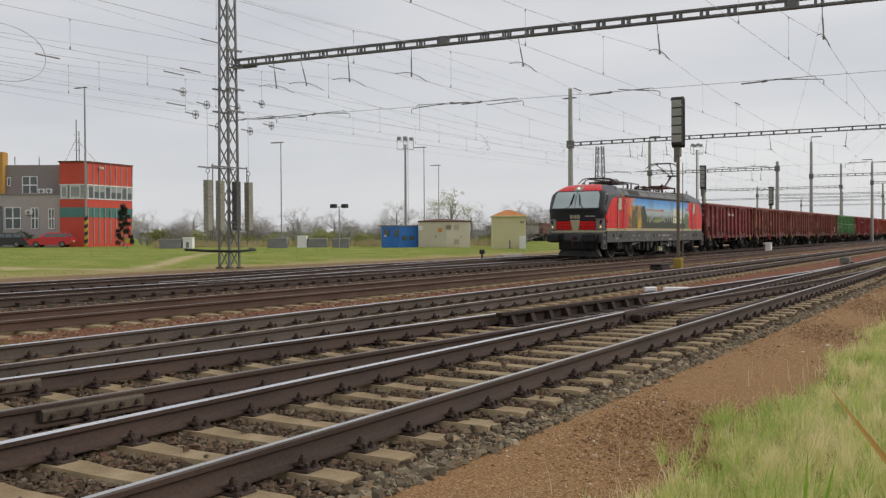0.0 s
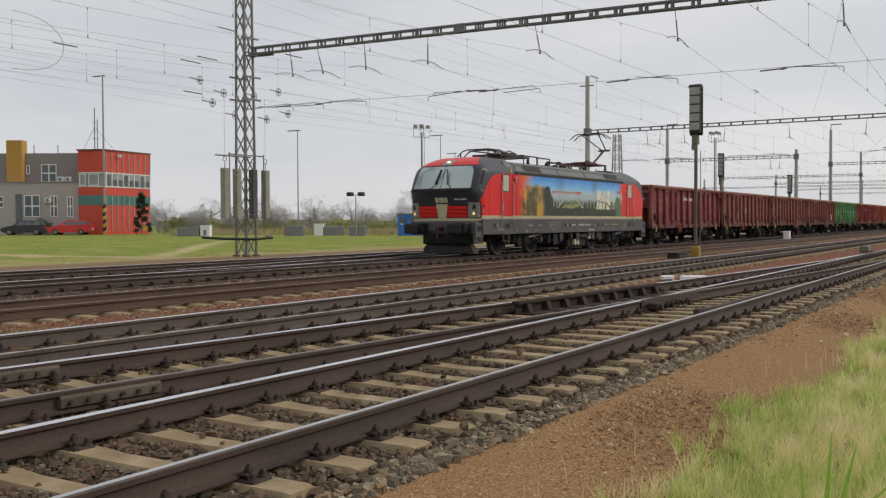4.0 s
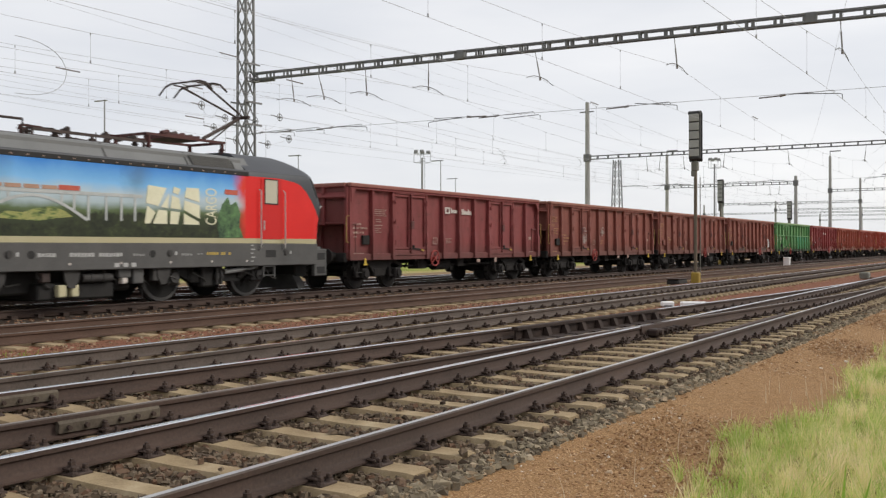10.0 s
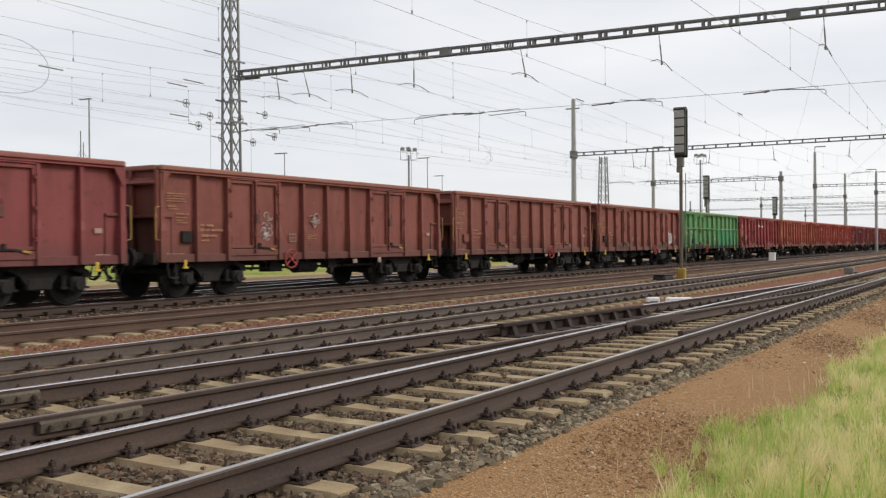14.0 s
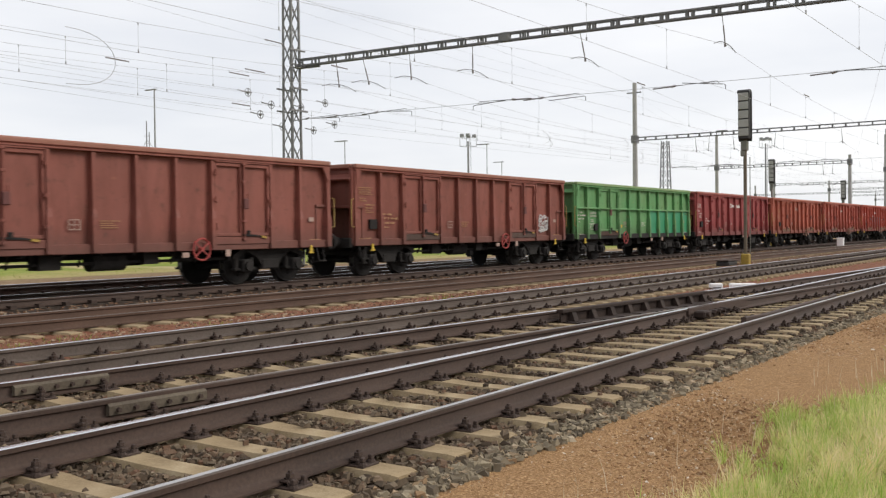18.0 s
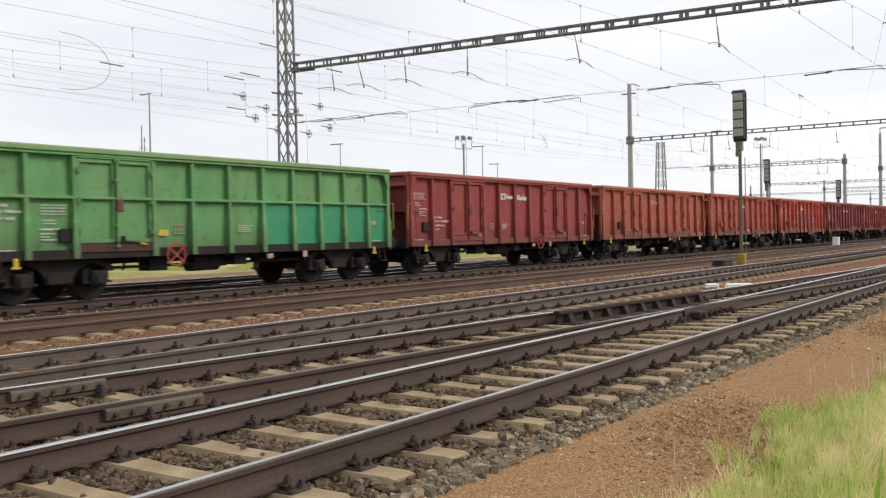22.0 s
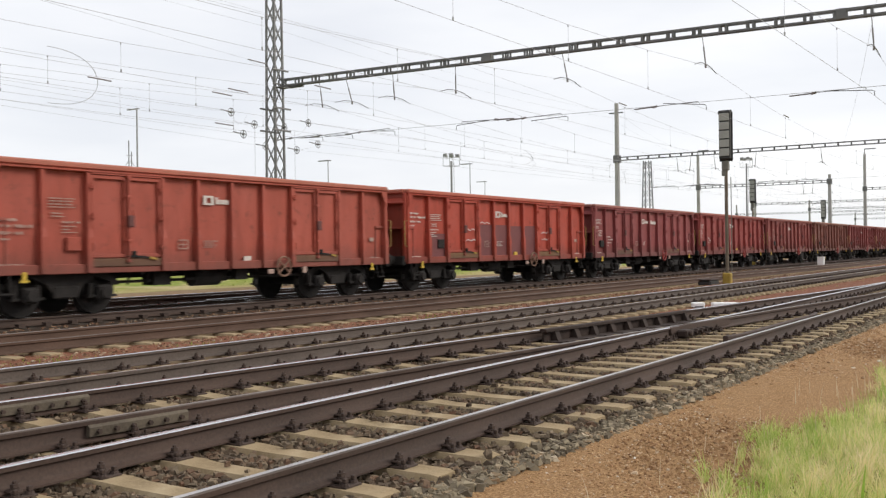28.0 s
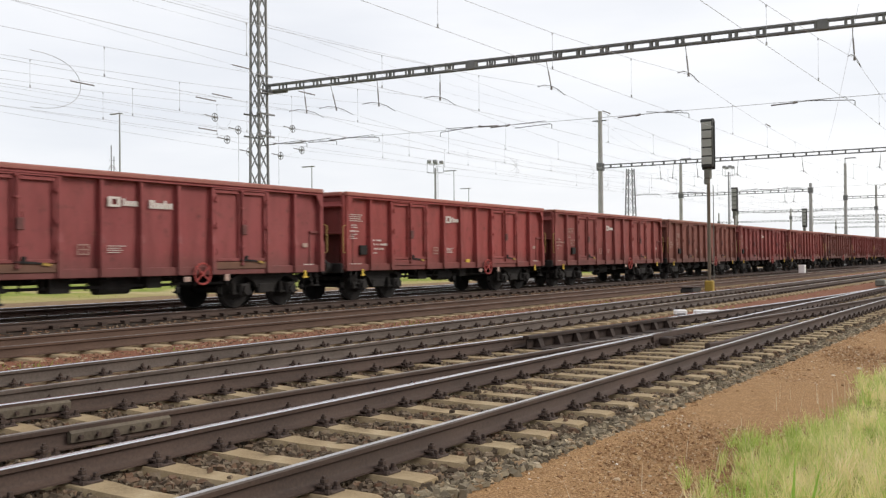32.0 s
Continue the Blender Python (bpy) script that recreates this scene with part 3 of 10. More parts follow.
SUPPORTS = [-46.4, -8.9, 28.75, 66.45, 103.9, 141.5, 179.0, 216.5]
G1 = gantry(0.0, -16.0, 25.6, "long grey steel portal beam over the tracks", ((-16.0, 9.5),), None, 0.09)
G1.matrix_world = Matrix.Translation((27.55 + 0.07 * 25.6, 0, -0.08)) @ Matrix.Rotation(math.atan(0.07), 4, "Z")
for yb in (16.7, 5.5):
    part("splice_box", Shape().box(-0.13, 0.13, yb - 0.16, yb + 0.16, BEAM_Z - 0.14, BEAM_Z + 0.16, 0.03), GREY_DARK, G1)
part("end_bracket", Shape().box(-0.16, 0.16, 25.35, 25.75, BEAM_Z - 0.2, BEAM_Z - 0.13, 0.02).bar((-0.1, 25.2, BEAM_Z - 0.17), (-0.1, 25.7, BEAM_Z + 0.2), 0.06, 0.06).bar((0.12, 24.7, BEAM_Z - 0.17), (0.12, 25.7, BEAM_Z - 0.17), 0.1, 0.07), GREY_DARK, G1)
G2 = gantry(66.45, -13, 28.4, "grey steel portal beam on a tall concrete pole", ((28.4, 12.0), (-13.0, 9.5)))
part("crossarm", Shape().bar((0, 27.9, 11.3), (0, 29.0, 11.3), 0.08, 0.08), GREY_DARK, G2)
gantry(103.9, 21.2, 34.9, "grey steel portal beam between concrete poles", ((21.2, 8.6), (34.9, 11.5)))
gantry(120.5, -10, 20.7, "grey steel portal beam on a concrete pole", ((20.7, 11.9), (-10, 9.0)))
gantry(151.0, 21.8, 41.8, "far grey steel portal beam on concrete poles", ((21.8, 11.2), (41.8, 9.6)))
gantry(141.5, -10, 16.5, "far grey steel portal beam on a concrete pole", ((16.5, 10.5), (-10, 9.0)))
for gx, gy, gz, arm in ((120.5, 20.7, 12.5, 1.2), (141.5, 16.5, 11.0, -1.2), (103.9, 34.9, 11.9, 1.2)):
    ob = thing("pole_lamp", "small grey yard lamp on top of a pole", "lamp", "lamps on the poles", at=Matrix.Translation((gx, gy, 0)))
    part("stem", Shape().cyl((0, 0, gz - 1.2), (0, 0, gz), 0.045, 6), GREY_DARK, ob)
    part("lamp_head", Shape().box(-0.1, 0.1, min(0, -arm), max(0, -arm), gz - 0.05, gz + 0.06, 0.03), GREY_DARK, ob)
gantry(216.5, -12, 44.0, "distant grey steel portal beam on concrete poles", ((19.5, 10.8), (31.0, 9.6), (44.0, 9.5)))
gantry(254.0, -14, 46.0, "distant grey steel portal beam on concrete poles", ((14.0, 11.0), (27.0, 9.8), (46.0, 9.5)))
gantry(196.0, 21.0, 58.0, "distant grey steel portal beam on concrete poles", ((21.0, 10.2), (58.0, 9.8)))
gantry(179.0, -10, 40.0, "distant grey steel portal beam on concrete poles", ((17.0, 10.5), (40.0, 9.5)))

# lines of wire: track side offset, and whether it is anchored at the mast
LINES = [4.99, 9.34, 13.97, 18.34, 21.06, 22.9, 23.75]
NEAR_LINES = [4.66, 9.32, 13.79, 17.93, 20.44, 22.29, 23.64]
Z_MESS, Z_CONT = 6.76, 5.43
INSULATOR = speckled("brown_insulator", (0.14, 0.128, 0.122), (0.25, 0.228, 0.222), 8, 0.4, 0, 0.1, 40)


def overhead_line(y, k):
    ob = thing("overhead_line", "thin grey contact wire hung from a messenger wire", "overhead wire", "overhead lines over the tracks")
    mess, cont = [], []
    for i, (a, b) in enumerate(zip(SUPPORTS, SUPPORTS[1:])):
        stag = 0.18 * (-1) ** (i + k)
        ya, yb = y, y
        if i == 2:
            a, ya = beam_x(NEAR_LINES[k]), NEAR_LINES[k]
        if i == 1:
            b, yb = beam_x(NEAR_LINES[k]), NEAR_LINES[k]
        for q in range(9):
            t = q / 8
            x = a + (b - a) * t
            ym = ya + (yb - ya) * t
            yy = ym + (stag * (1 - 2 * t) if i not in (1, 2) else 0.0)
            sag = 0.72 * 4 * t * (1 - t)
            mess.append((x, ym, Z_MESS - sag))
            cont.append((x, yy, Z_CONT - 0.03 * 4 * t * (1 - t)))
            if q in (1, 2, 3, 5, 6, 7) and -10 < x < 145:
                part("dropper", Shape().cyl(mess[-1], cont[-1], 0.0035, 4, cap=False).cyl((x, yy, cont[-1][2]), (x, yy, cont[-1][2] + 0.07), 0.018, 5).cyl((x, ym, mess[-1][2] - 0.05), (x, ym, mess[-1][2]), 0.015, 5), WIRE, ob)
    part("messenger_wire", Shape().tube(mess, 0.0045, 5), WIRE, ob)
    part("contact_wire", Shape().tube(cont, 0.0045, 5), WIRE, ob)
    return ob


for k, y in enumerate(LINES):
    overhead_line(y, k)


def registration(x, y, s, lean=0.0, slope=0.25):
    """Rod insulator under the beam, the bow on the messenger wire, and the arm that holds the contact wire."""
    ob = thing("registration_arm", "grey steady arm and insulator under the beam", "steady arm", "steady arms of the overhead line", at=Matrix.Translation((x, y, 0)))
    zb = BEAM_Z - 0.13
    part("hanger", Shape().cyl((0, lean, zb), (0, lean * 0.55, zb - 0.42), 0.012, 6).cyl((0, lean * 0.55, zb - 0.42), (0, lean * 0.12, Z_MESS + 0.13), 0.023, 8).cyl((0, lean * 0.12, Z_MESS + 0.13), (0, 0, Z_MESS - 0.06), 0.018, 6).cyl((0, 0, Z_MESS - 0.06), (0, 0, Z_MESS + 0.05), 0.035, 6), INSULATOR, ob)
    part("clamp", Shape().tube([(-0.95, 0.02, Z_MESS - 0.10), (-0.5, 0, Z_MESS + 0.02), (0.0, 0, Z_MESS + 0.06), (0.5, 0, Z_MESS + 0.02), (0.95, -0.02, Z_MESS - 0.10)], 0.013, 5), GREY_DARK, ob)
    part("arm", Shape().tube([(0, s * 1.35, Z_CONT + 0.06 + slope), (0, s * 0.06, Z_CONT + 0.16), (0, 0.0, Z_CONT + 0.13), (0, 0, Z_CONT)], 0.012, 6).tube([(0, s * 1.55, Z_CONT + 0.24), (0, s * 0.25, Z_CONT + 0.27), (0, s * 0.2, Z_CONT + 0.2)], 0.010, 6), GREY_DARK, ob)
    part("rod_insulator", Shape().cyl((0, s * 1.55, Z_CONT + 0.25), (0, s * 1.7, Z_CONT + 0.22), 0.034, 8).cyl((0, s * 1.7, Z_CONT + 0.23), (0, s * 2.3, Z_CONT + 0.21), 0.021, 8), INSULATOR, ob)
    return ob


for k, y in enumerate(NEAR_LINES):
    registration(beam_x(y), y, (1, 1, 1, -1, 1, 1, 1)[k], (0.06, 0.1, 0.2, 0.0, 0.08, 0.3, 0.15)[k], (0.2, 0.25, 0.06, 0.18, 0.2, 0.12, 0.16)[k])
for gx in (66.45, 103.9):
    for k, y in enumerate(LINES):
        if gx < 100 or y > 19:
            registration(gx, y, (-1) ** k, 0.1 * (-1) ** k)
for a, b, c in (((27.5, 26.0), (28.5, 12.0), (30.1, -12.0)), ((66.45, 26.0), (66.45, 12.0), (66.45, -12.0)), ((103.9, 26.0), (103.9, 12.0), (103.9, -12.0))):
    span = thing("cross_span_wire", "thin cross wire between masts under the beam", "wire")
    part("wire", Shape().tube([(*a, 5.63), (*b, 5.66), (*c, 5.74)], 0.007, 5), WIRE, span)


def tension_wheel(x, y, z, label="grey tension wheel on the anchor wire"):
    ob = thing("tensioning_device", label, "tensioning device", "pulleys by the mast", at=Matrix.Translation((x, y, z)))
    pts = [(0.145 * math.cos(a), 0, 0.145 * math.sin(a)) for a in [q * math.pi / 8 for q in range(17)]]
    part("rim", Shape().tube(pts, 0.013, 6), GALV, ob)
    part("hub", Shape().cyl((0, -0.05, 0), (0, 0.05, 0), 0.045, 10).bar((-0.16, 0, 0), (0.16, 0, 0), 0.02, 0.02).bar((0, 0, -0.16), (0, 0, 0.16), 0.02, 0.02), GALV, ob)
    part("fork", Shape().bar((0, 0, 0), (-0.5, 0, 0.04), 0.03, 0.03), GALV, ob)
    return ob


for x, y, z in ((24.71, 25.4, 6.35), (25.88, 25.4, 6.02), (25.31, 25.4, 5.61), (27.49, 25.4, 6.09), (28.88, 25.4, 6.39), (26.45, 25.4, 5.26), (28.18, 25.4, 5.26), (29.43, 25.4, 5.59)):
    tension_wheel(x, y, z)


def tension_weights(x, y, grey, z0=1.43, h=1.85):
    ob = thing("tension_weights", "hanging stack of grey concrete tension weights", "weight stack", "weight stacks on the mast", at=Matrix.Translation((x, y, 0)))
    n = 12
    mats = CONCRETE_DARK if grey else CONCRETE_OLIVE
    for k in range(n):
        d = random.uniform(-0.012, 0.012)
        a = z0 + h * k / n
        part("weight", Shape().box(-0.12 + d, 0.12 + d, -0.12 + d, 0.12 + d, a, a + h / n - 0.006, 0.01), mats, ob)
    part("rod", Shape().cyl((0, 0, z0 - 0.05), (0, 0, z0 + h + 0.25), 0.015, 6).tube([(0.09 * math.cos(q * 0.7), 0, z0 + h + 0.33 + 0.09 * math.sin(q * 0.7)) for q in range(10)], 0.014, 5), GREY_DARK, ob)
    part("wire", Shape().cyl((0, 0, z0 + h + 0.4), (0, 0, 6.0), 0.006, 4), WIRE, ob)
    return ob


CONCRETE_OLIVE = speckled("weight_concrete", (0.22, 0.21, 0.165), (0.36, 0.345, 0.275), 3.0, 0.9, 0, 0.3, 40)
CONCRETE_DARK = speckled("weight_concrete_dark", (0.075, 0.073, 0.068), (0.125, 0.12, 0.115), 3.0, 0.9, 0, 0.3, 40)
for x, y, g in ((25.79, 25.3, False), (26.42, 25.3, False), (27.28, 25.3, True), (27.96, 25.3, False)):
    tension_weights(x, y, g)
part("guide_frame", Shape().box(-1.25, 0.65, -0.36, -0.32, 3.80, 3.85).box(-1.25, 0.65, 0.32, 0.36, 3.80, 3.85).box(-1.22, -1.19, -0.36, -0.33, 1.1, 3.9).box(0.62, 0.65, -0.36, -0.33, 0.9, 3.9), GALV, MAST)
for z in (6.78, 5.93):
    for y in (-0.37, 0.31):
        part("crossarm", Shape().box(-0.45, 0.5, y, y + 0.06, z, z + 0.06), GALV, MAST)
for z in (8.25, 7.7):
    part("crossarm", Shape().box(-0.42, 0.42, -0.35, -0.29, z, z + 0.05), GALV, MAST)
part("cable_bundle", Shape().tube([(-1.7, 0.6, 0.75), (-0.9, 0.2, 0.68), (0.0, -0.5, 0.66), (0.9, -0.5, 0.70), (1.6, 0.4, 0.74)], 0.05, 6), SIGNAL_BLACK, MAST, "dark bundle round the mast foot")


def loose_wire(name, pts, r=0.004, label="thin grey overhead feeder wire", n=12, sag=0.4):
    ob = thing(name, label, "wire", "feeder wires")
    out = []
    for p, q in zip(pts, pts[1:]):
        for k in range(n + 1):
            t = k / n
            out.append((p[0] + (q[0] - p[0]) * t, p[1] + (q[1] - p[1]) * t, p[2] + (q[2] - p[2]) * t - sag * 4 * t * (1 - t)))
    part("strand", Shape().tube(out, r, 5), WIRE, ob)
    return ob


# anchor wires from the mast to both sides, feeder on the mast and pole tops
loose_wire("anchor_wire", [(-8.9, 23.9, 6.9), (24.71, 25.4, 6.35), (25.5, 25.4, 6.35)])
loose_wire("anchor_wire", [(-8.9, 22.0, 5.6), (25.31, 25.4, 5.61), (26.9, 25.5, 5.7)], sag=0.1)
loose_wire("anchor_wire", [(-8.9, 24.6, 7.4), (25.88, 25.4, 6.02)])
loose_wire("anchor_wire", [(-8.9, 21.06, 5.5), (26.45, 25.4, 5.26)], sag=0.05)
loose_wire("anchor_wire", [(27.49, 25.4, 6.09), (28.88, 25.4, 6.39), (66.4, 21.2, 6.9)])
loose_wire("anchor_wire", [(28.18, 25.4, 5.26), (29.43, 25.4, 5.59), (66.4, 21.2, 5.5)], sag=0.05)
loose_wire("anchor_wire", [(28.18, 25.4, 5.26), (66.4, 23.7, 5.5)], sag=0.05)
loose_wire("feeder_wire", [(-8.9, 20.5, 10.2), (27.4, 25.75, 10.4), (66.45, 28.4, 11.3), (103.9, 34.9, 11.3)])
loose_wire("feeder_wire", [(-8.9, 21.3, 9.6), (27.4, 25.75, 9.9), (66.45, 28.9, 11.0), (103.9, 35.3, 11.0)])
loose_wire("feeder_wire", [(-8.9, 20.5, 8.7), (24.7, 24.5, 8.14), (25.6, 24.5, 8.12), (27.3, 25.5, 8.1)], sag=0.1)
loose_wire("feeder_wire", [(-8.9, 19.0, 8.3), (28.75, 18.9, 8.2), (66.45, 18.9, 8.2)])
loose_wire("feeder_wire", [(28.75, 4.5, 8.2), (66.45, 12.6, 8.1), (103.9, 20.9, 8.4)])
loose_wire("feeder_wire", [(-8.9, 2.0, 6.9), (28.75, 2.0, 7.0), (66.45, 4.99, 6.9)])
loose_wire("feeder_wire", [(28.75, 0.5, 7.4), (66.45, 9.34, 6.9)])
loose_wire("feeder_wire", [(28.75, 1.5, 5.5), (66.45, 9.34, 5.5)], sag=0.05)


def jumper(pts, label="curved jumper cable between two wires"):
    ob = thing("jumper_cable", label, "cable", "jumper cables")
    part("strand", Shape().tube(pts, 0.008, 5), WIRE, ob)


def wire_place(k, x):
    """Where line k's messenger and contact wires are at x, between two supports."""
    near = NEAR_LINES[k]
    if x < beam_x(near):
        a, b, ya, yb = SUPPORTS[1], beam_x(near), LINES[k], near
    else:
        a, b, ya, yb = beam_x(near), SUPPORTS[3], near, LINES[k]
    t = (x - a) / (b - a)
    return ya + (yb - ya) * t, Z_MESS - 0.72 * 4 * t * (1 - t), Z_CONT - 0.03 * 4 * t * (1 - t)


for k, x0 in ((3, 10.0), (6, 44.0), (4, 47.0), (6, 56.0), (5, 41.5)):
    y0, zm, zc = wire_place(k, x0)
    jumper([(x0 + 0.7 * math.sin(q * math.pi / 10), y0, zm + 0.01 + (zc - zm) * q / 10) for q in range(11)])
jumper([(14.4 + 1.45 * math.sin(q * math.pi / 16) ** 0.8, 21.1, 5.72 + 0.70 * math.cos(q * math.pi / 16)) for q in range(17)])
for x, y, z, dx in ((22.98, 24.5, 6.76, 0.9), (23.09, 24.5, 5.72, 0.85), (24.69, 24.5, 8.14, 0.9), (17.5, 23.75, 6.4, 0.8), (23.0, 23.75, 6.8, 0.9), (24.3, 21.06, 6.8, 0.8), (33.0, 13.97, 6.6, 0.7), (38.0, 9.34, 6.3, 0.7)):
    ob = thing("wire_insulator", "dark rod insulator in the overhead wire", "insulator", "insulators in the wires", at=Matrix.Translation((x, y, z)))
    part("rod", Shape().cyl((0, 0, 0), (dx, 0, -0.02 * dx), 0.021, 8), INSULATOR, ob)


def main_signal(x, y, top, label, head=1.0):
    ob = thing("railway_signal", label, "railway signal", "light signals", at=Matrix.Translation((x, y, -0.22)))
    k = top
    part("post", Shape().cyl((0, 0, 0), (0, 0, k - 0.3), 0.06, 10), SIGNAL_POST, ob, "", True)
    part("base", Shape().box(-0.15, 0.15, -0.16, 0.16, 0, 0.47, 0.04), SIGNAL_YELLOW, ob, "yellow painted base box")
    h = 2.25 * head
    part("backboard", Shape().box(0.0, 0.06, -0.31 * head, 0.31 * head, k - h, k, 0.05), SIGNAL_BLACK, ob)
    part("lamp_housing", Shape().box(-0.22, 0.0, -0.26 * head, 0.26 * head, k - h + 0.06, k - 0.08, 0.05), SIGNAL_BLACK, ob)
    for i in range(5):
        z = k - 0.25 * head - i * 0.4 * head
        part("hood", Shape().cyl((0.28, 0, z), (0.06, 0, z), 0.13 * head, 10, 0.12 * head, False), SIGNAL_BLACK, ob)
        part("door_panel", Shape().box(-0.25, -0.22, -0.23 * head, 0.23 * head, z - 0.17 * head, z + 0.17 * head, 0.01), SIGNAL_PANEL, ob)
    part("top_cap", Shape().prism([(-0.24, k - 0.10), (0.08, k - 0.10), (0.08, k + 0.02), (-0.02, k + 0.07), (-0.14, k + 0.06), (-0.24, k - 0.01)], -0.27 * head, 0.27 * head), SIGNAL_BLACK, ob, "rounded dark cap")
    part("lower_lamp", Shape().box(-0.12, 0.14, -0.10, 0.15, k - h - 0.36, k - h + 0.02, 0.03).box(-0.08, 0.1, -0.02, 0.17, k - h - 0.58, k - h - 0.34, 0.03), SIGNAL_GREY, ob)
    part("ladder", Shape().bar((0.2, -0.12, 0.4), (0.2, -0.12, k - h - 0.6), 0.025, 0.025).bar((0.2, 0.12, 0.4), (0.2, 0.12, k - h - 0.6), 0.025, 0.025), SIGNAL_GREY, ob)
    return ob


main_signal(37.6, 11.47, 6.78, "tall light signal with a grey post and yellow base", 0.86)
main_signal(75.0, 20.9, 6.65, "light signal standing beyond the train", 0.8)
main_signal(99.5, 20.9, 5.95, "distant light signal beyond the train", 0.8)

# ---------- the train ----------
TRACK_Y = CENTRES["T5"]
PITCH = 13.56
START = 17.0 * 3.549


def gone(t):
    """How far the train has come after t seconds, in metres."""
    return 17.0 * ((((6.91438e-07 * t - 6.07536e-05) * t + 5.61059e-03) * t + 0.1823263) * t - 0.0029) + 0.0282 * max(0.0, t - 9.0)


MOVING = []
ROLLING = []


def wagon_paint():
    """Old paint in the wagon's own colour, with rust, dust and streaks."""
    m = Mat("wagon_paint", 0.6, 0, 0.35)
    own = m.own()
    big = m.noise(0.8, 5, 0.65)
    streak = m.noise(1.0, 5, 0.65, (2.2, 2.2, 0.7))
    fine = m.noise(30, 4, 0.7)
    x, y, z = m.xyz()
    c = m.mix(m.ramp(big, [(0.35, (0, 0, 0)), (0.7, (0.6, 0.6, 0.6))]), own, m.mix(0.45, own, (0.24, 0.085, 0.07)))
    c = m.mix(m.ramp(m.noise(0.45, 3, 0.5, (1.0, 0.4, 0.7)), [(0.42, (0.0, 0.0, 0.0)), (0.58, (0.4, 0.4, 0.4))]), c, m.mix(1.0, own, (0.72, 0.70, 0.70), "MULTIPLY"))
    c = m.mix(m.ramp(streak, [(0.45, (0, 0, 0)), (0.75, (0.5, 0.5, 0.5))]), c, m.mix(0.6, own, (0.035, 0.018, 0.014)))
    c = m.mix(m.ramp(fine, [(0.55, (0, 0, 0)), (0.8, (0.35, 0.35, 0.35))]), c, (0.09, 0.045, 0.03))
    spots = m.ramp(m.noise(4.5, 6, 0.75), [(0.56, (0, 0, 0)), (0.68, (0.75, 0.75, 0.75))])
    c = m.mix(spots, c, m.mix(0.7, own, (0.05, 0.022, 0.016)))
    worn = m.ramp(m.noise(2.2, 6, 0.75, (1, 1, 1.6)), [(0.62, (0, 0, 0)), (0.74, (0.45, 0.45, 0.45))])
    c = m.mix(worn, c, (0.36, 0.16, 0.08))
    # runs of rust and dirt from the top rail
    run = m.math("MULTIPLY", m.ramp(m.noise(1.0, 4, 0.7, (5.0, 5.0, 0.3)), [(0.56, (0, 0, 0)), (0.74, (0.4, 0.4, 0.4))]), m.step(m.math("ABSOLUTE", y), 1.33, -0.04))
    c = m.mix(run, c, m.mix(0.55, own, (0.045, 0.026, 0.02)))
    # paint mixed with lighter tan along the top rail
    rim = m.math("MULTIPLY", m.step(m.math("ADD", z, m.math("MULTIPLY", m.math("SUBTRACT", fine, 0.5), 0.08)), 3.06, 0.05), 0.45)
    c = m.mix(rim, c, m.mix(0.6, own, (0.40, 0.24, 0.16)))
    # brake dust thrown up along the sill
    low = m.math("MULTIPLY", m.step(m.math("ADD", m.math("MULTIPLY", z, -1.0), m.math("MULTIPLY", big, 0.5)), -0.95, 0.5), 0.5)
    c = m.mix(low, c, (0.06, 0.038, 0.03))
    m.bump(m.mix(0.6, fine, big), 0.25, 0.02)
    return m.done(c, m.ramp(streak, [(0.3, (0.5, 0.5, 0.5)), (0.8, (0.8, 0.8, 0.8))]))


PAINT = wagon_paint()
UNDER = speckled("wagon_underframe", (0.006, 0.005, 0.0045), (0.025, 0.021, 0.019), 4, 0.9, 0, 0.3, 50)
TREAD = speckled("wheel_tread", (0.05, 0.045, 0.042), (0.11, 0.10, 0.095), 6, 0.5, 0.6, 0.05, 40)
MARK = speckled("marking_white", (0.42, 0.36, 0.32), (0.66, 0.62, 0.58), 12, 0.7, 0, 0.0, 60)
MARK_DIM = speckled("marking_faded", (0.26, 0.15, 0.12), (0.42, 0.32, 0.27), 14, 0.7, 0, 0.0, 60)
MARK_OCHRE = speckled("marking_ochre", (0.30, 0.15, 0.07), (0.42, 0.25, 0.13), 14, 0.7, 0, 0.0, 60)
GRIP = speckled("lever_grip", (0.24, 0.14, 0.03), (0.42, 0.27, 0.05), 8, 0.6, 0, 0.1, 40)
YELLOW = speckled("safety_yellow", (0.42, 0.28, 0.03), (0.62, 0.43, 0.05), 8, 0.6, 0, 0.1, 40)
LOCK = speckled("lock_brown", (0.075, 0.024, 0.022), (0.13, 0.04, 0.034), 8, 0.6, 0, 0.1, 40)
DOOR_SILL = speckled("door_sill_grime", (0.028, 0.015, 0.011), (0.085, 0.042, 0.028), 9, 0.85, 0, 0.2, 60)
GRAB = speckled("grab_rail_tan", (0.28, 0.18, 0.05), (0.42, 0.28, 0.09), 9, 0.7, 0, 0.1, 60)
HANDWHEEL = speckled("handwheel_red", (0.22, 0.035, 0.03), (0.38, 0.06, 0.05), 8, 0.55, 0, 0.1, 40)
HANDWHEEL_TAN = speckled("handwheel_tan", (0.14, 0.075, 0.05), (0.26, 0.15, 0.10), 8, 0.7, 0, 0.1, 40)
GRAFFITI_FADED = speckled("spray_faded", (0.26, 0.20, 0.17), (0.56, 0.53, 0.50), 9, 0.7, 0, 0.0, 50)
GRAFFITI = speckled("spray_white", (0.45, 0.44, 0.43), (0.72, 0.71, 0.70), 9, 0.7, 0, 0.0, 50)

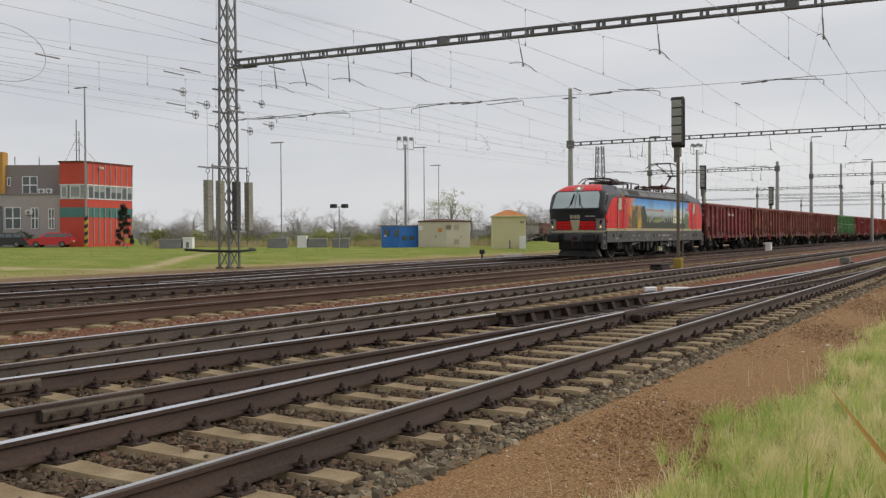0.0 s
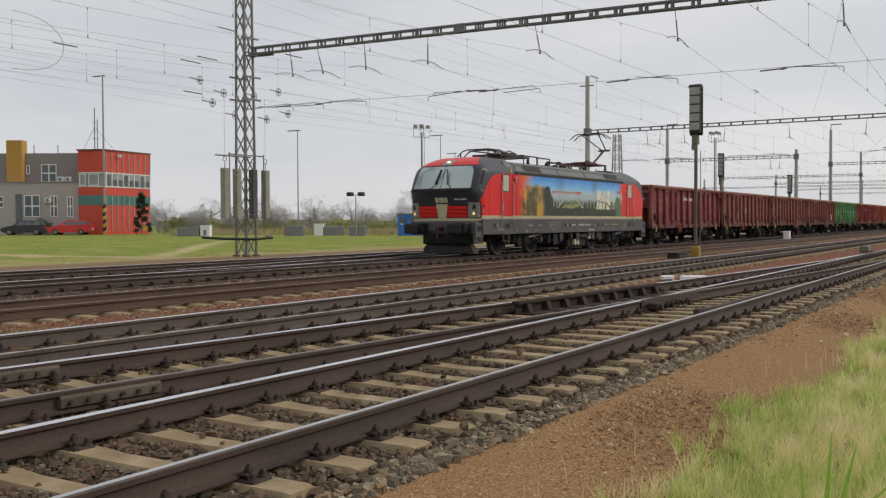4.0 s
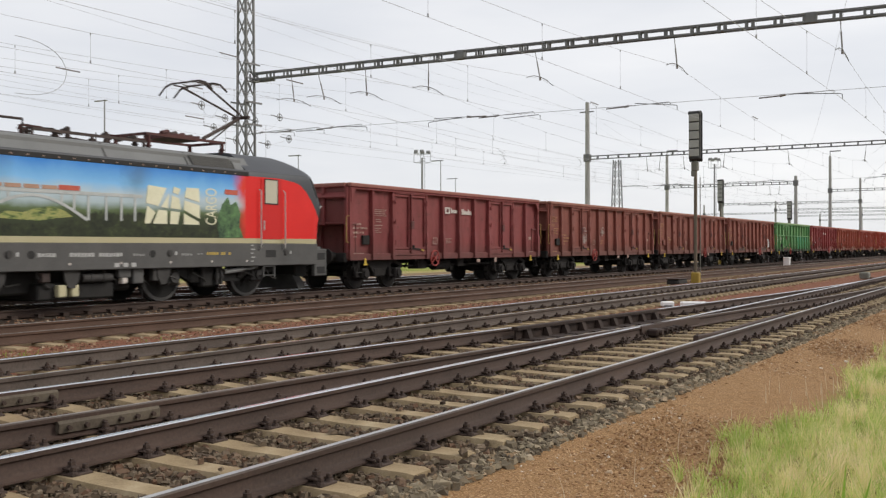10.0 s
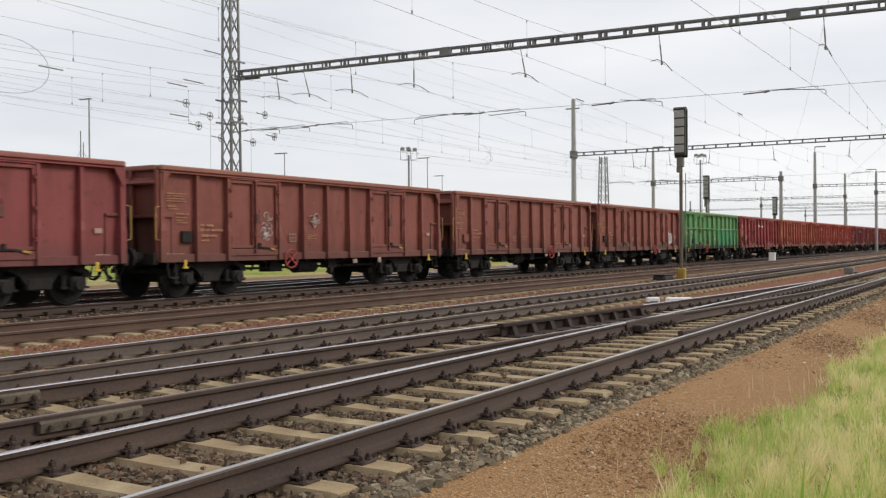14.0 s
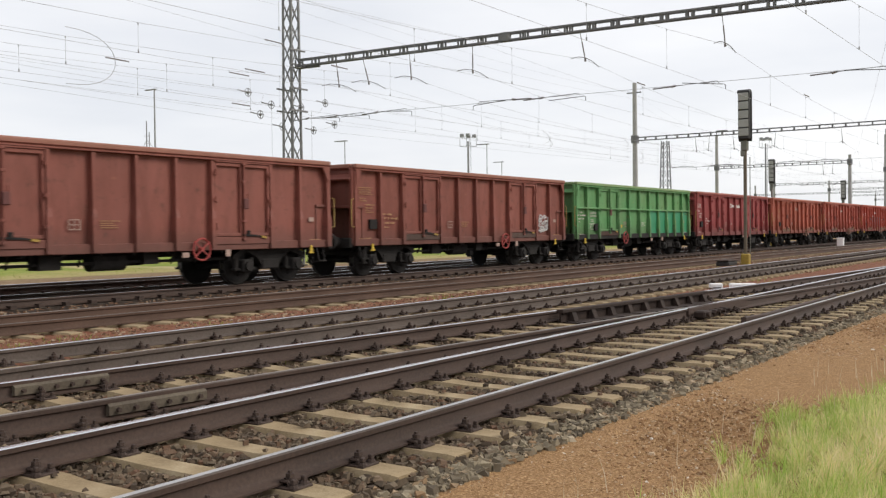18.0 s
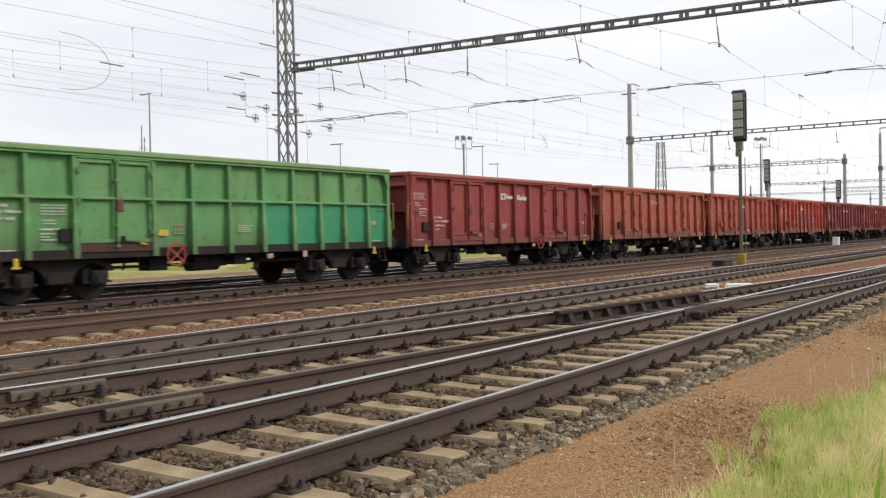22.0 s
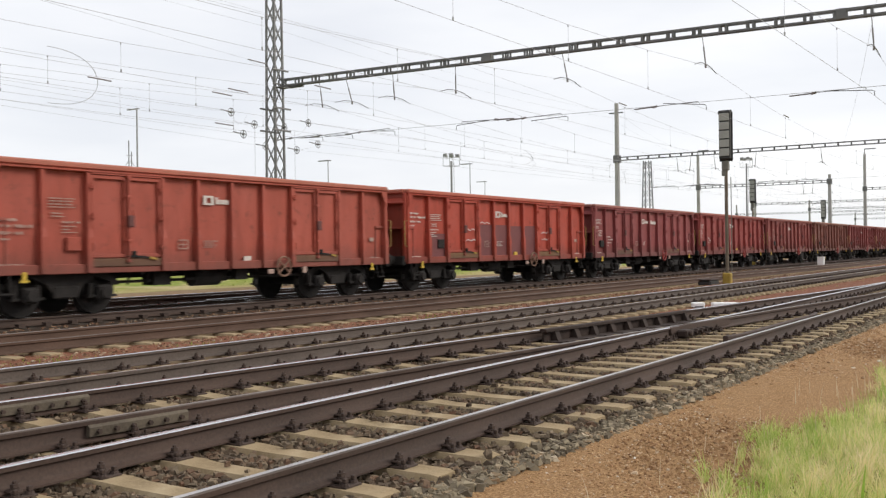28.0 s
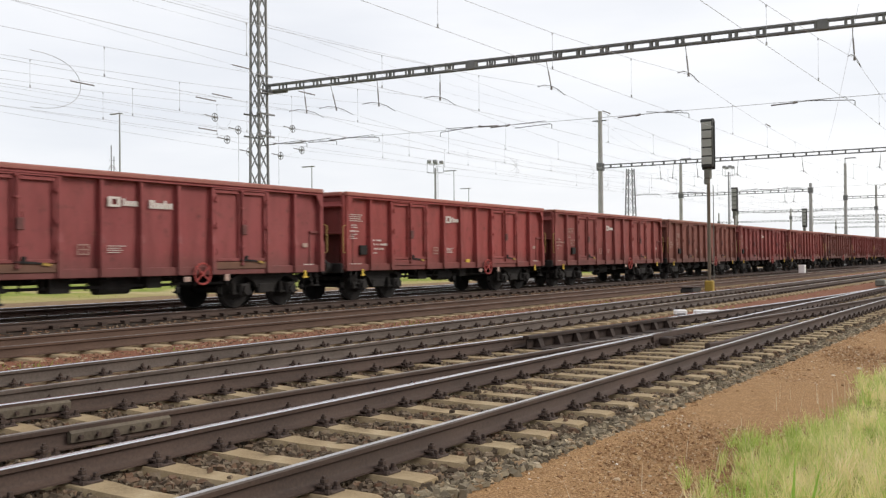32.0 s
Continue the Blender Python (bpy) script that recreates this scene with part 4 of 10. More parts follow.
X0, X1 = 1.42, 13.92
STAKES = (1.47, 2.60, 3.66, 5.60, 6.64, 7.71, 8.78, 9.84, 11.74, 12.80, 13.87)
GREEN_STAKES = (1.47, 2.43, 3.50, 5.47, 6.57, 7.70, 8.82, 9.90, 10.94, 11.93, 12.95, 13.87)
TOP, SILL, HALF = 3.1, 1.02, 1.36
LETTER_Y = -HALF + 0.072


def wheelset_mesh(r, axle=0.09, rim=False):
    s = Shape()
    for sy in (-1, 1):
        y = sy * 0.75
        a, b = y - 0.065, y + 0.065
        s.slot = 1
        s.cyl((0, a, 0), (0, b, 0), r, 24, None, False)
        s.slot = 0
        s.cyl((0, a + 0.004, 0), (0, b - 0.004, 0), r - 0.012, 24)
        s.cyl((0, y - sy * 0.07, 0), (0, y - sy * 0.10, 0), r + 0.03, 24)
        f = y + sy * 0.066
        if rim:
            s.slot = 1
            for q in range(24):
                a0, a1 = q * math.pi / 12, (q + 1) * math.pi / 12
                s.add([(math.cos(a0) * (r - 0.075), f + sy * 0.014, math.sin(a0) * (r - 0.075)), (math.cos(a1) * (r - 0.075), f + sy * 0.014, math.sin(a1) * (r - 0.075)), (math.cos(a1) * r, f + sy * 0.002, math.sin(a1) * r), (math.cos(a0) * r, f + sy * 0.002, math.sin(a0) * r)], [(0, 1, 2, 3)])
            s.slot = 0
        s.cyl((0, f, 0), (0, f + sy * 0.012, 0), r - 0.07, 20)
        s.cyl((0, f, 0), (0, f + sy * 0.06, 0), 0.13, 12)
        for k in range(6):
            t = k * math.pi / 3
            s.cyl((math.cos(t) * 0.24, f, math.sin(t) * 0.24), (math.cos(t) * 0.24, f + sy * 0.03, math.sin(t) * 0.24), 0.025, 6)
    s.cyl((0, -1.0, 0), (0, 1.0, 0), axle, 10)
    return s


def bogie_frame_shape():
    """A cast Y-type bogie side frame pair with bolster, axle boxes and springs; its middle is at 0."""
    s = Shape()
    for sy in (-1, 1):
        y = sy * 1.0
        y0, y1 = y - 0.07, y + 0.07
        s.prism([(-1.25, 0.62), (-0.75, 0.80), (-0.45, 0.66), (-0.25, 0.42), (0.25, 0.42), (0.45, 0.66), (0.75, 0.80), (1.25, 0.62), (1.25, 0.74), (0.8, 0.93), (-0.8, 0.93), (-1.25, 0.74)], y0, y1)
        for dx in (-0.87, 0.87):
            s.box(dx - 0.17, dx + 0.17, y - 0.12 + sy * 0.08, y + 0.12 + sy * 0.08, 0.30, 0.62, 0.04)
            s.cyl((dx, y + sy * 0.16, 0.46), (dx, y + sy * 0.25, 0.46), 0.12, 10)
            for ex in (-0.25, 0.25):
                s.cyl((dx + ex, y, 0.40), (dx + ex, y, 0.66), 0.075, 8)
                s.box(dx + ex - 0.1, dx + ex + 0.1, y - 0.1, y + 0.1, 0.36, 0.41)
        s.box(-0.3, 0.3, y - 0.1, y + 0.1, 0.36, 0.62, 0.03)
    s.box(-0.2, 0.2, -1.0, 1.0, 0.5, 0.88, 0.02)
    for dx in (-1.3, 1.3):
        s.box(dx - 0.05, dx + 0.05, -1.0, 1.0, 0.6, 0.7)
        for sy in (-1, 1):
            s.box(dx - 0.12 * (dx > 0) - 0.02, dx + 0.12 * (dx < 0) + 0.02, sy * 0.75 - 0.05, sy * 0.75 + 0.05, 0.3, 0.62)
    return s


def side_sheet_shape(sy):
    """The side wall: a double sheet, bent a little as old sheets are."""
    s = Shape()
    y = sy * (HALF - 0.115)
    n = 60
    rows = (SILL - 0.06, 1.35, 1.7, 2.05, 2.4, 2.75, TOP - 0.05)
    verts = []
    for layer in (0, 1):
        for z in rows:
            for k in range(n + 1):
                x = X0 + (X1 - X0) * k / n
                dent = 0.022 * noise.noise((x * 1.3, z * 1.6, 3.7 * sy)) + 0.010 * noise.noise((x * 3.1, z * 3.4, 9.1 * sy))
                verts.append((x, y + sy * (dent - 0.03 * layer), z))
    faces = []
    m = n + 1
    for layer in (0, 1):
        o = layer * len(rows) * m
        for r in range(len(rows) - 1):
            for k in range(n):
                faces.append((o + r * m + k, o + r * m + k + 1, o + (r + 1) * m + k + 1, o + (r + 1) * m + k))
    s.add(verts, faces)
    return s


def bars(s, x, z, rows, y, d=0.006):
    """Unreadable lettering as plain bars: rows of (widths, height) from the top down, at a side plane."""
    rng = random.Random(int(x * 100) + len(rows))
    zz = z
    for words, h in rows:
        h *= 0.78
        xx = x
        for w in words:
            n = max(1, int(w / (h * 0.85)))
            for k in range(n):
                a = xx + w * k / n
                low = zz - h * rng.uniform(0.8, 1.0)
                s.box(a, a + w / n * rng.uniform(0.5, 0.82), min(y, y - d), max(y, y - d), low, zz - h * rng.uniform(0.0, 0.2))
            xx += w + h * 0.8
        zz -= h * 2.0
    return s


def span_y(sy, a, b):
    """The two bounds, in order, of a piece between a and b metres from the middle on side sy."""
    return sorted((sy * a, sy * b))


def build_wagon(green=False):
    ob = thing("freight_wagon", "open freight wagon", "freight wagon", "wagons of the train")
    stakes = GREEN_STAKES if green else STAKES
    doors = ((3.50, 5.47),) if green else ((3.66, 5.60), (9.84, 11.74))
    for sy in (-1, 1):
        part("side_wall", side_sheet_shape(sy), PAINT, ob, "", True)
        part("top_rail", Shape().box(X0 - 0.02, X1 + 0.02, *span_y(sy, 1.24, 1.42), TOP - 0.08, TOP + 0.055, 0.03), PAINT, ob)
        part("rail_lip", Shape().box(X0, X1, *span_y(sy, 1.30, 1.39), TOP - 0.125, TOP - 0.078, 0.008), PAINT, ob)
        part("sill", Shape().box(X0, X1, *span_y(sy, 1.16, 1.335), SILL - 0.15, SILL + 0.05, 0.012), UNDER if green else PAINT, ob)
        for x in stakes:
            end = x < 1.6 or x > 13.7
            w = 0.062 if end else 0.046
            s = Shape()
            # hat-shaped stake with a deeper, wider foot
            ring = []
            for z, hw, d in ((SILL - 0.13, w + 0.03, 0.062), (1.62, w + 0.028, 0.060), (1.80, w, 0.032), (TOP - 0.08, w, 0.022)):
                yo = sy * (HALF - 0.02 + d)
                yi = sy * (HALF - 0.14)
                ring.append([(x - hw, yi, z), (x - hw * 0.9, yo, z), (x + hw * 0.9, yo, z), (x + hw, yi, z)])
            s.loft(ring)
            part("stake", s, PAINT, ob)
        if green:
            part("waist_rail", Shape().box(X0, X1, *span_y(sy, 1.25, 1.372), 2.09, 2.16, 0.015), PAINT, ob)
        for a0, b0 in doors:
            x0, x2 = a0 + 0.06, b0 - 0.06
            xm = (x0 + x2) / 2
            dz0, dz1 = 1.19, 2.93
            for a, b in ((x0, xm - 0.02), (xm + 0.02, x2)):
                leaf = part("door", Shape().box(a, b, *span_y(sy, HALF - 0.13, HALF - 0.078), dz0, dz1, 0.012), PAINT, ob)
                fr = Shape()
                fa, fb = span_y(sy, HALF - 0.078, HALF - 0.012)
                for q in ((a, a + 0.07, dz0, dz1), (b - 0.07, b, dz0, dz1), (a + 0.07, b - 0.07, dz0, dz0 + 0.08), (a + 0.07, b - 0.07, dz1 - 0.08, dz1)):
                    fr.box(q[0], q[1], fa, fb, q[2], q[3], 0.01)
                if green:
                    fr.box(a + 0.07, b - 0.07, fa, fb, 2.09, 2.16, 0.008)
                part("door_frame", fr, PAINT, leaf)
                ha, hb = span_y(sy, HALF - 0.012, HALF + 0.04)
                hx = a if a == x0 else b
                for hz in (1.42, 2.05, 2.68):
                    part("hinge", Shape().box(hx - 0.055, hx + 0.055, ha, hb, hz - 0.045, hz + 0.045, 0.01).cyl((hx, hb if sy > 0 else ha, hz - 0.08), (hx, hb if sy > 0 else ha, hz + 0.08), 0.02, 6), PAINT, leaf)
            y = sy * (HALF + 0.03)
            rod = Shape().cyl((xm, y, 1.08), (xm, y, 2.96), 0.026, 6)
            rod.cyl((xm + 0.12, y, 1.86), (xm + 0.12, y, 2.22), 0.016, 6)
            for z in (1.12, 1.55, 2.5, 2.93):
                rod.box(xm - 0.055, xm + 0.055, *span_y(sy, HALF - 0.012, HALF + 0.062), z - 0.03, z + 0.03, 0.008)
            bar = part("lock_bar", rod, PAINT, ob)
            part("lock_case", Shape().box(xm - 0.03, xm + 0.14, *span_y(sy, HALF + 0.012, HALF + 0.07), 1.84, 2.1, 0.02), LOCK, bar, "dark lock case")
            part("lintel", Shape().box(x0, x2, *span_y(sy, 1.26, 1.375), 2.935, 2.985, 0.01), PAINT, ob)
            part("door_sill", Shape().box(x0 - 0.01, x2 + 0.01, *span_y(sy, 1.28, 1.365), SILL - 0.02, 1.175, 0.012), PAINT if not green else DOOR_SILL, ob)
            ya, yb = span_y(sy, 1.35, 1.40)
            lever = part("door_lever", Shape().bar((xm - 0.05, sy * 1.385, 1.22), (xm + 0.42, sy * 1.385, 1.20), 0.022, 0.045).bar((xm + 0.42, sy * 1.385, 1.20), (xm + 0.70, sy * 1.385, 1.155), 0.02, 0.035).box(xm + 0.1, xm + 0.2, ya, yb, 1.2, 1.33, 0.01), UNDER, ob)
            part("lever_grip", Shape().bar((xm + 0.56, sy * 1.388, 1.18), (xm + 0.74, sy * 1.388, 1.15), 0.03, 0.05), GRIP, lever)
        # gusset plates at both corners under the rail
        for xg, dx in ((X0 + 0.05, 0.24), (X1 - 0.05, -0.24)):
            part("gusset", Shape().prism([(xg, TOP - 0.1), (xg + dx, TOP - 0.1), (xg, TOP - 0.52)], *span_y(sy, HALF - 0.03, HALF + 0.028)), PAINT, ob)
    for end, sx in ((X0, -1), (X1, 1)):
        def along(a, b):
            return sorted((end + sx * a, end + sx * b))

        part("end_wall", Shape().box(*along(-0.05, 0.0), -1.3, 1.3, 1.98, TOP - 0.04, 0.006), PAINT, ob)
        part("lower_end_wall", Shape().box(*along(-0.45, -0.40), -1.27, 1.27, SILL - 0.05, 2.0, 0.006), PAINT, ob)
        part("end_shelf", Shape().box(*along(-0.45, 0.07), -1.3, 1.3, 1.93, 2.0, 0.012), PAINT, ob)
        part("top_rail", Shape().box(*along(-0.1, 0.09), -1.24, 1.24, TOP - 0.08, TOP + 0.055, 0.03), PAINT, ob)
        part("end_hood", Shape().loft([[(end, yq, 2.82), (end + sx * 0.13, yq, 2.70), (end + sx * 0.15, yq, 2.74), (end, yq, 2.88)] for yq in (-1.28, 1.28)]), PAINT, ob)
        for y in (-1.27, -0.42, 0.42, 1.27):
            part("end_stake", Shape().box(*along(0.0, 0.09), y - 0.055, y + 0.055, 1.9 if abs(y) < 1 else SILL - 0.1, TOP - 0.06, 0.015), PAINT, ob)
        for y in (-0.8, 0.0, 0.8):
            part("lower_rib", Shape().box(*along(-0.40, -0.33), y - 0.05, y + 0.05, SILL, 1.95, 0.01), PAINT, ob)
        part("end_platform", Shape().box(*along(-0.42, 0.16), -1.25, 1.25, SILL - 0.02, SILL + 0.05, 0.01), UNDER, ob)
        bx = end + sx * 0.02
        part("headstock", Shape().box(min(bx, bx + sx * 0.16), max(bx, bx + sx * 0.16), -1.3, 1.3, 0.82, 1.1, 0.02), UNDER, ob)
        for y in (-0.88, 0.88):
            bs = Shape().cyl((bx + sx * 0.16, y, 1.0), (bx + sx * 0.34, y, 1.0), 0.13, 12).cyl((bx + sx * 0.34, y, 1.0), (bx + sx * 0.45, y, 1.0), 0.095, 12)
            buf = part("buffer", bs, UNDER, ob, "", True)
            part("buffer_plate", Shape().cyl((bx + sx * 0.45, y, 1.0), (bx + sx * 0.505, y, 1.0), 0.23, 18), UNDER, buf)
        part("coupling_hook", Shape().box(min(bx + sx * 0.16, bx + sx * 0.5), max(bx + sx * 0.16, bx + sx * 0.5), -0.06, 0.06, 0.92, 1.06, 0.02).tube([(bx + sx * 0.45, 0, 0.95), (bx + sx * 0.4, 0, 0.6), (bx + sx * 0.25, 0, 0.5)], 0.035, 6), UNDER, ob)
        part("brake_hose", Shape().tube([(bx + sx * 0.16, -0.35, 0.85), (bx + sx * 0.3, -0.36, 0.62), (bx + sx * 0.42, -0.35, 0.46), (bx + sx * 0.52, -0.33, 0.44)], 0.025, 6), UNDER, ob)
        part("brake_hose", Shape().tube([(bx + sx * 0.16, 0.35, 0.85), (bx + sx * 0.28, 0.35, 0.65), (bx + sx * 0.42, 0.33, 0.5), (bx + sx * 0.5, 0.3, 0.48)], 0.025, 6), UNDER, ob)
        for y in (-1.37, 1.37):
            x = end + sx * 0.05
            part("handrail", Shape().tube([(x, y, 1.40), (x + sx * 0.12, y, 1.42), (x + sx * 0.12, y, 2.16), (x, y, 2.18)], 0.017, 5), GRAB, ob, "yellow grab rail")
            part("footstep", Shape().box(end - sx * 0.35 - 0.14, end - sx * 0.35 + 0.14, y - 0.06, y + 0.06, 0.5, 0.53).bar((end - sx * 0.35 - 0.12, y, 0.52), (end - sx * 0.35 - 0.12, y * 0.94, 0.95), 0.03, 0.02).bar((end - sx * 0.35 + 0.12, y, 0.52), (end - sx * 0.35 + 0.12, y * 0.94, 0.95), 0.03, 0.02), UNDER, ob)
            part("lashing_hook", Shape().box(end - sx * 0.75 - 0.05, end - sx * 0.75 + 0.05, y - 0.02, y + 0.02, 0.74, 0.93, 0.02).box(end - sx * 0.75 - 0.09, end - sx * 0.75 + 0.09, y - 0.02, y + 0.02, 0.72, 0.77, 0.01), YELLOW, ob, "yellow lashing hook")
    part("floor", Shape().box(X0, X1, -1.28, 1.28, SILL - 0.06, SILL + 0.02), UNDER, ob)
    u = Shape().box(X0 + 0.1, X1 - 0.1, -0.16, 0.16, 0.72, 0.97)
    for x in (5.1, 6.0, 6.9, 7.7, 8.6, 9.5, 10.2):
        u.box(x - 0.05, x + 0.05, -1.25, 1.25, 0.82, 0.97)
    u.cyl((6.9, -0.75, 0.68), (7.75, -0.75, 0.68), 0.2, 14)
    u.cyl((8.3, 0.6, 0.7), (9.3, 0.6, 0.7), 0.18, 12)
    u.box(5.6, 6.1, -1.0, -0.6, 0.55, 0.9).box(8.1, 8.5, -1.05, -0.75, 0.6, 0.88).bar((4.6, -0.9, 0.66), (10.6, -0.9, 0.66), 0.05, 0.06).bar((4.6, 0.5, 0.6), (10.6, 0.5, 0.6), 0.05, 0.05)
    for x in (4.9, 5.4, 6.5, 8.9, 9.6):
        u.bar((x, -1.1, 0.9), (x + 0.05, -0.9, 0.6), 0.04, 0.04)
    part("underframe", u, UNDER, ob)
    hw = Shape()
    pts = [(6.0 + 0.25 * math.cos(a), -1.42, 0.90 + 0.25 * math.sin(a)) for a in [k * math.pi / 9 for k in range(19)]]
    hw.tube(pts, 0.024, 6).bar((5.78, -1.42, 0.72), (6.22, -1.42, 1.08), 0.03, 0.03).bar((5.78, -1.42, 1.08), (6.22, -1.42, 0.72), 0.03, 0.03).cyl((6.0, -1.45, 0.90), (6.0, -1.2, 0.90), 0.05, 8)
    part("handwheel", hw, HANDWHEEL, ob, "brake handwheel")
    part("changeover_lever", Shape().bar((10.2, -1.36, 0.8), (10.35, -1.36, 0.8), 0.03, 0.16).box(8.9, 9.1, -1.38, -1.34, 0.72, 0.84, 0.01), MARK_DIM, ob)
    fr = bogie_frame_shape().mesh("bogie_frame", [UNDER])
    ws = wheelset_mesh(0.46).mesh("wheelset", [UNDER, TREAD], True)
    for x in (3.30, 11.96):
        bg = part("bogie", fr, None, ob)
        bg.location = (x, 0, 0)
        for dx in (-0.87, 0.87):
            w = part("wheelset", ws, None, ob)
            w.location = (x + dx, 0, 0.46)
    part("load_grid", Shape().box(X1 - 0.75, X1 - 0.55, -HALF + 0.070, -HALF + 0.076, 1.55, 1.66).box(6.08, 6.36, -HALF + 0.070, -HALF + 0.076, 1.36, 1.38).box(6.08, 6.36, -HALF + 0.070, -HALF + 0.076, 1.46, 1.475).box(6.08, 6.36, -HALF + 0.070, -HALF + 0.076, 1.56, 1.58).box(6.08, 6.10, -HALF + 0.070, -HALF + 0.076, 1.36, 1.58).box(6.34, 6.36, -HALF + 0.070, -HALF + 0.076, 1.36, 1.58).box(6.21, 6.225, -HALF + 0.070, -HALF + 0.076, 1.36, 1.58), MARK_DIM, ob)
    return ob


def number_block(ob, x, z, mat, k):
    """The wagon's number in three lines, as bars."""
    rows = [((0.14, 0.24), 0.075), ((0.13, 0.13, 0.36 + 0.04 * (k % 3)), 0.085), ((0.3, 0.22), 0.085), ((0.22 + 0.05 * (k % 2),), 0.06)]
    tagged(part("lettering", bars(Shape(), x, z, rows, LETTER_Y), mat, ob), kind="stuff")


def data_block(ob, x, z, mat, k):
    """Load tables and small notes in a column, as bars."""
    s = bars(Shape(), x, z, [((0.62,), 0.035), ((0.18, 0.16, 0.18), 0.04), ((0.16, 0.18, 0.16), 0.04), ((0.62,), 0.03)], LETTER_Y)
    bars(s, x + 0.06, z - 0.30, [((0.26,), 0.04), ((0.3,), 0.04)], LETTER_Y)
    bars(s, x + 0.30 * (k % 2), z - 0.47, [((0.3, 0.1), 0.06), ((0.34,), 0.04), ((0.2,), 0.04), ((0.36,), 0.035)], LETTER_Y)
    tagged(part("lettering", s, mat, ob), kind="stuff")


def small_notes(ob, x, mat, k):
    s = bars(Shape(), x, 1.56, [((0.5,), 0.03), ((0.36,), 0.03), ((0.42,), 0.03), ((0.45 - 0.1 * (k % 2),), 0.03)], LETTER_Y)
    bars(s, 1.62, 1.10, [((0.2, 0.12, 0.2), 0.05)], LETTER_Y)
    bars(s, X1 - 0.72, 1.10, [((0.4,), 0.06)], LETTER_Y)
    tagged(part("lettering", s, mat, ob), kind="stuff")


def wagon_logo(ob, words=True, faded=False):
    """The maker's mark and name as plain shapes."""
    y0, y1 = LETTER_Y - 0.008, LETTER_Y
    s = Shape()
    x, z = 6.84, 2.40
    for q in ((0, 0.33, 0.17, 0.22), (0, 0.33, 0.0, 0.05), (0, 0.1, 0.05, 0.17), (0.24, 0.33, 0.05, 0.17)):
        s.box(x + q[0], x + q[1], y0, y1, z + q[2], z + q[3])
    for k in range(5):
        s.box(x + 0.39 + k * 0.085, x + 0.455 + k * 0.085, y0, y1, z + 0.03, z + (0.19 if k == 0 else 0.14))
    if words:
        for k in range(8):
            s.box(x + 1.12 + k * 0.085, x + 1.185 + k * 0.085, y0, y1, z + 0.0, z + (0.19 if k in (0, 1, 5) else 0.13))
    part("painted_mark", s, MARK_DIM if faded else MARK, ob, "white painted company mark")


def recolour(ob, rgb):
    for o in (ob, *ob.children_recursive):
        o.color = (*rgb, 1)


MODEL = build_wagon()
GREEN_MODEL = build_wagon(True)

# colour, label, what is painted on it, order of the lettering, door sill's colour
WAGONS = [
    ((0.215, 0.043, 0.044), "maroon open freight wagon with faded lettering", "words", "nd", None),
    ((0.215, 0.062, 0.045), "rust-brown open freight wagon with worn paint", "spray", "dn", None),
    ((0.225, 0.070, 0.050), "rust-brown open freight wagon with stained sides", "", "dn", None),
    ((0.225, 0.066, 0.046), "rust-brown open freight wagon with white scrawl", "scrawl", "dn", (0.06, 0.038, 0.026)),
    ((0.105, 0.310, 0.110), "bright green open freight wagon with black sill", "green", "nd", None),
    ((0.275, 0.041, 0.041), "crimson open freight wagon with white company mark", "words", "dn", None),
    ((0.365, 0.082, 0.046), "orange-red open freight wagon with white lettering", "mark", "nd", (0.20, 0.095, 0.035)),
    ((0.370, 0.074, 0.046), "faded orange-red open freight wagon with lettering", "mark", "nd", (0.15, 0.07, 0.03)),
    ((0.400, 0.056, 0.031), "red open freight wagon with a darker painted patch", "patch", "nd", (0.22, 0.11, 0.035)),
    ((0.235, 0.047, 0.048), "dark red open freight wagon with company mark", "words", "dn", (0.16, 0.07, 0.035)),
    ((0.280, 0.048, 0.044), "red open freight wagon with white lettering", "mark", "dn", None),
    ((0.235, 0.052, 0.046), "red open freight wagon with small company mark", "mark", "nd", None),
    ((0.190, 0.063, 0.046), "rust-brown open freight wagon far down the train", "", "nd", None),
    ((0.220, 0.045, 0.042), "dull red open freight wagon far down the train", "mark", "dn", None),
    ((0.225, 0.052, 0.044), "dull red open freight wagon far down the train", "", "nd", None),
    ((0.172, 0.054, 0.042), "brown open freight wagon far down the train", "", "nd", None),
    ((0.210, 0.048, 0.042), "dull red open freight wagon far down the train", "", "dn", None),
    ((0.200, 0.048, 0.042), "dull red open freight wagon far down the train", "", "nd", None),
    ((0.184, 0.054, 0.042), "brown open freight wagon far down the train", "", "dn", None),
    ((0.210, 0.048, 0.042), "dull red open freight wagon far down the train", "", "nd", None),
]


def scrawl(ob, x, z, w, h, k, n=16, thick=0.019, faded=False):
    """Loops of sprayed paint with no meaning."""
    rng = random.Random(k)
    s = Shape()
    y = -HALF + 0.068
    for j in range(n):
        cx, cz = x + w * (0.1 + 0.8 * rng.random()), z + h * (0.1 + 0.8 * rng.random())
        a, r = rng.uniform(0, 6), rng.uniform(0.06, 0.14)
        pts = [(cx + r * math.cos(a + q * 0.7), y, cz + r * 0.8 * math.sin(a + q * 0.7) * (1 + 0.3 * math.sin(q))) for q in range(rng.randint(5, 10))]
        s.tube(pts, thick, 4)
    part("sprayed_scrawl", s, GRAFFITI_FADED if faded else GRAFFITI, ob, "faded sprayed scrawl" if faded else "white sprayed scrawl")


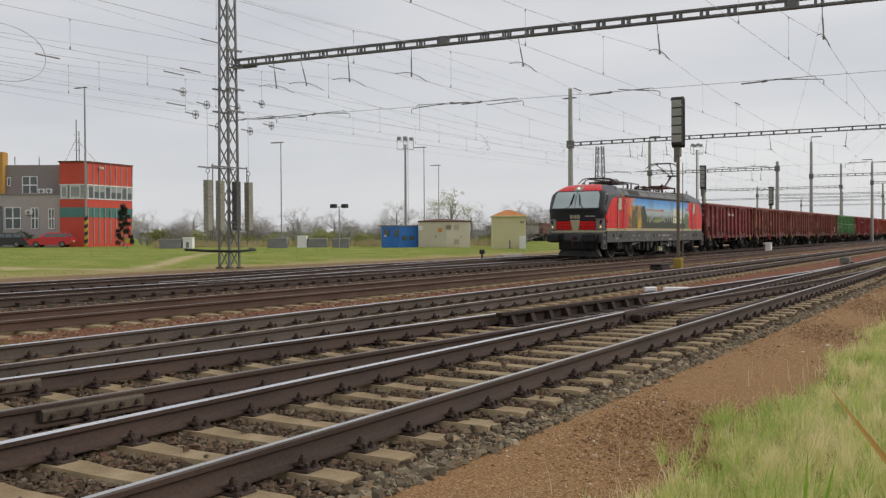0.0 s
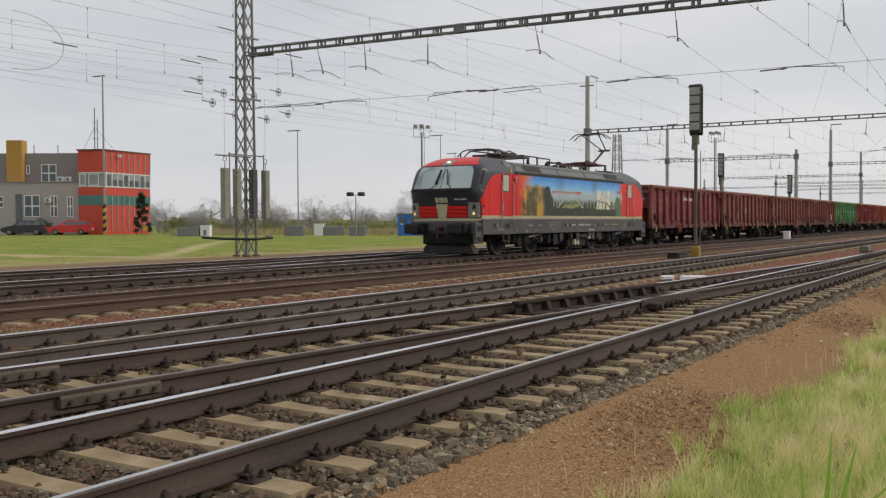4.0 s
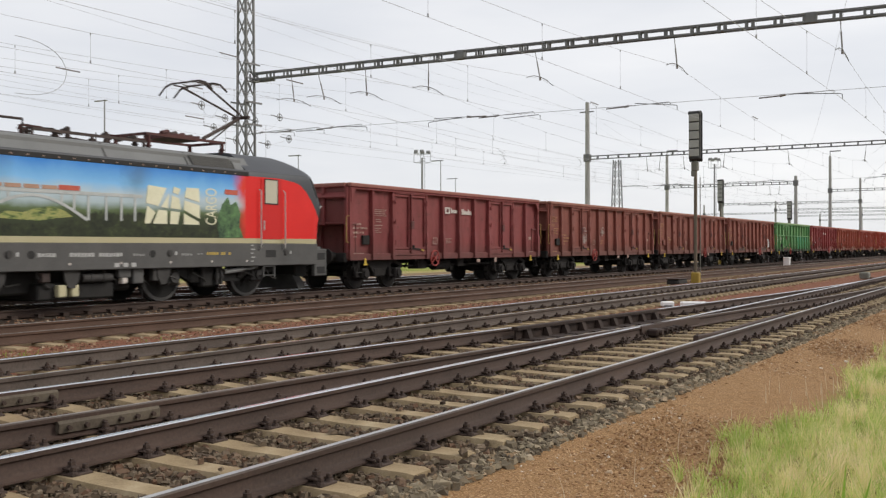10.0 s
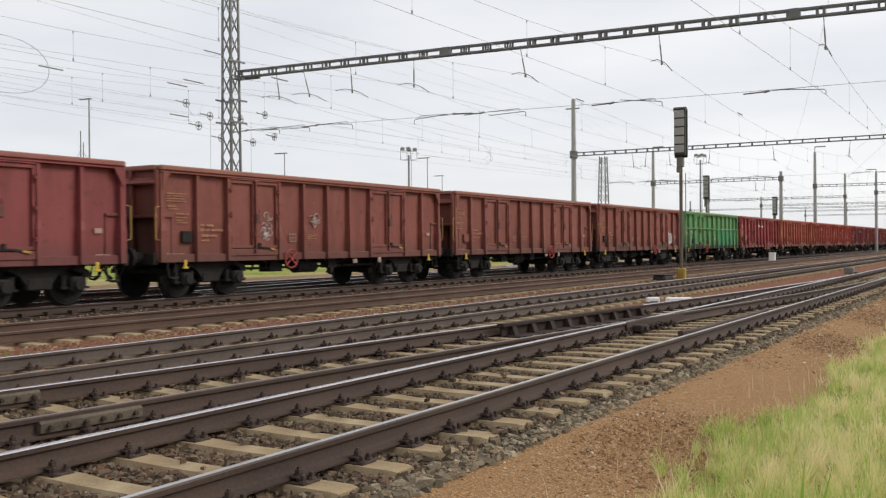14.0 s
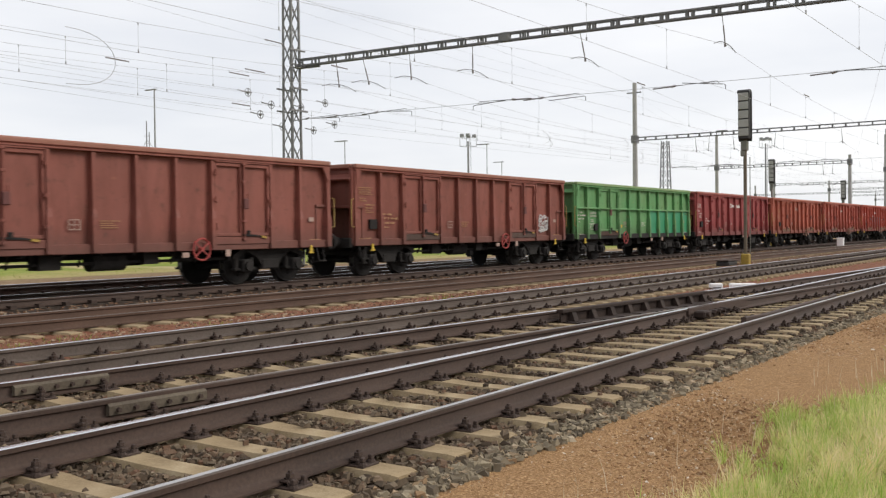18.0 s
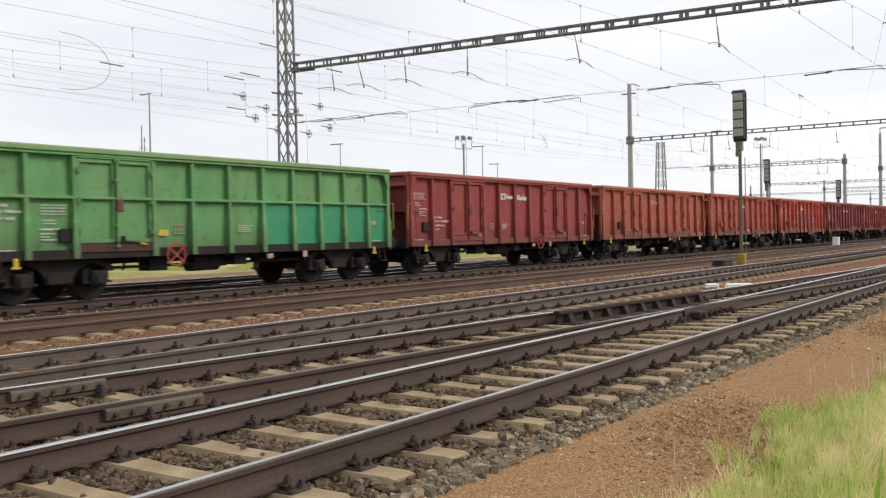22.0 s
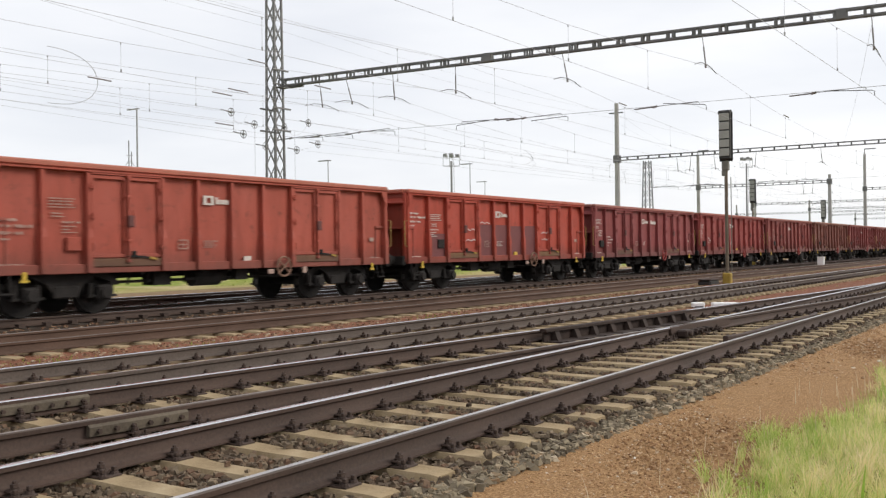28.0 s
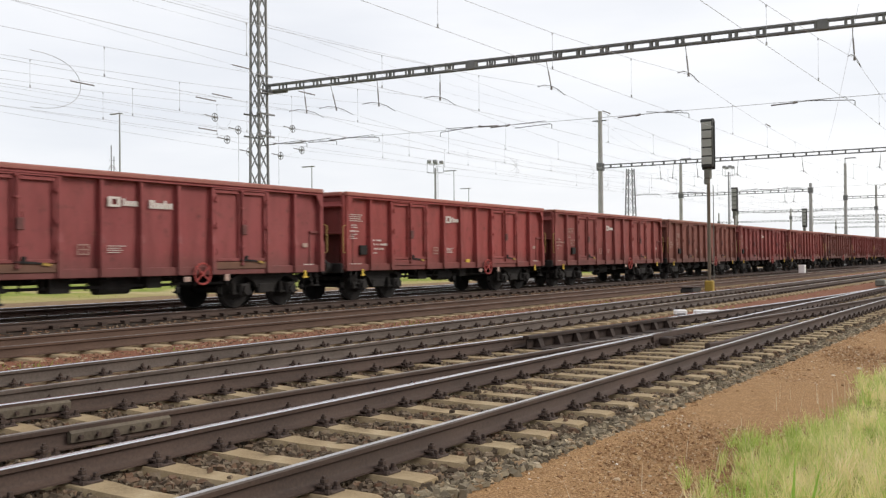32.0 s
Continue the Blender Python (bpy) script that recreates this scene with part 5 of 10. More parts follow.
def make_wagons():
    for i, (rgb, label, extra, order, sill) in enumerate(WAGONS):
        model = GREEN_MODEL if extra == "green" else MODEL
        ob = model if (extra == "green" or i == 0) else copy_thing(MODEL, Matrix())
        tagged(ob, label, "freight wagon", "wagons of the train")
        MOVING.append((ob, 0.255 + i * PITCH))
    for i, (rgb, label, extra, order, sill) in enumerate(WAGONS):
        ob = MOVING[i][0]
        white = extra in ("words", "green", "patch") and i != 0 or i == 10
        mark = MARK if white else MARK_OCHRE if i in (1, 2, 3, 6) else MARK_DIM
        if order == "nd":
            number_block(ob, 1.66, 1.98 if extra != "patch" else 2.45, mark, i)
            data_block(ob, 2.76, 2.42 if extra != "green" else 1.98, mark, i)
        else:
            data_block(ob, 1.66, 2.52, mark, i)
            number_block(ob, 2.76, 1.80, mark, i)
        small_notes(ob, 6.82 if extra != "green" else 8.0, mark if i else MARK_DIM, i)
        if extra in ("words", "mark", "patch"):
            wagon_logo(ob, extra == "words", i == 6)
        if extra == "scrawl":
            scrawl(ob, 11.95, 1.15, 0.75, 0.66, 4, 24)
        if extra == "spray":
            scrawl(ob, 4.95, 1.35, 0.45, 0.8, 7, 16, 0.011, True)
            scrawl(ob, 7.0, 1.75, 0.42, 0.42, 9, 7, 0.010, True)
        if extra == "patch":
            for a, b, top in ((2.60, 3.66, 1.80), (5.60, 6.64, 2.14), (6.64, 7.71, 2.14), (7.71, 8.78, 2.12), (8.78, 9.84, 2.14)):
                part("paint_patch", Shape().box(a + 0.05, b - 0.05, -HALF + 0.083, -HALF + 0.092, 1.0, top), PATCH, ob, "dark repainted patch")
            for x, z in ((4.75, 1.95), (4.8, 1.6), (10.2, 1.9), (10.25, 1.65), (5.75, 2.2)):
                part("sprayed_scrawl", Shape().tube([(x + 0.1 * q, -HALF + 0.03, z + 0.035 * math.sin(q * 1.9 + x)) for q in range(7)], 0.012, 4), GRAFFITI, ob)
        if extra == "green":
            for a, b in zip(GREEN_STAKES[6:], GREEN_STAKES[7:]):
                part("paint_patch", Shape().box(a + 0.045, b - 0.045, -HALF + 0.083, -HALF + 0.092, 1.05, 2.09), GREEN_PATCH, ob, "fresh darker green patch")
            part("hazard_plate", Shape().box(5.62, 5.88, -HALF + 0.05, -HALF + 0.075, 1.33, 1.46), YELLOW, ob, "yellow notice plate")
        if extra in ("patch", "mark") and i in (7, 8, 10):
            part("notice_plate", Shape().box(8.12, 8.36, -HALF + 0.05, -HALF + 0.075, 1.06, 1.18), YELLOW if i != 7 else MARK, ob)
        hx = 2.12 if order == "dn" or i == 0 else 3.16
        hz = 1.34 if i != 4 else 1.22
        part("label_holder", Shape().box(hx, hx + 0.33, -HALF + 0.03, -HALF + 0.10, hz, hz + 0.28, 0.01), UNDER if i not in (2, 7) else PAINT, ob, "black wire label holder" if i not in (2, 7) else "")
        recolour(ob, rgb)
        for o in ob.children:
            if o.name.startswith("handwheel"):
                o.location.x += 0.0 if i in (0, 1, 4) else 3.43
                if i in (6, 7, 8):
                    o.data = o.data.copy()
                    o.data.materials[0] = HANDWHEEL_TAN
            # end faces blended towards dark brown: their shade is put into the colour
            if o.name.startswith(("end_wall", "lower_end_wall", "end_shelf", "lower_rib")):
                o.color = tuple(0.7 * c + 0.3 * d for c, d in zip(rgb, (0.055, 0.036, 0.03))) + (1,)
            if sill and o.name.startswith("door_sill"):
                o.color = (*sill, 1)
        for o in ob.children_recursive:
            if o.name.startswith("wheelset"):
                ROLLING.append((o, 0.46))


PATCH = speckled("patch_brown", (0.115, 0.032, 0.034), (0.165, 0.048, 0.046), 3, 0.6, 0, 0.1, 40)
GREEN_PATCH = speckled("patch_green", (0.020, 0.19, 0.085), (0.035, 0.26, 0.12), 3, 0.5, 0, 0.1, 40)
make_wagons()

# ---------- the locomotive ----------
L_RED = speckled("loco_red", (0.60, 0.012, 0.010), (0.70, 0.020, 0.016), 0.8, 0.36, 0, 0.02, 60, 0.3)
L_RED_DOOR = speckled("loco_door_red", (0.50, 0.011, 0.010), (0.58, 0.016, 0.014), 0.8, 0.38, 0, 0.02, 60, 0.3)
L_DARK = speckled("loco_anthracite", (0.020, 0.022, 0.027), (0.040, 0.042, 0.048), 0.9, 0.38, 0, 0.03, 60, 0.5)
L_ROOF = speckled("loco_roof_grey", (0.12, 0.123, 0.122), (0.18, 0.183, 0.18), 0.9, 0.6, 0, 0.08, 50)
L_SKIRT = speckled("loco_skirt_grey", (0.055, 0.054, 0.053), (0.10, 0.097, 0.093), 1.2, 0.6, 0, 0.08, 50)
L_CREAM = speckled("loco_cream", (0.44, 0.40, 0.24), (0.54, 0.50, 0.33), 1.2, 0.4, 0, 0.03, 50)
L_BLACK = speckled("loco_black_rubber", (0.008, 0.008, 0.008), (0.022, 0.021, 0.02), 3, 0.7, 0, 0.1, 50)
L_GEAR = speckled("loco_roof_gear", (0.03, 0.022, 0.02), (0.085, 0.06, 0.052), 4, 0.7, 0.2, 0.2, 50)
L_GEAR_RED = speckled("loco_gear_red", (0.045, 0.016, 0.014), (0.095, 0.028, 0.024), 4, 0.7, 0.0, 0.2, 50)
L_SKIRT_PALE = speckled("loco_faint_marking", (0.17, 0.17, 0.165), (0.27, 0.27, 0.26), 10, 0.6, 0, 0, 60)
L_TYRE = speckled("loco_tyre", (0.075, 0.072, 0.070), (0.14, 0.135, 0.13), 5, 0.6, 0.3, 0.1, 40)
L_MARKS = speckled("loco_marking", (0.30, 0.30, 0.29), (0.46, 0.46, 0.45), 10, 0.6, 0, 0, 60)
L_CHROME = speckled("loco_handrail", (0.40, 0.38, 0.36), (0.55, 0.53, 0.51), 4, 0.35, 0.6, 0.0, 50)
L_BOGIE = speckled("loco_bogie", (0.007, 0.0066, 0.0062), (0.024, 0.022, 0.020), 3, 0.8, 0, 0.3, 50)
L_BOGIE_GREY = speckled("loco_bogie_grey", (0.024, 0.023, 0.022), (0.062, 0.058, 0.055), 3, 0.75, 0, 0.2, 50)
L_DAMPER = speckled("loco_damper_grey", (0.12, 0.12, 0.118), (0.22, 0.22, 0.215), 5, 0.6, 0, 0.1, 50)
L_LABEL = speckled("loco_ochre_label", (0.36, 0.25, 0.05), (0.48, 0.35, 0.08), 6, 0.6, 0, 0.0, 50)
L_BLIND = speckled("loco_blind", (0.42, 0.39, 0.30), (0.52, 0.49, 0.39), 2, 0.5)
L_LAMPGREY = speckled("lamp_housing_grey", (0.20, 0.20, 0.19), (0.31, 0.31, 0.295), 3, 0.35, 0.2, 0, 40)
HEADLAMP = plain_glow("headlamp_glow", (1.0, 0.55, 0.16), 1.1)
TOPLAMP = plain_glow("top_lamp_glow", (1.0, 0.85, 0.6), 1.6)


def glass_material():
    """Slightly mirrored windscreen glass; the sky's reflection is put into its pale base colour."""
    m = Mat("cab_glass", 0.06, 0.2, 1.0)
    n = m.noise(0.8, 2)
    return m.done(m.ramp(n, [(0.3, (0.40, 0.47, 0.465)), (0.7, (0.50, 0.575, 0.57))]))


L_GLASS = glass_material()


def art_material():
    """A printed landscape: glowing rocks, dark forest, blue sky over a hazy valley."""
    m = Mat("printed_landscape", 0.36, 0, 0.35)
    x, y, z = m.xyz()
    n = m.noise(1.4, 5, 0.6)
    leafy = m.noise(5.0, 6, 0.75)
    zz = m.math("ADD", z, m.math("MULTIPLY", m.math("SUBTRACT", n, 0.5), 0.3))
    zl = m.math("ADD", z, m.math("MULTIPLY", m.math("SUBTRACT", leafy, 0.5), 0.5))
    xx = m.math("ADD", x, m.math("MULTIPLY", m.math("SUBTRACT", n, 0.5), 1.0))
    xl = m.math("ADD", x, m.math("MULTIPLY", m.math("SUBTRACT", leafy, 0.5), 0.55))
    f = m.math("DIVIDE", m.math("SUBTRACT", zz, 1.5), 1.6, True)
    c = m.ramp(f, [(0.0, (0.020, 0.022, 0.016)), (0.28, (0.035, 0.05, 0.018)), (0.36, (0.10, 0.14, 0.06)), (0.46, (0.38, 0.47, 0.50)), (0.57, (0.44, 0.54, 0.60)), (0.72, (0.20, 0.47, 0.78)), (1.0, (0.02, 0.19, 0.60))])
    # forest with a leafy edge: high on its left, low under the bridge
    high = m.math("MULTIPLY", m.step(xl, 6.85, 0.2), m.step(xl, 7.8, -0.7))
    rise = m.math("MULTIPLY", m.step(x, 10.6, 0.9), m.step(x, 12.7, -0.9))
    top = m.math("ADD", m.math("ADD", m.math("MULTIPLY", high, 0.92), m.math("MULTIPLY", rise, 0.26)), 1.74)
    wood = m.step(m.math("SUBTRACT", zl, top), 0.0, -0.06)
    c = m.mix(m.math("MULTIPLY", wood, m.step(xl, 6.75, 0.25)), c, m.ramp(leafy, [(0.35, (0.008, 0.012, 0.006)), (0.55, (0.028, 0.036, 0.014)), (0.7, (0.07, 0.085, 0.03))]))
    # weathered rocks in evening light, with dark gaps between them
    grain = m.noise(2.4, 8, 0.75, (1.0, 1.0, 0.6))
    rock = m.ramp(grain, [(0.33, (0.02, 0.022, 0.01)), (0.43, (0.09, 0.08, 0.022)), (0.5, (0.34, 0.16, 0.025)), (0.57, (0.58, 0.30, 0.045)), (0.66, (0.62, 0.44, 0.13))])
    column = m.ramp(m.noise(2.0, 7, 0.7, (3.0, 1.0, 0.7)), [(0.38, (0.10, 0.065, 0.025)), (0.5, (0.36, 0.22, 0.085)), (0.64, (0.55, 0.42, 0.20))])
    in_column = m.math("MULTIPLY", m.math("MULTIPLY", m.step(xl, 6.05, 0.2), m.step(xl, 6.85, -0.2)), m.step(zl, 2.0, 0.3))
    rock = m.mix(m.math("MULTIPLY", in_column, 0.6), rock, column)
    pocket = m.ramp(m.noise(1.9, 4, 0.6), [(0.42, (1, 1, 1)), (0.52, (0, 0, 0))])
    rock = m.mix(m.math("MULTIPLY", pocket, 0.8), rock, (0.035, 0.042, 0.022))
    bright = m.math("MULTIPLY", m.math("MULTIPLY", m.step(xl, 6.35, 0.2), m.step(zl, 2.05, -0.25)), m.step(n, 0.42, 0.1))
    rock = m.mix(m.math("MULTIPLY", bright, 0.8), rock, (0.60, 0.36, 0.03))
    gap = m.math("MULTIPLY", m.math("MULTIPLY", m.step(xl, 5.45, 0.3), m.step(xl, 6.15, -0.3)), m.step(zl, 2.5, -0.3))
    rock = m.mix(m.math("MULTIPLY", gap, 0.75), rock, (0.04, 0.045, 0.02))
    here = m.math("MULTIPLY", m.step(xl, 6.95, -0.25), m.step(zl, 2.68, -0.12))
    c = m.mix(here, c, rock)
    for at in (8.55, 12.2):
        soot = m.math("MULTIPLY", m.step(m.math("ABSOLUTE", m.math("SUBTRACT", xx, at)), 0.28, -0.5), m.step(z, 2.45, 0.5))
        c = m.mix(m.math("MULTIPLY", soot, 0.4), c, (0.06, 0.07, 0.075))
    glow = m.mix(m.step(xx, 5.3, 0.8), (0.66, 0.055, 0.012), (0.62, 0.22, 0.03))
    c = m.mix(m.step(m.math("ADD", xl, m.math("MULTIPLY", m.math("SUBTRACT", z, 2.3), -0.9)), 5.1, 0.8), glow, c)
    c = m.mix(m.step(xx, 4.9, 0.3), (0.62, 0.016, 0.012), c)
    c = m.mix(m.step(xx, 15.4, 0.5), c, (0.64, 0.03, 0.012))
    return m.done(c)


L_ART = art_material()


def mottled(name, stops, scale, detail=6, stretch=None):
    m = Mat(name, 0.33, 0, 0.5)
    return m.done(m.ramp(m.noise(scale, detail, 0.7, stretch), stops))


L_TREE = mottled("print_tree", [(0.38, (0.015, 0.04, 0.02)), (0.62, (0.10, 0.21, 0.07))], 5.0)
L_LOGO = speckled("print_logo_cream", (0.60, 0.58, 0.40), (0.74, 0.72, 0.54), 1.2, 0.35, 0, 0, 14)
L_TRAINBROWN = speckled("print_train_brown", (0.30, 0.17, 0.11), (0.45, 0.28, 0.2), 3, 0.35, 0, 0, 14)
L_GREENS = mottled("print_green_field", [(0.40, (0.03, 0.055, 0.015)), (0.47, (0.15, 0.20, 0.05)), (0.54, (0.34, 0.33, 0.11)), (0.62, (0.10, 0.16, 0.04))], 2.6, 5, (1.0, 1.0, 2.5))
L_BRIDGE = speckled("print_bridge", (0.34, 0.36, 0.36), (0.52, 0.54, 0.53), 2.5, 0.35, 0, 0, 14)
L_BRICKRED = speckled("print_train", (0.40, 0.05, 0.03), (0.55, 0.16, 0.10), 2.5, 0.35, 0, 0, 14)


NOSE_X = [(1.28, 1.66), (1.45, 1.64), (1.9, 1.60), (2.2, 1.51), (2.40, 1.46), (3.33, 1.94), (3.46, 2.17), (3.58, 2.48), (3.66, 2.85), (3.70, 3.4)]
NOSE_W = [(1.28, 1.47), (1.5, 1.5), (3.05, 1.5), (3.20, 1.46), (3.33, 1.31), (3.45, 1.17), (3.58, 1.01), (3.66, 0.90), (3.70, 0.55)]
NOSE_CURVE = [(0.0, 0.0), (0.3, 0.015), (0.6, 0.05), (0.8, 0.10), (0.92, 0.19), (0.98, 0.32), (1.0, 0.52)]
LENGTH = 20.37


def between(table, v):
    if v <= table[0][0]:
        return table[0][1]
    for (p, q), (r, t) in zip(table, table[1:]):
        if p <= v <= r:
            return q + (t - q) * (v - p) / (r - p)
    return table[-1][1]


def nose_point(z, f):
    """A point of the rounded front at height z; f runs from -1 at the near side to 1."""
    return Vector((between(NOSE_X, z) + between(NOSE_CURVE, abs(f)), f * between(NOSE_W, z), z))


def nose_patch(z0, z1, f0, f1, out=0.006, back=0.02, taper=1.0, nz=5, nf=7):
    """A curved plate on the front between two heights and two fractions of the width; taper narrows its top."""
    s = Shape()
    for lift in (out, -back):
        for i in range(nz + 1):
            z = z0 + (z1 - z0) * i / nz
            k = 1 + (taper - 1) * i / nz
            for j in range(nf + 1):
                f = (f0 + (f1 - f0) * j / nf) * k
                p = nose_point(z, f)
                u = nose_point(z, min(1.0, f + 0.02)) - nose_point(z, max(-1.0, f - 0.02))
                v = nose_point(z + 0.02, f) - nose_point(z - 0.02, f)
                n = v.cross(u)
                n = n.normalized() if n.length > 1e-9 else Vector((-1, 0, 0))
                if n.x > 0 or (abs(n.x) < 0.2 and n.y * f < 0):
                    n = -n
                s.v.append(tuple(p + n * lift))
    m = nf + 1
    o = (nz + 1) * m
    for i in range(nz):
        for j in range(nf):
            q = [i * m + j, i * m + j + 1, (i + 1) * m + j + 1, (i + 1) * m + j]
            s.f.append(q)
            s.f.append([o + t for t in reversed(q)])
            s.m += [s.slot, s.slot]
    rim = [j for j in range(m)] + [i * m + nf for i in range(1, nz + 1)] + [nz * m + j for j in range(nf - 1, -1, -1)] + [i * m for i in range(nz - 1, 0, -1)]
    for p, q in zip(rim, rim[1:] + rim[:1]):
        s.f.append([p, o + p, o + q, q])
        s.m.append(s.slot)
    return s


def half_width(x, z):
    """Half the body's width at x and z, rounded in at both noses."""
    d = max(0.0, min(x, LENGTH - x) - between(NOSE_X, z))
    for (f, e), (g, h) in zip(NOSE_CURVE, NOSE_CURVE[1:]):
        if e <= d <= h:
            return between(NOSE_W, z) * (f + (g - f) * (d - e) / (h - e))
    return between(NOSE_W, z)


def shell(levels, rear=None):
    """Rings at the given heights, with a nose at the front, and at the back a nose or a square end at x = rear."""
    fr = [-1.0, -0.99, -0.96, -0.92, -0.86, -0.8, -0.6, -0.3, 0.0, 0.3, 0.6, 0.8, 0.86, 0.92, 0.96, 0.99, 1.0]
    rings = []
    for z in levels:
        front = [nose_point(z, f) for f in fr]
        if rear is None:
            back = [Vector((LENGTH - p.x, p.y, z)) for p in reversed(front)]
        else:
            back = [Vector((rear, between(NOSE_W, z), z)), Vector((rear, -between(NOSE_W, z), z))]
        rings.append([tuple(p) for p in front + back])
    return Shape().loft(rings)


def on_side(top, z0, out):
    """A skin on the side from z0 up to a line of (x, z) points, that follows the rounded corners."""
    pts = []
    for (xa, za), (xb, zb) in zip(top, top[1:]):
        n = max(1, int(abs(xb - xa) / 0.06)) if min(xa, LENGTH - xb) < 2.6 else 1
        pts += [(xa + (xb - xa) * k / n, za + (zb - za) * k / n) for k in range(n)]
    pts.append(top[-1])
    rings = []
    for x, z in pts:
        lev = [z0 + (z - z0) * q / 5 for q in range(6)]
        rings.append([(x, -half_width(x, q) - out, q) for q in lev] + [(x, -half_width(x, q) + 0.03, q) for q in reversed(lev)])
    return Shape().loft(rings)


def flat_on_side(s, pts, y=-1.512, d=0.004):
    """A flat piece of print of (x, z) points on the near side."""
    s.prism(pts, y - d, y)
    return s


def upright_word(text, x, h, z, length, y):
    """A word in the built-in font that reads upwards on the side of the body."""
    font = bpy.data.curves.new("word", "FONT")
    font.body = text
    ob = bpy.data.objects.new("word", font)
    me = bpy.data.meshes.new_from_object(ob)
    co = [v.co.copy() for v in me.vertices]
    wide = max(c.x for c in co) - min(c.x for c in co)
    high = max(c.y for c in co) - min(c.y for c in co)
    left, low = min(c.x for c in co), min(c.y for c in co)
    s = Shape()
    s.add([(x - (c.y - low) / high * h, y, z + (c.x - left) / wide * length) for c in co], [tuple(f.vertices) for f in me.polygons])
    bpy.data.objects.remove(ob)
    bpy.data.meshes.remove(me)
    return s


def characters(x0, x1, z, h, rng):
    """Small unreadable lettering as short bars."""
    s = Shape()
    x = x0
    while x < x1 - 0.03:
        w = rng.uniform(0.05, 0.085)
        if rng.random() > 0.14:
            s.box(x, min(x + w, x1), -1.514, -1.508, z - rng.uniform(0, 0.012), z + h - rng.uniform(0, 0.02))
        x += w + 0.022
    return s


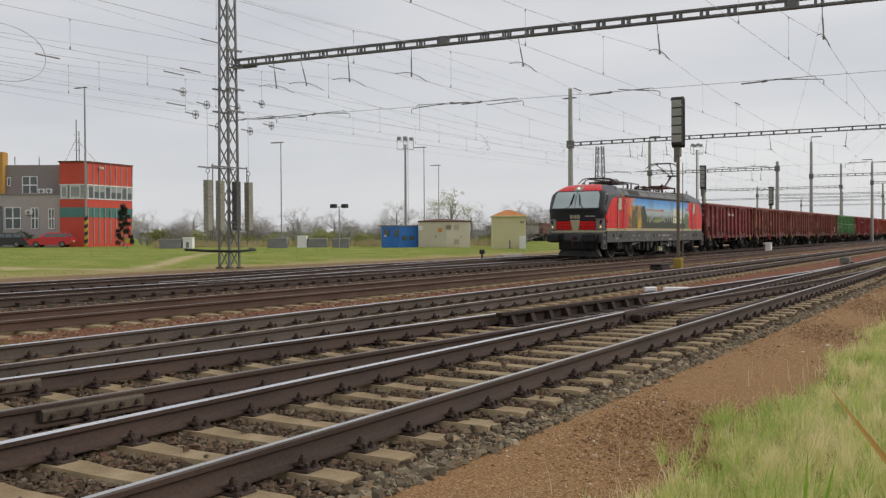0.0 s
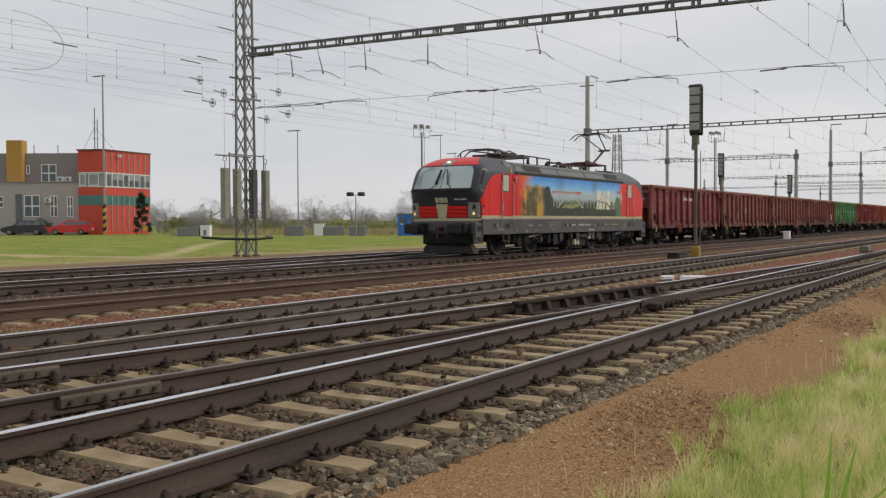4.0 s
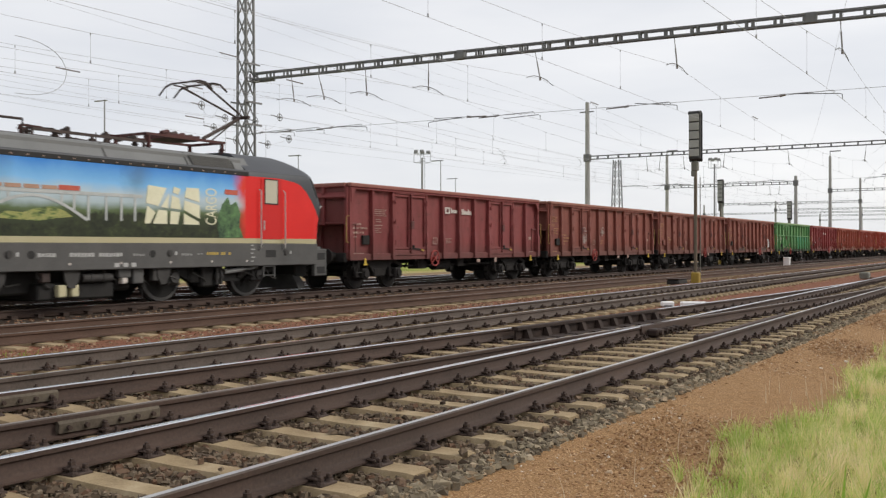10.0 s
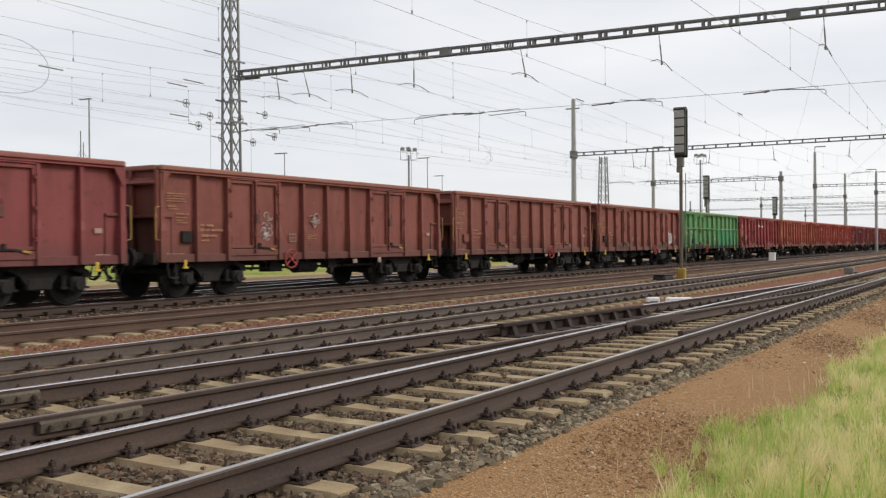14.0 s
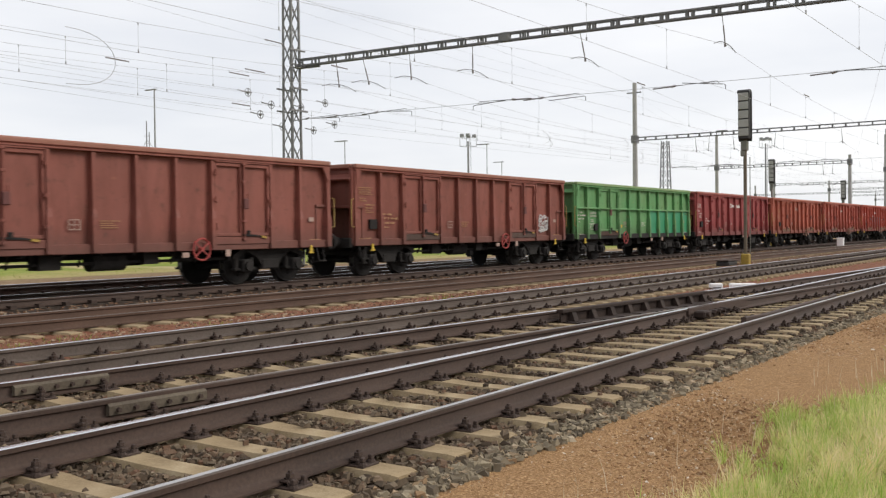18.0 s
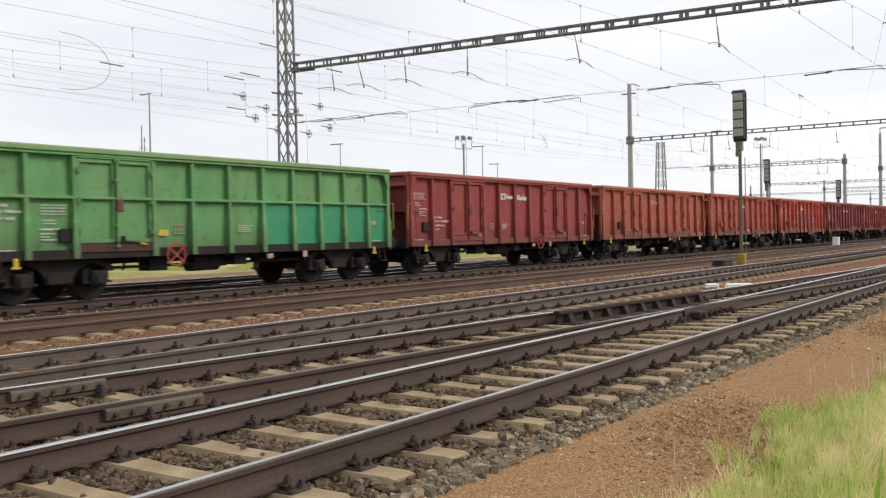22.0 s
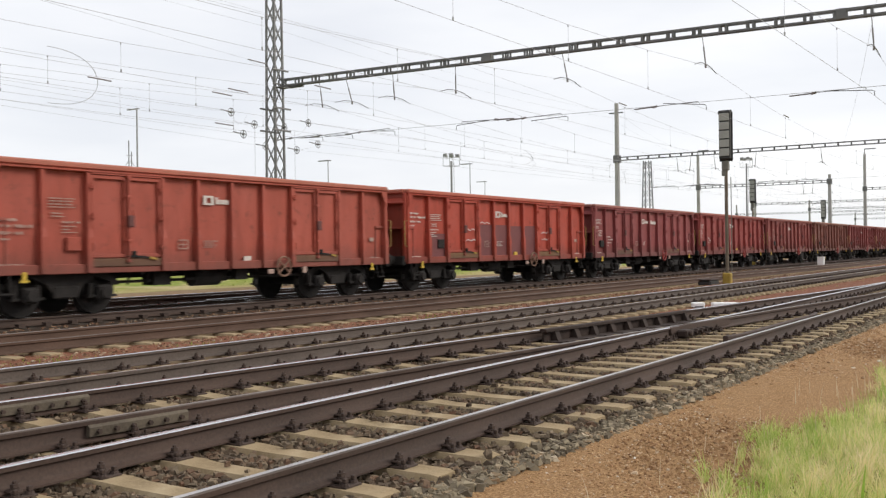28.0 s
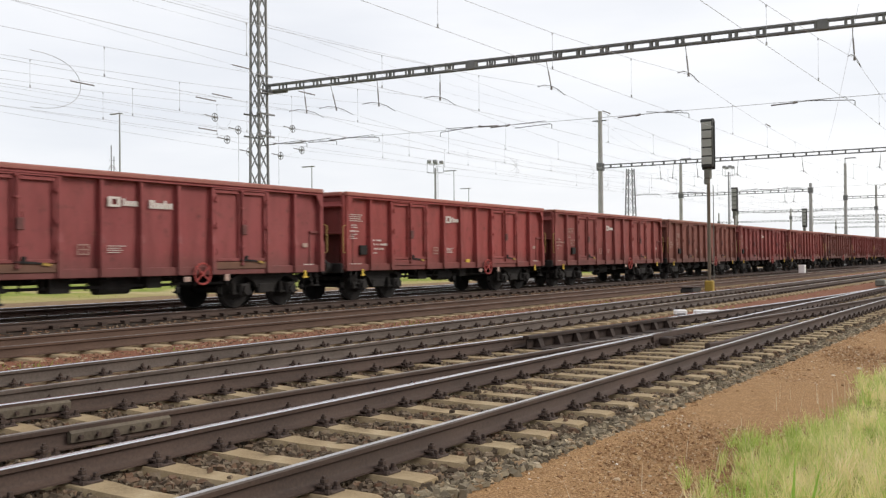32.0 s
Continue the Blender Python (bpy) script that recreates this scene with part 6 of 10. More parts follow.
def build_loco():
    ob = thing("locomotive", "red and anthracite electric locomotive with printed landscape sides", "locomotive")
    part("body", shell([1.28, 1.45, 1.9, 2.2, 2.40, 2.7, 3.05, 3.20, 3.21]), L_DARK, ob, "", True)
    cap = shell([3.20, 3.33, 3.40, 3.46, 3.52, 3.58, 3.62, 3.66, 3.69, 3.70], 4.72)
    part("cab_roof", cap, L_DARK, ob, "", True)
    rear_cap = Shape()
    rear_cap.add([(LENGTH - x, y, z) for x, y, z in cap.v], cap.f)
    part("cab_roof", rear_cap, L_DARK, ob, "", True)
    part("machine_roof", Shape().box(4.7, 15.7, -1.25, 1.25, 3.2, 3.5, 0.03), L_ROOF, ob)
    # sides: red cab side panels with a swept edge, doors, stripe, print
    for sy in (-1, 1):
        def flip(sh):
            if sy > 0:
                sh.v = [(a, -b, c) for a, b, c in sh.v]
            return sh

        edge = [(1.80, 1.97), (1.93, 2.13), (2.19, 2.50), (2.43, 2.76), (2.68, 2.93), (2.94, 3.0), (3.45, 3.05), (4.6, 3.06)]
        part("cab_side", flip(on_side(edge, 1.485, 0.006)), L_RED, ob, "red cab side panel")
        part("cab_side", flip(on_side([(15.58, 3.06), (16.9, 3.06)] + [(20.37 - x, z) for x, z in reversed(edge[:6])], 1.485, 0.006)), L_RED, ob, "red cab side panel")
        part("panel_seam", flip(Shape().box(2.425, 2.437, -1.512, -1.505, 1.49, 2.74)), L_BLACK, ob)
        part("stripe", flip(on_side([(x, 1.49) for x in (2.42, 2.65, 17.7, 17.95)], 1.365, 0.014)), L_CREAM, ob, "cream waist stripe")
        part("stripe", flip(on_side([(x, 1.49) for x in (1.83, 1.9, 2.0, 2.15, 2.42)], 1.295, 0.016)), L_CREAM, ob, "cream waist stripe")
        part("stripe", flip(on_side([(x, 1.49) for x in (17.95, 18.22, 18.37, 18.47, 18.54)], 1.295, 0.016)), L_CREAM, ob, "cream waist stripe")
        part("skirt", flip(Shape().box(1.95, 18.42, -1.508, -1.40, 0.79, 1.36, 0.015)), L_SKIRT, ob)
        art = part("printed_side", flip(flat_on_side(Shape(), [(4.6, 1.488), (15.58, 1.488), (15.58, 3.06), (4.6, 3.06)], -1.506, 0.005)), L_ART, ob, "printed picture of a landscape")
        yy = -1.512
        part("print_field", flip(flat_on_side(Shape(), [(8.7, 1.84), (9.0, 1.98), (9.35, 1.96), (9.6, 2.04), (10.0, 2.1), (10.3, 2.02), (10.5, 1.9), (10.1, 1.86), (9.7, 1.8), (9.2, 1.82)], yy, 0.003)), L_GREENS, art)
        part("print_tree", flip(flat_on_side(Shape(), [(14.66, 1.5), (14.6, 1.9), (14.75, 2.3), (14.95, 2.5), (15.05, 2.3), (15.25, 2.4), (15.4, 2.1), (15.35, 1.8), (15.5, 1.5)], yy, 0.003)), L_TREE, art)
        if sy < 0:
            br = Shape().box(7.66, 12.3, yy - 0.008, yy - 0.003, 2.36, 2.43)
            arc = [(8.29 + 2.55 * k / 14, 1.84 + 0.47 * math.sin(math.pi * k / 14)) for k in range(15)]
            for (p, q), (u, t) in zip(arc, arc[1:]):
                br.bar((p, yy - 0.006, q), (u, yy - 0.006, t), 0.005, 0.06)
            for xq in (7.85, 8.15, 8.42, 8.7, 9.0, 10.2, 10.5, 10.85, 11.3, 11.7, 12.07):
                low = 1.84 if not 8.3 < xq < 10.8 else 1.86 + 0.47 * math.sin(math.pi * (xq - 8.29) / 2.55)
                br.box(xq, xq + 0.055, yy - 0.008, yy - 0.003, low, 2.36)
            part("print_bridge", br, L_BRIDGE, art, "white arched bridge in print")
            for k in range(6):
                part("print_train", Shape().box(7.72 + 0.41 * k, 8.08 + 0.41 * k, yy - 0.008, yy - 0.003, 2.44, 2.52), L_TRAINBROWN, art)
            part("print_train", Shape().box(10.16, 10.67, yy - 0.008, yy - 0.003, 2.44, 2.54), L_BRICKRED, art)
            part("print_train", Shape().box(14.85, 15.3, yy - 0.008, yy - 0.003, 2.56, 2.68), L_BRICKRED, art)
            # large logo of plain blocks, cut by slanting lines
            lg = Shape()
            for pts in ([(12.36, 1.8), (12.52, 1.8), (12.68, 2.05), (12.44, 2.2)], [(12.4, 2.26), (12.76, 2.2), (13.0, 2.62), (12.46, 2.66)], [(12.6, 1.8), (13.02, 1.8), (13.02, 2.1), (12.76, 2.12)], [(12.84, 2.18), (13.04, 2.16), (13.08, 2.5)],
                        [(13.1, 1.8), (13.34, 1.8), (13.4, 2.08), (13.12, 2.1)], [(13.12, 2.16), (13.44, 2.14), (13.38, 2.4), (13.16, 2.46)], [(13.18, 2.53), (13.36, 2.48), (13.42, 2.62), (13.22, 2.66)],
                        [(13.52, 1.8), (14.0, 1.8), (14.0, 1.86), (13.52, 2.06)], [(13.52, 2.14), (14.02, 1.94), (14.02, 2.26), (13.54, 2.36)], [(13.54, 2.43), (14.02, 2.33), (14.0, 2.66), (13.6, 2.66)]):
                lg.prism(pts, yy - 0.008, yy - 0.003)
            part("print_logo", lg, L_LOGO, art, "cream logo blocks")
            part("print_word", upright_word("CARGO", 14.57, 0.36, 1.81, 0.87, yy - 0.007), L_LOGO, art)
        # doors
        for xd in (3.36, 16.14):
            w = 0.8
            door = part("cab_door", flip(Shape().box(xd, xd + w, -1.522, -1.5, 1.47, 3.03, 0.006)), L_RED_DOOR, ob, "darker red cab door")
            xw = xd + 0.1 if xd < 9 else xd + 0.15
            part("door_window", flip(Shape().box(xw, xw + 0.46, -1.53, -1.521, 2.4, 3.0, 0.02)), L_BLIND, door, "door window with a pale blind")
            fr = Shape()
            for q in ((xw - 0.03, xw, 2.37, 3.03), (xw + 0.46, xw + 0.49, 2.37, 3.03), (xw, xw + 0.46, 2.37, 2.4), (xw, xw + 0.46, 3.0, 3.03)):
                fr.box(q[0], q[1], -1.533, -1.52, q[2], q[3])
            part("window_frame", flip(fr), L_BLACK, door)
            for xh in (xd - 0.06, xd + w + 0.06):
                part("handrail", flip(Shape().tube([(xh, -1.505, 2.75), (xh, -1.58, 2.7), (xh, -1.58, 1.25), (xh, -1.505, 1.2)], 0.018, 6)), L_CHROME, ob)
            part("door_handle", flip(Shape().box(xd + 0.08, xd + 0.12, -1.55, -1.52, 1.7, 1.95, 0.01)), L_CHROME, door)
        # roof edge rail with studs, grilles, steps, covers
        rs = Shape().box(4.5, 15.7, -1.522, -1.42, 3.05, 3.16, 0.01)
        part("rain_gutter", flip(rs), L_BLACK, ob)
        fl = Shape().loft([[(x, -1.47, 3.13), (x, -1.14, 3.53), (x, -0.6, 3.62), (x, -0.6, 3.13)] for x in (4.1, 15.9)])
        fair = part("roof_fairing", flip(fl), L_ROOF, ob)
        for xg in (5.6, 13.9):
            g = Shape()
            for k in range(7):
                q = k / 7
                g.bar((xg, -1.43 + 0.2 * q, 3.23 + 0.26 * q), (xg + 1.35, -1.43 + 0.2 * q, 3.23 + 0.26 * q), 0.02, 0.03)
            part("roof_grille", flip(g), L_SKIRT, fair)
        for xg in (4.75, 5.45, 7.0, 8.6, 11.4, 13.75, 15.3):
            part("roof_joint", flip(Shape().bar((xg, -1.475, 3.14), (xg + 0.06, -1.145, 3.535), 0.035, 0.02)), L_SKIRT, fair)
        part("hazard_sign", flip(Shape().prism([(4.1, 3.12), (4.28, 3.12), (4.19, 3.28)], -1.49, -1.47)), YELLOW, ob)
        for xs_ in (3.62, 16.3):
            st = Shape()
            for z in (0.55, 0.78):
                st.box(xs_, xs_ + 0.42, -1.46, -1.28, z - 0.02, z)
            for e in (xs_, xs_ + 0.42):
                st.box(e - 0.02, e + 0.02, -1.46, -1.40, 0.5, 1.0)
            part("step_ladder", flip(st), L_SKIRT, ob)
            # flat black plate: the shade inside the step opening, put on as colour
            part("step_recess", flip(Shape().box(xs_ + 0.02, xs_ + 0.42, -1.512, -1.49, 1.0, 1.2, 0.01)), L_BLACK, ob)
        for xq in (2.85, 9.04, 13.1, 17.1):
            part("filler_cap", flip(Shape().cyl((xq, -1.508, 1.13), (xq, -1.52, 1.13), 0.085, 14).cyl((xq, -1.52, 1.13), (xq, -1.54, 1.13), 0.06, 12)), L_BOGIE_GREY, ob)
            part("cap_mark", flip(Shape().box(xq + 0.16, xq + 0.22, -1.514, -1.507, 1.09, 1.17)), L_MARKS, ob)
        for xq in (9.53, 12.6):
            part("filler_hole", flip(Shape().cyl((xq, -1.505, 1.12), (xq, -1.513, 1.12), 0.085, 14)), L_BLACK, ob)
        words = random.Random(7)
        for x0, x1, zq, hq, mat in ((9.68, 10.2, 1.08, 0.075, L_MARKS), (10.42, 11.85, 1.075, 0.085, L_MARKS), (12.05, 12.4, 1.08, 0.06, L_SKIRT_PALE), (13.45, 13.8, 1.08, 0.05, L_SKIRT_PALE), (13.86, 14.2, 1.10, 0.04, L_SKIRT_PALE), (14.25, 15.05, 1.09, 0.065, L_LABEL), (5.64, 5.97, 1.10, 0.05, L_MARKS), (6.4, 6.72, 1.10, 0.05, L_MARKS), (3.1, 3.5, 0.93, 0.12, L_SKIRT_PALE)):
            tagged(part("lettering", flip(characters(x0, x1, zq, hq, words)), mat, ob), kind="stuff")
        frame_box = Shape()
        for q in ((7.49, 8.49, 1.03, 1.045), (7.49, 8.49, 1.205, 1.22), (7.49, 7.505, 1.045, 1.205), (8.475, 8.49, 1.045, 1.205), (7.53, 7.62, 1.08, 1.17)):
            frame_box.box(q[0], q[1], -1.513, -1.508, q[2], q[3])
        part("data_panel", flip(frame_box), L_SKIRT_PALE, ob)
        tagged(part("lettering", flip(characters(7.72, 8.2, 1.12, 0.04, words)), L_SKIRT_PALE, ob), kind="stuff")
        for k in range(5):
            part("scale_mark", flip(Shape().box(15.78, 15.86 + 0.06 * (k % 2), -1.514, -1.508, 0.9 + 0.1 * k, 0.93 + 0.1 * k)), L_MARKS, ob)
        for xq in (11.55, 11.78, 12.0):
            part("label", flip(Shape().box(xq, xq + 0.13, -1.514, -1.508, 0.84, 0.93)), L_MARKS, ob)
        for xq in (5.5, 6.2):
            part("jack_arrow", flip(Shape().prism([(xq - 0.05, 0.90), (xq, 0.83), (xq + 0.05, 0.90)], -1.514, -1.508)), L_MARKS, ob)
        # plain darker panel behind the door with a small camera, marks near the nose
        part("side_panel", flip(Shape().box(4.25, 4.62, -1.516, -1.5, 1.49, 3.05, 0.004)), L_RED_DOOR, ob, "darker red side panel")
        part("side_camera", flip(Shape().box(4.36, 4.5, -1.60, -1.515, 2.86, 2.94, 0.02).box(4.41, 4.47, -1.57, -1.515, 2.76, 2.86, 0.01)), L_CHROME, ob, "pale side camera")
        part("cab_socket", flip(Shape().cyl((2.02, -1.50, 1.83), (2.02, -1.525, 1.83), 0.045, 10)), L_BLACK, ob)
        part("lettering", flip(Shape().box(2.0, 2.05, -1.516, -1.508, 1.68, 1.73).box(1.99, 2.07, -1.516, -1.508, 1.59, 1.64).box(3.1, 3.13, -1.516, -1.508, 1.6, 1.66)), L_MARKS, ob)
        for xq in [4.75 + 0.36 * k for k in range(30)]:
            part("gutter_stud", flip(Shape().box(xq, xq + 0.035, -1.526, -1.52, 3.085, 3.115)), MARK_DIM, ob)
        for xq in (4.6, 5.4, 6.3, 7.9, 10.4, 11.7, 13.1, 14.4, 15.6):
            part("jacking_mark", flip(Shape().box(xq, xq + 0.05, -1.514, -1.507, 0.9, 0.95)), MARK, ob)
    # both noses
    for sx in (-1, 1):
        def nose(sh):
            if sx > 0:
                sh.v = [(LENGTH - a, b, c) for a, b, c in sh.v]
            return sh

        for sy in (-1, 1):
            a, b = (-0.68, -0.15) if sy < 0 else (0.15, 0.68)
            part("louvre_bed", nose(nose_patch(1.40, 1.89, a * 1.03, b * 1.03, 0.006)), L_BLACK, ob)
            for k in range(3):
                z = 1.435 + k * 0.142
                part("front_louvre", nose(nose_patch(z, z + 0.118, a, b, 0.035 - 0.004 * k, 0.0)), L_RED, ob, "red front louvre")
            a, b = (-0.955, -0.70) if sy < 0 else (0.70, 0.955)
            lamp = part("headlight", nose(nose_patch(1.42, 1.97, a, b, 0.016, 0.02, 1.0, 6, 6)), L_LAMPGREY, ob, "grey headlight housing")
            for q0, q1 in ((1.39, 1.42), (1.97, 2.0)):
                part("rim", nose(nose_patch(q0, q1, a * 1.01, b * 1.01, 0.022, 0.02, 1.0, 1, 6)), L_BLACK, lamp)
            part("rim", nose(nose_patch(1.42, 1.97, sy * 0.955, sy * 0.972, 0.022, 0.02, 1.0, 4, 1)), L_BLACK, lamp)
            p = nose_point(1.56, sy * 0.83)
            r = nose_point(1.80, sy * 0.83)
            part("lens", nose(Shape().cyl((p.x - 0.028, p.y, p.z), (p.x, p.y, p.z), 0.05, 14)), HEADLAMP if sx < 0 else L_BLACK, lamp, "lit headlight" if sx < 0 else "")
            part("upper_lens", nose(Shape().cyl((r.x - 0.026, r.y, r.z), (r.x, r.y, r.z), 0.095, 16)), L_BLACK, lamp)
            part("windscreen", nose(nose_patch(2.47, 3.28, *sorted((sy * 0.012, sy * 0.80)), 0.012, 0.01, 0.96, 6, 8)), L_GLASS, ob, "tinted windscreen pane")
            part("cab_side_window", nose(nose_patch(2.62, 3.12, *sorted((sy * 0.955, sy * 0.988)), 0.006, 0.01, 1.0, 4, 3)), L_BLACK, ob)
            part("mirror_arm", nose(Shape().tube([(1.86, sy * 1.43, 2.36), (1.80, sy * 1.53, 2.40), (1.92, sy * 1.56, 2.34)], 0.014, 5)), L_CHROME, ob)
        part("front_wedge", nose(nose_patch(1.40, 1.90, -0.105, 0.105, 0.03, 0.0, 1.55, 4, 2)), L_CREAM, ob, "cream wedge on the nose")
        part("front_stripe", nose(nose_patch(1.29, 1.395, -0.985, 0.985, 0.016, 0.02, 1.0, 1, 20)), L_CREAM, ob, "cream stripe round the nose")
        for f0, f1 in ((-0.17, -0.075), (-0.06, 0.035), (0.05, 0.07), (0.085, 0.17)):
            part("front_logo", nose(nose_patch(1.96, 2.14, f0, f1, 0.01, 0.0, 1.0, 2, 1)), L_CREAM, ob, "cream logo blocks")
        part("number_bars", nose(nose_patch(2.05, 2.10, -0.68, -0.53, 0.008, 0.0, 1.0, 1, 2)), MARK, ob)
        part("number_bars", nose(nose_patch(2.05, 2.10, -0.50, -0.36, 0.008, 0.0, 1.0, 1, 2)), MARK, ob)
        part("wiper_shelf", nose(nose_patch(2.38, 2.45, -0.86, 0.86, 0.05, 0.01, 1.0, 2, 16)), L_BLACK, ob)
        for y0, y1 in ((-0.32, -0.10), (0.28, 0.06)):
            p, q = nose_point(2.44, y0), nose_point(3.02, y1)
            m1 = nose_point(2.62, y0 * 0.4 + y1 * 0.6)
            part("wiper", nose(Shape().bar((p.x - 0.06, p.y, p.z), (q.x - 0.05, q.y * 1.1, q.z - 0.25), 0.03, 0.025).bar((m1.x - 0.06, m1.y, m1.z), (q.x - 0.045, q.y, q.z + 0.14), 0.035, 0.07)), L_BLACK, ob)
        if sx < 0:
            part("brow", nose(nose_patch(3.325, 3.685, -0.93, -0.17, 0.008, 0.01, 1.0, 8, 8)), L_RED, ob, "red roof front")
            part("brow", nose(nose_patch(3.325, 3.685, 0.17, 0.93, 0.008, 0.01, 1.0, 8, 8)), L_RED, ob, "red roof front")
            part("brow", nose(nose_patch(3.54, 3.685, -0.17, 0.17, 0.008, 0.01, 1.0, 5, 3)), L_RED, ob, "red roof front")
        lamp = part("top_lamp", nose(nose_patch(3.325, 3.54, -0.17, 0.17, 0.012, 0.01, 1.0, 4, 3)), L_LAMPGREY, ob, "grey lamp panel")
        p = nose_point(3.43, 0.0)
        part("top_lens", nose(Shape().cyl((p.x - 0.03, 0, 3.44), (p.x + 0.03, 0, 3.44), 0.055, 12)), TOPLAMP if sx < 0 else L_BLACK, lamp)
        part("buffer_beam", nose(Shape().box(1.62, 2.3, -1.40, 1.40, 0.80, 1.285, 0.05)), L_SKIRT, ob)
        for y in (-0.9, 0.9):
            dx = 0.28 if sx > 0 else 0.0
            part("crash_box", nose(Shape().box(1.25 + dx * 0.5, 1.66, y - 0.27, y + 0.27, 0.86, 1.24, 0.04)), L_BLACK, ob)
            bf = part("buffer", nose(Shape().cyl((1.3 + dx, y, 1.02), (0.98 + dx, y, 1.02), 0.14, 14)), L_BLACK, ob, "", True)
            part("buffer_plate", nose(Shape().box(0.88 + dx, 0.98 + dx, y - 0.30, y + 0.30, 0.84, 1.20, 0.045)), L_BLACK, bf)
        part("coupling_hook", nose(Shape().box(1.25, 1.7, -0.08, 0.08, 0.95, 1.1, 0.03).tube([(1.3, 0, 0.95), (1.25, 0, 0.7), (1.4, 0, 0.5)], 0.04, 6)), L_GEAR_RED, ob)
        for y in (-0.55, -0.42, -0.3, 0.3, 0.42, 0.55):
            part("brake_hose", nose(Shape().tube([(1.66, y, 0.95), (1.45, y, 0.85), (1.38, y * 1.03, 0.62), (1.5, y, 0.42)], 0.028, 6)), L_BLACK, ob)
        part("corner_step", nose(Shape().box(1.50, 2.03, -1.47, -1.34, 0.47, 1.22, 0.02)), L_SKIRT, ob)
        # black plates on the step stand in for the shade in its holes
        for z in (0.54, 0.92):
            part("step_hole", nose(Shape().box(1.58, 1.94, -1.478, -1.465, z, z + 0.19, 0.01)), L_BLACK, ob)
        part("plough_mount", nose(Shape().box(1.75, 2.25, -0.95, 0.95, 0.45, 0.85, 0.04)), L_BLACK, ob)
        part("snow_plough", nose(Shape().loft([[(2.02, -1.12, 0.13), (1.82, 0.0, 0.13), (2.02, 1.12, 0.13), (2.3, 1.12, 0.13), (2.3, -1.12, 0.13)], [(1.98, -1.0, 0.34), (1.80, 0.0, 0.34), (1.98, 1.0, 0.34), (2.3, 1.0, 0.34), (2.3, -1.0, 0.34)], [(2.05, -0.9, 0.5), (1.9, 0.0, 0.5), (2.05, 0.9, 0.5), (2.3, 0.9, 0.5), (2.3, -0.9, 0.5)]])), L_BOGIE_GREY, ob)
    # under the floor
    part("transformer_tank", Shape().box(8.0, 12.4, -1.0, 1.0, 0.3, 0.95, 0.05).box(9.85, 11.75, -1.25, 1.25, 0.17, 0.53, 0.04), L_BOGIE, ob)
    part("floor", Shape().box(1.9, 18.0, -1.35, 1.35, 0.95, 1.29), L_BOGIE, ob)
    for x0, x1, z0, z1, mat in ((8.1, 8.5, 0.3, 0.84, L_BOGIE), (9.85, 10.05, 0.55, 0.76, L_GEAR), (10.24, 10.44, 0.24, 0.49, L_CREAM), (10.56, 10.74, 0.24, 0.49, L_CREAM), (11.85, 12.0, 0.47, 0.6, MARK), (11.75, 12.1, 0.6, 0.82, L_SKIRT), (12.15, 12.45, 0.46, 0.8, L_SKIRT), (7.6, 7.8, 0.4, 0.84, L_BOGIE), (12.7, 12.9, 0.5, 0.84, L_BOGIE_GREY)):
        part("equipment_case", Shape().box(x0, x1, -1.4, -1.25, z0, z1, 0.02), mat, ob)
    for x in (8.85, 10.55, 13.0):
        part("hanging_bracket", Shape().prism([(x - 0.2, 0.82), (x + 0.2, 0.82), (x + 0.17, 0.6), (x + 0.06, 0.42), (x - 0.08, 0.42), (x - 0.17, 0.6)], -1.42, -1.36), L_BOGIE_GREY, ob)
    part("air_reservoir", Shape().cyl((10.85, -1.32, 0.62), (11.6, -1.32, 0.62), 0.09, 12).cyl((11.05, -1.32, 0.62), (11.12, -1.32, 0.62), 0.105, 12).cyl((11.35, -1.32, 0.62), (11.42, -1.32, 0.62), 0.105, 12), L_BOGIE_GREY, ob)
    pipe_rng = random.Random(23)
    for k in range(16):
        x = 4.0 + 0.83 * k
        part("under_pipe", Shape().tube([(x, -1.3, 0.86), (x + pipe_rng.uniform(-0.1, 0.1), -1.32, 0.66), (x + pipe_rng.uniform(0.1, 0.4), -1.3, pipe_rng.uniform(0.4, 0.6)), (x + pipe_rng.uniform(0.3, 0.6), -1.2, pipe_rng.uniform(0.3, 0.7))], 0.02, 5), L_BOGIE_GREY if k % 2 else L_BOGIE, ob)
    for xb in (5.75, 14.89):
        b = Shape()
        for sy in (-1, 1):
            y0, y1 = sy * 1.08 - 0.08, sy * 1.08 + 0.08
            b.prism([(xb - 2.1, 0.62), (xb - 1.2, 0.62), (xb - 0.8, 0.42), (xb + 0.8, 0.42), (xb + 1.2, 0.62), (xb + 2.1, 0.62), (xb + 2.1, 0.82), (xb + 1.1, 0.84), (xb + 0.7, 0.66), (xb - 0.7, 0.66), (xb - 1.1, 0.84), (xb - 2.1, 0.82)], y0, y1)
        bg = part("bogie", b, L_BOGIE, ob)
        for sy in (-1, 1):
            for dx in (-1.43, 1.43):
                part("axle_box", Shape().box(xb + dx - 0.2, xb + dx + 0.2, min(sy * 1.05, sy * 1.25), max(sy * 1.05, sy * 1.25), 0.38, 0.74, 0.05).cyl((xb + dx, sy * 1.2, 0.56), (xb + dx, sy * 1.3, 0.56), 0.13, 12), L_BOGIE_GREY, bg)
                part("spring", Shape().cyl((xb + dx * 0.58, sy * 1.12, 0.5), (xb + dx * 0.58, sy * 1.12, 0.86), 0.11, 10), L_BOGIE, bg)
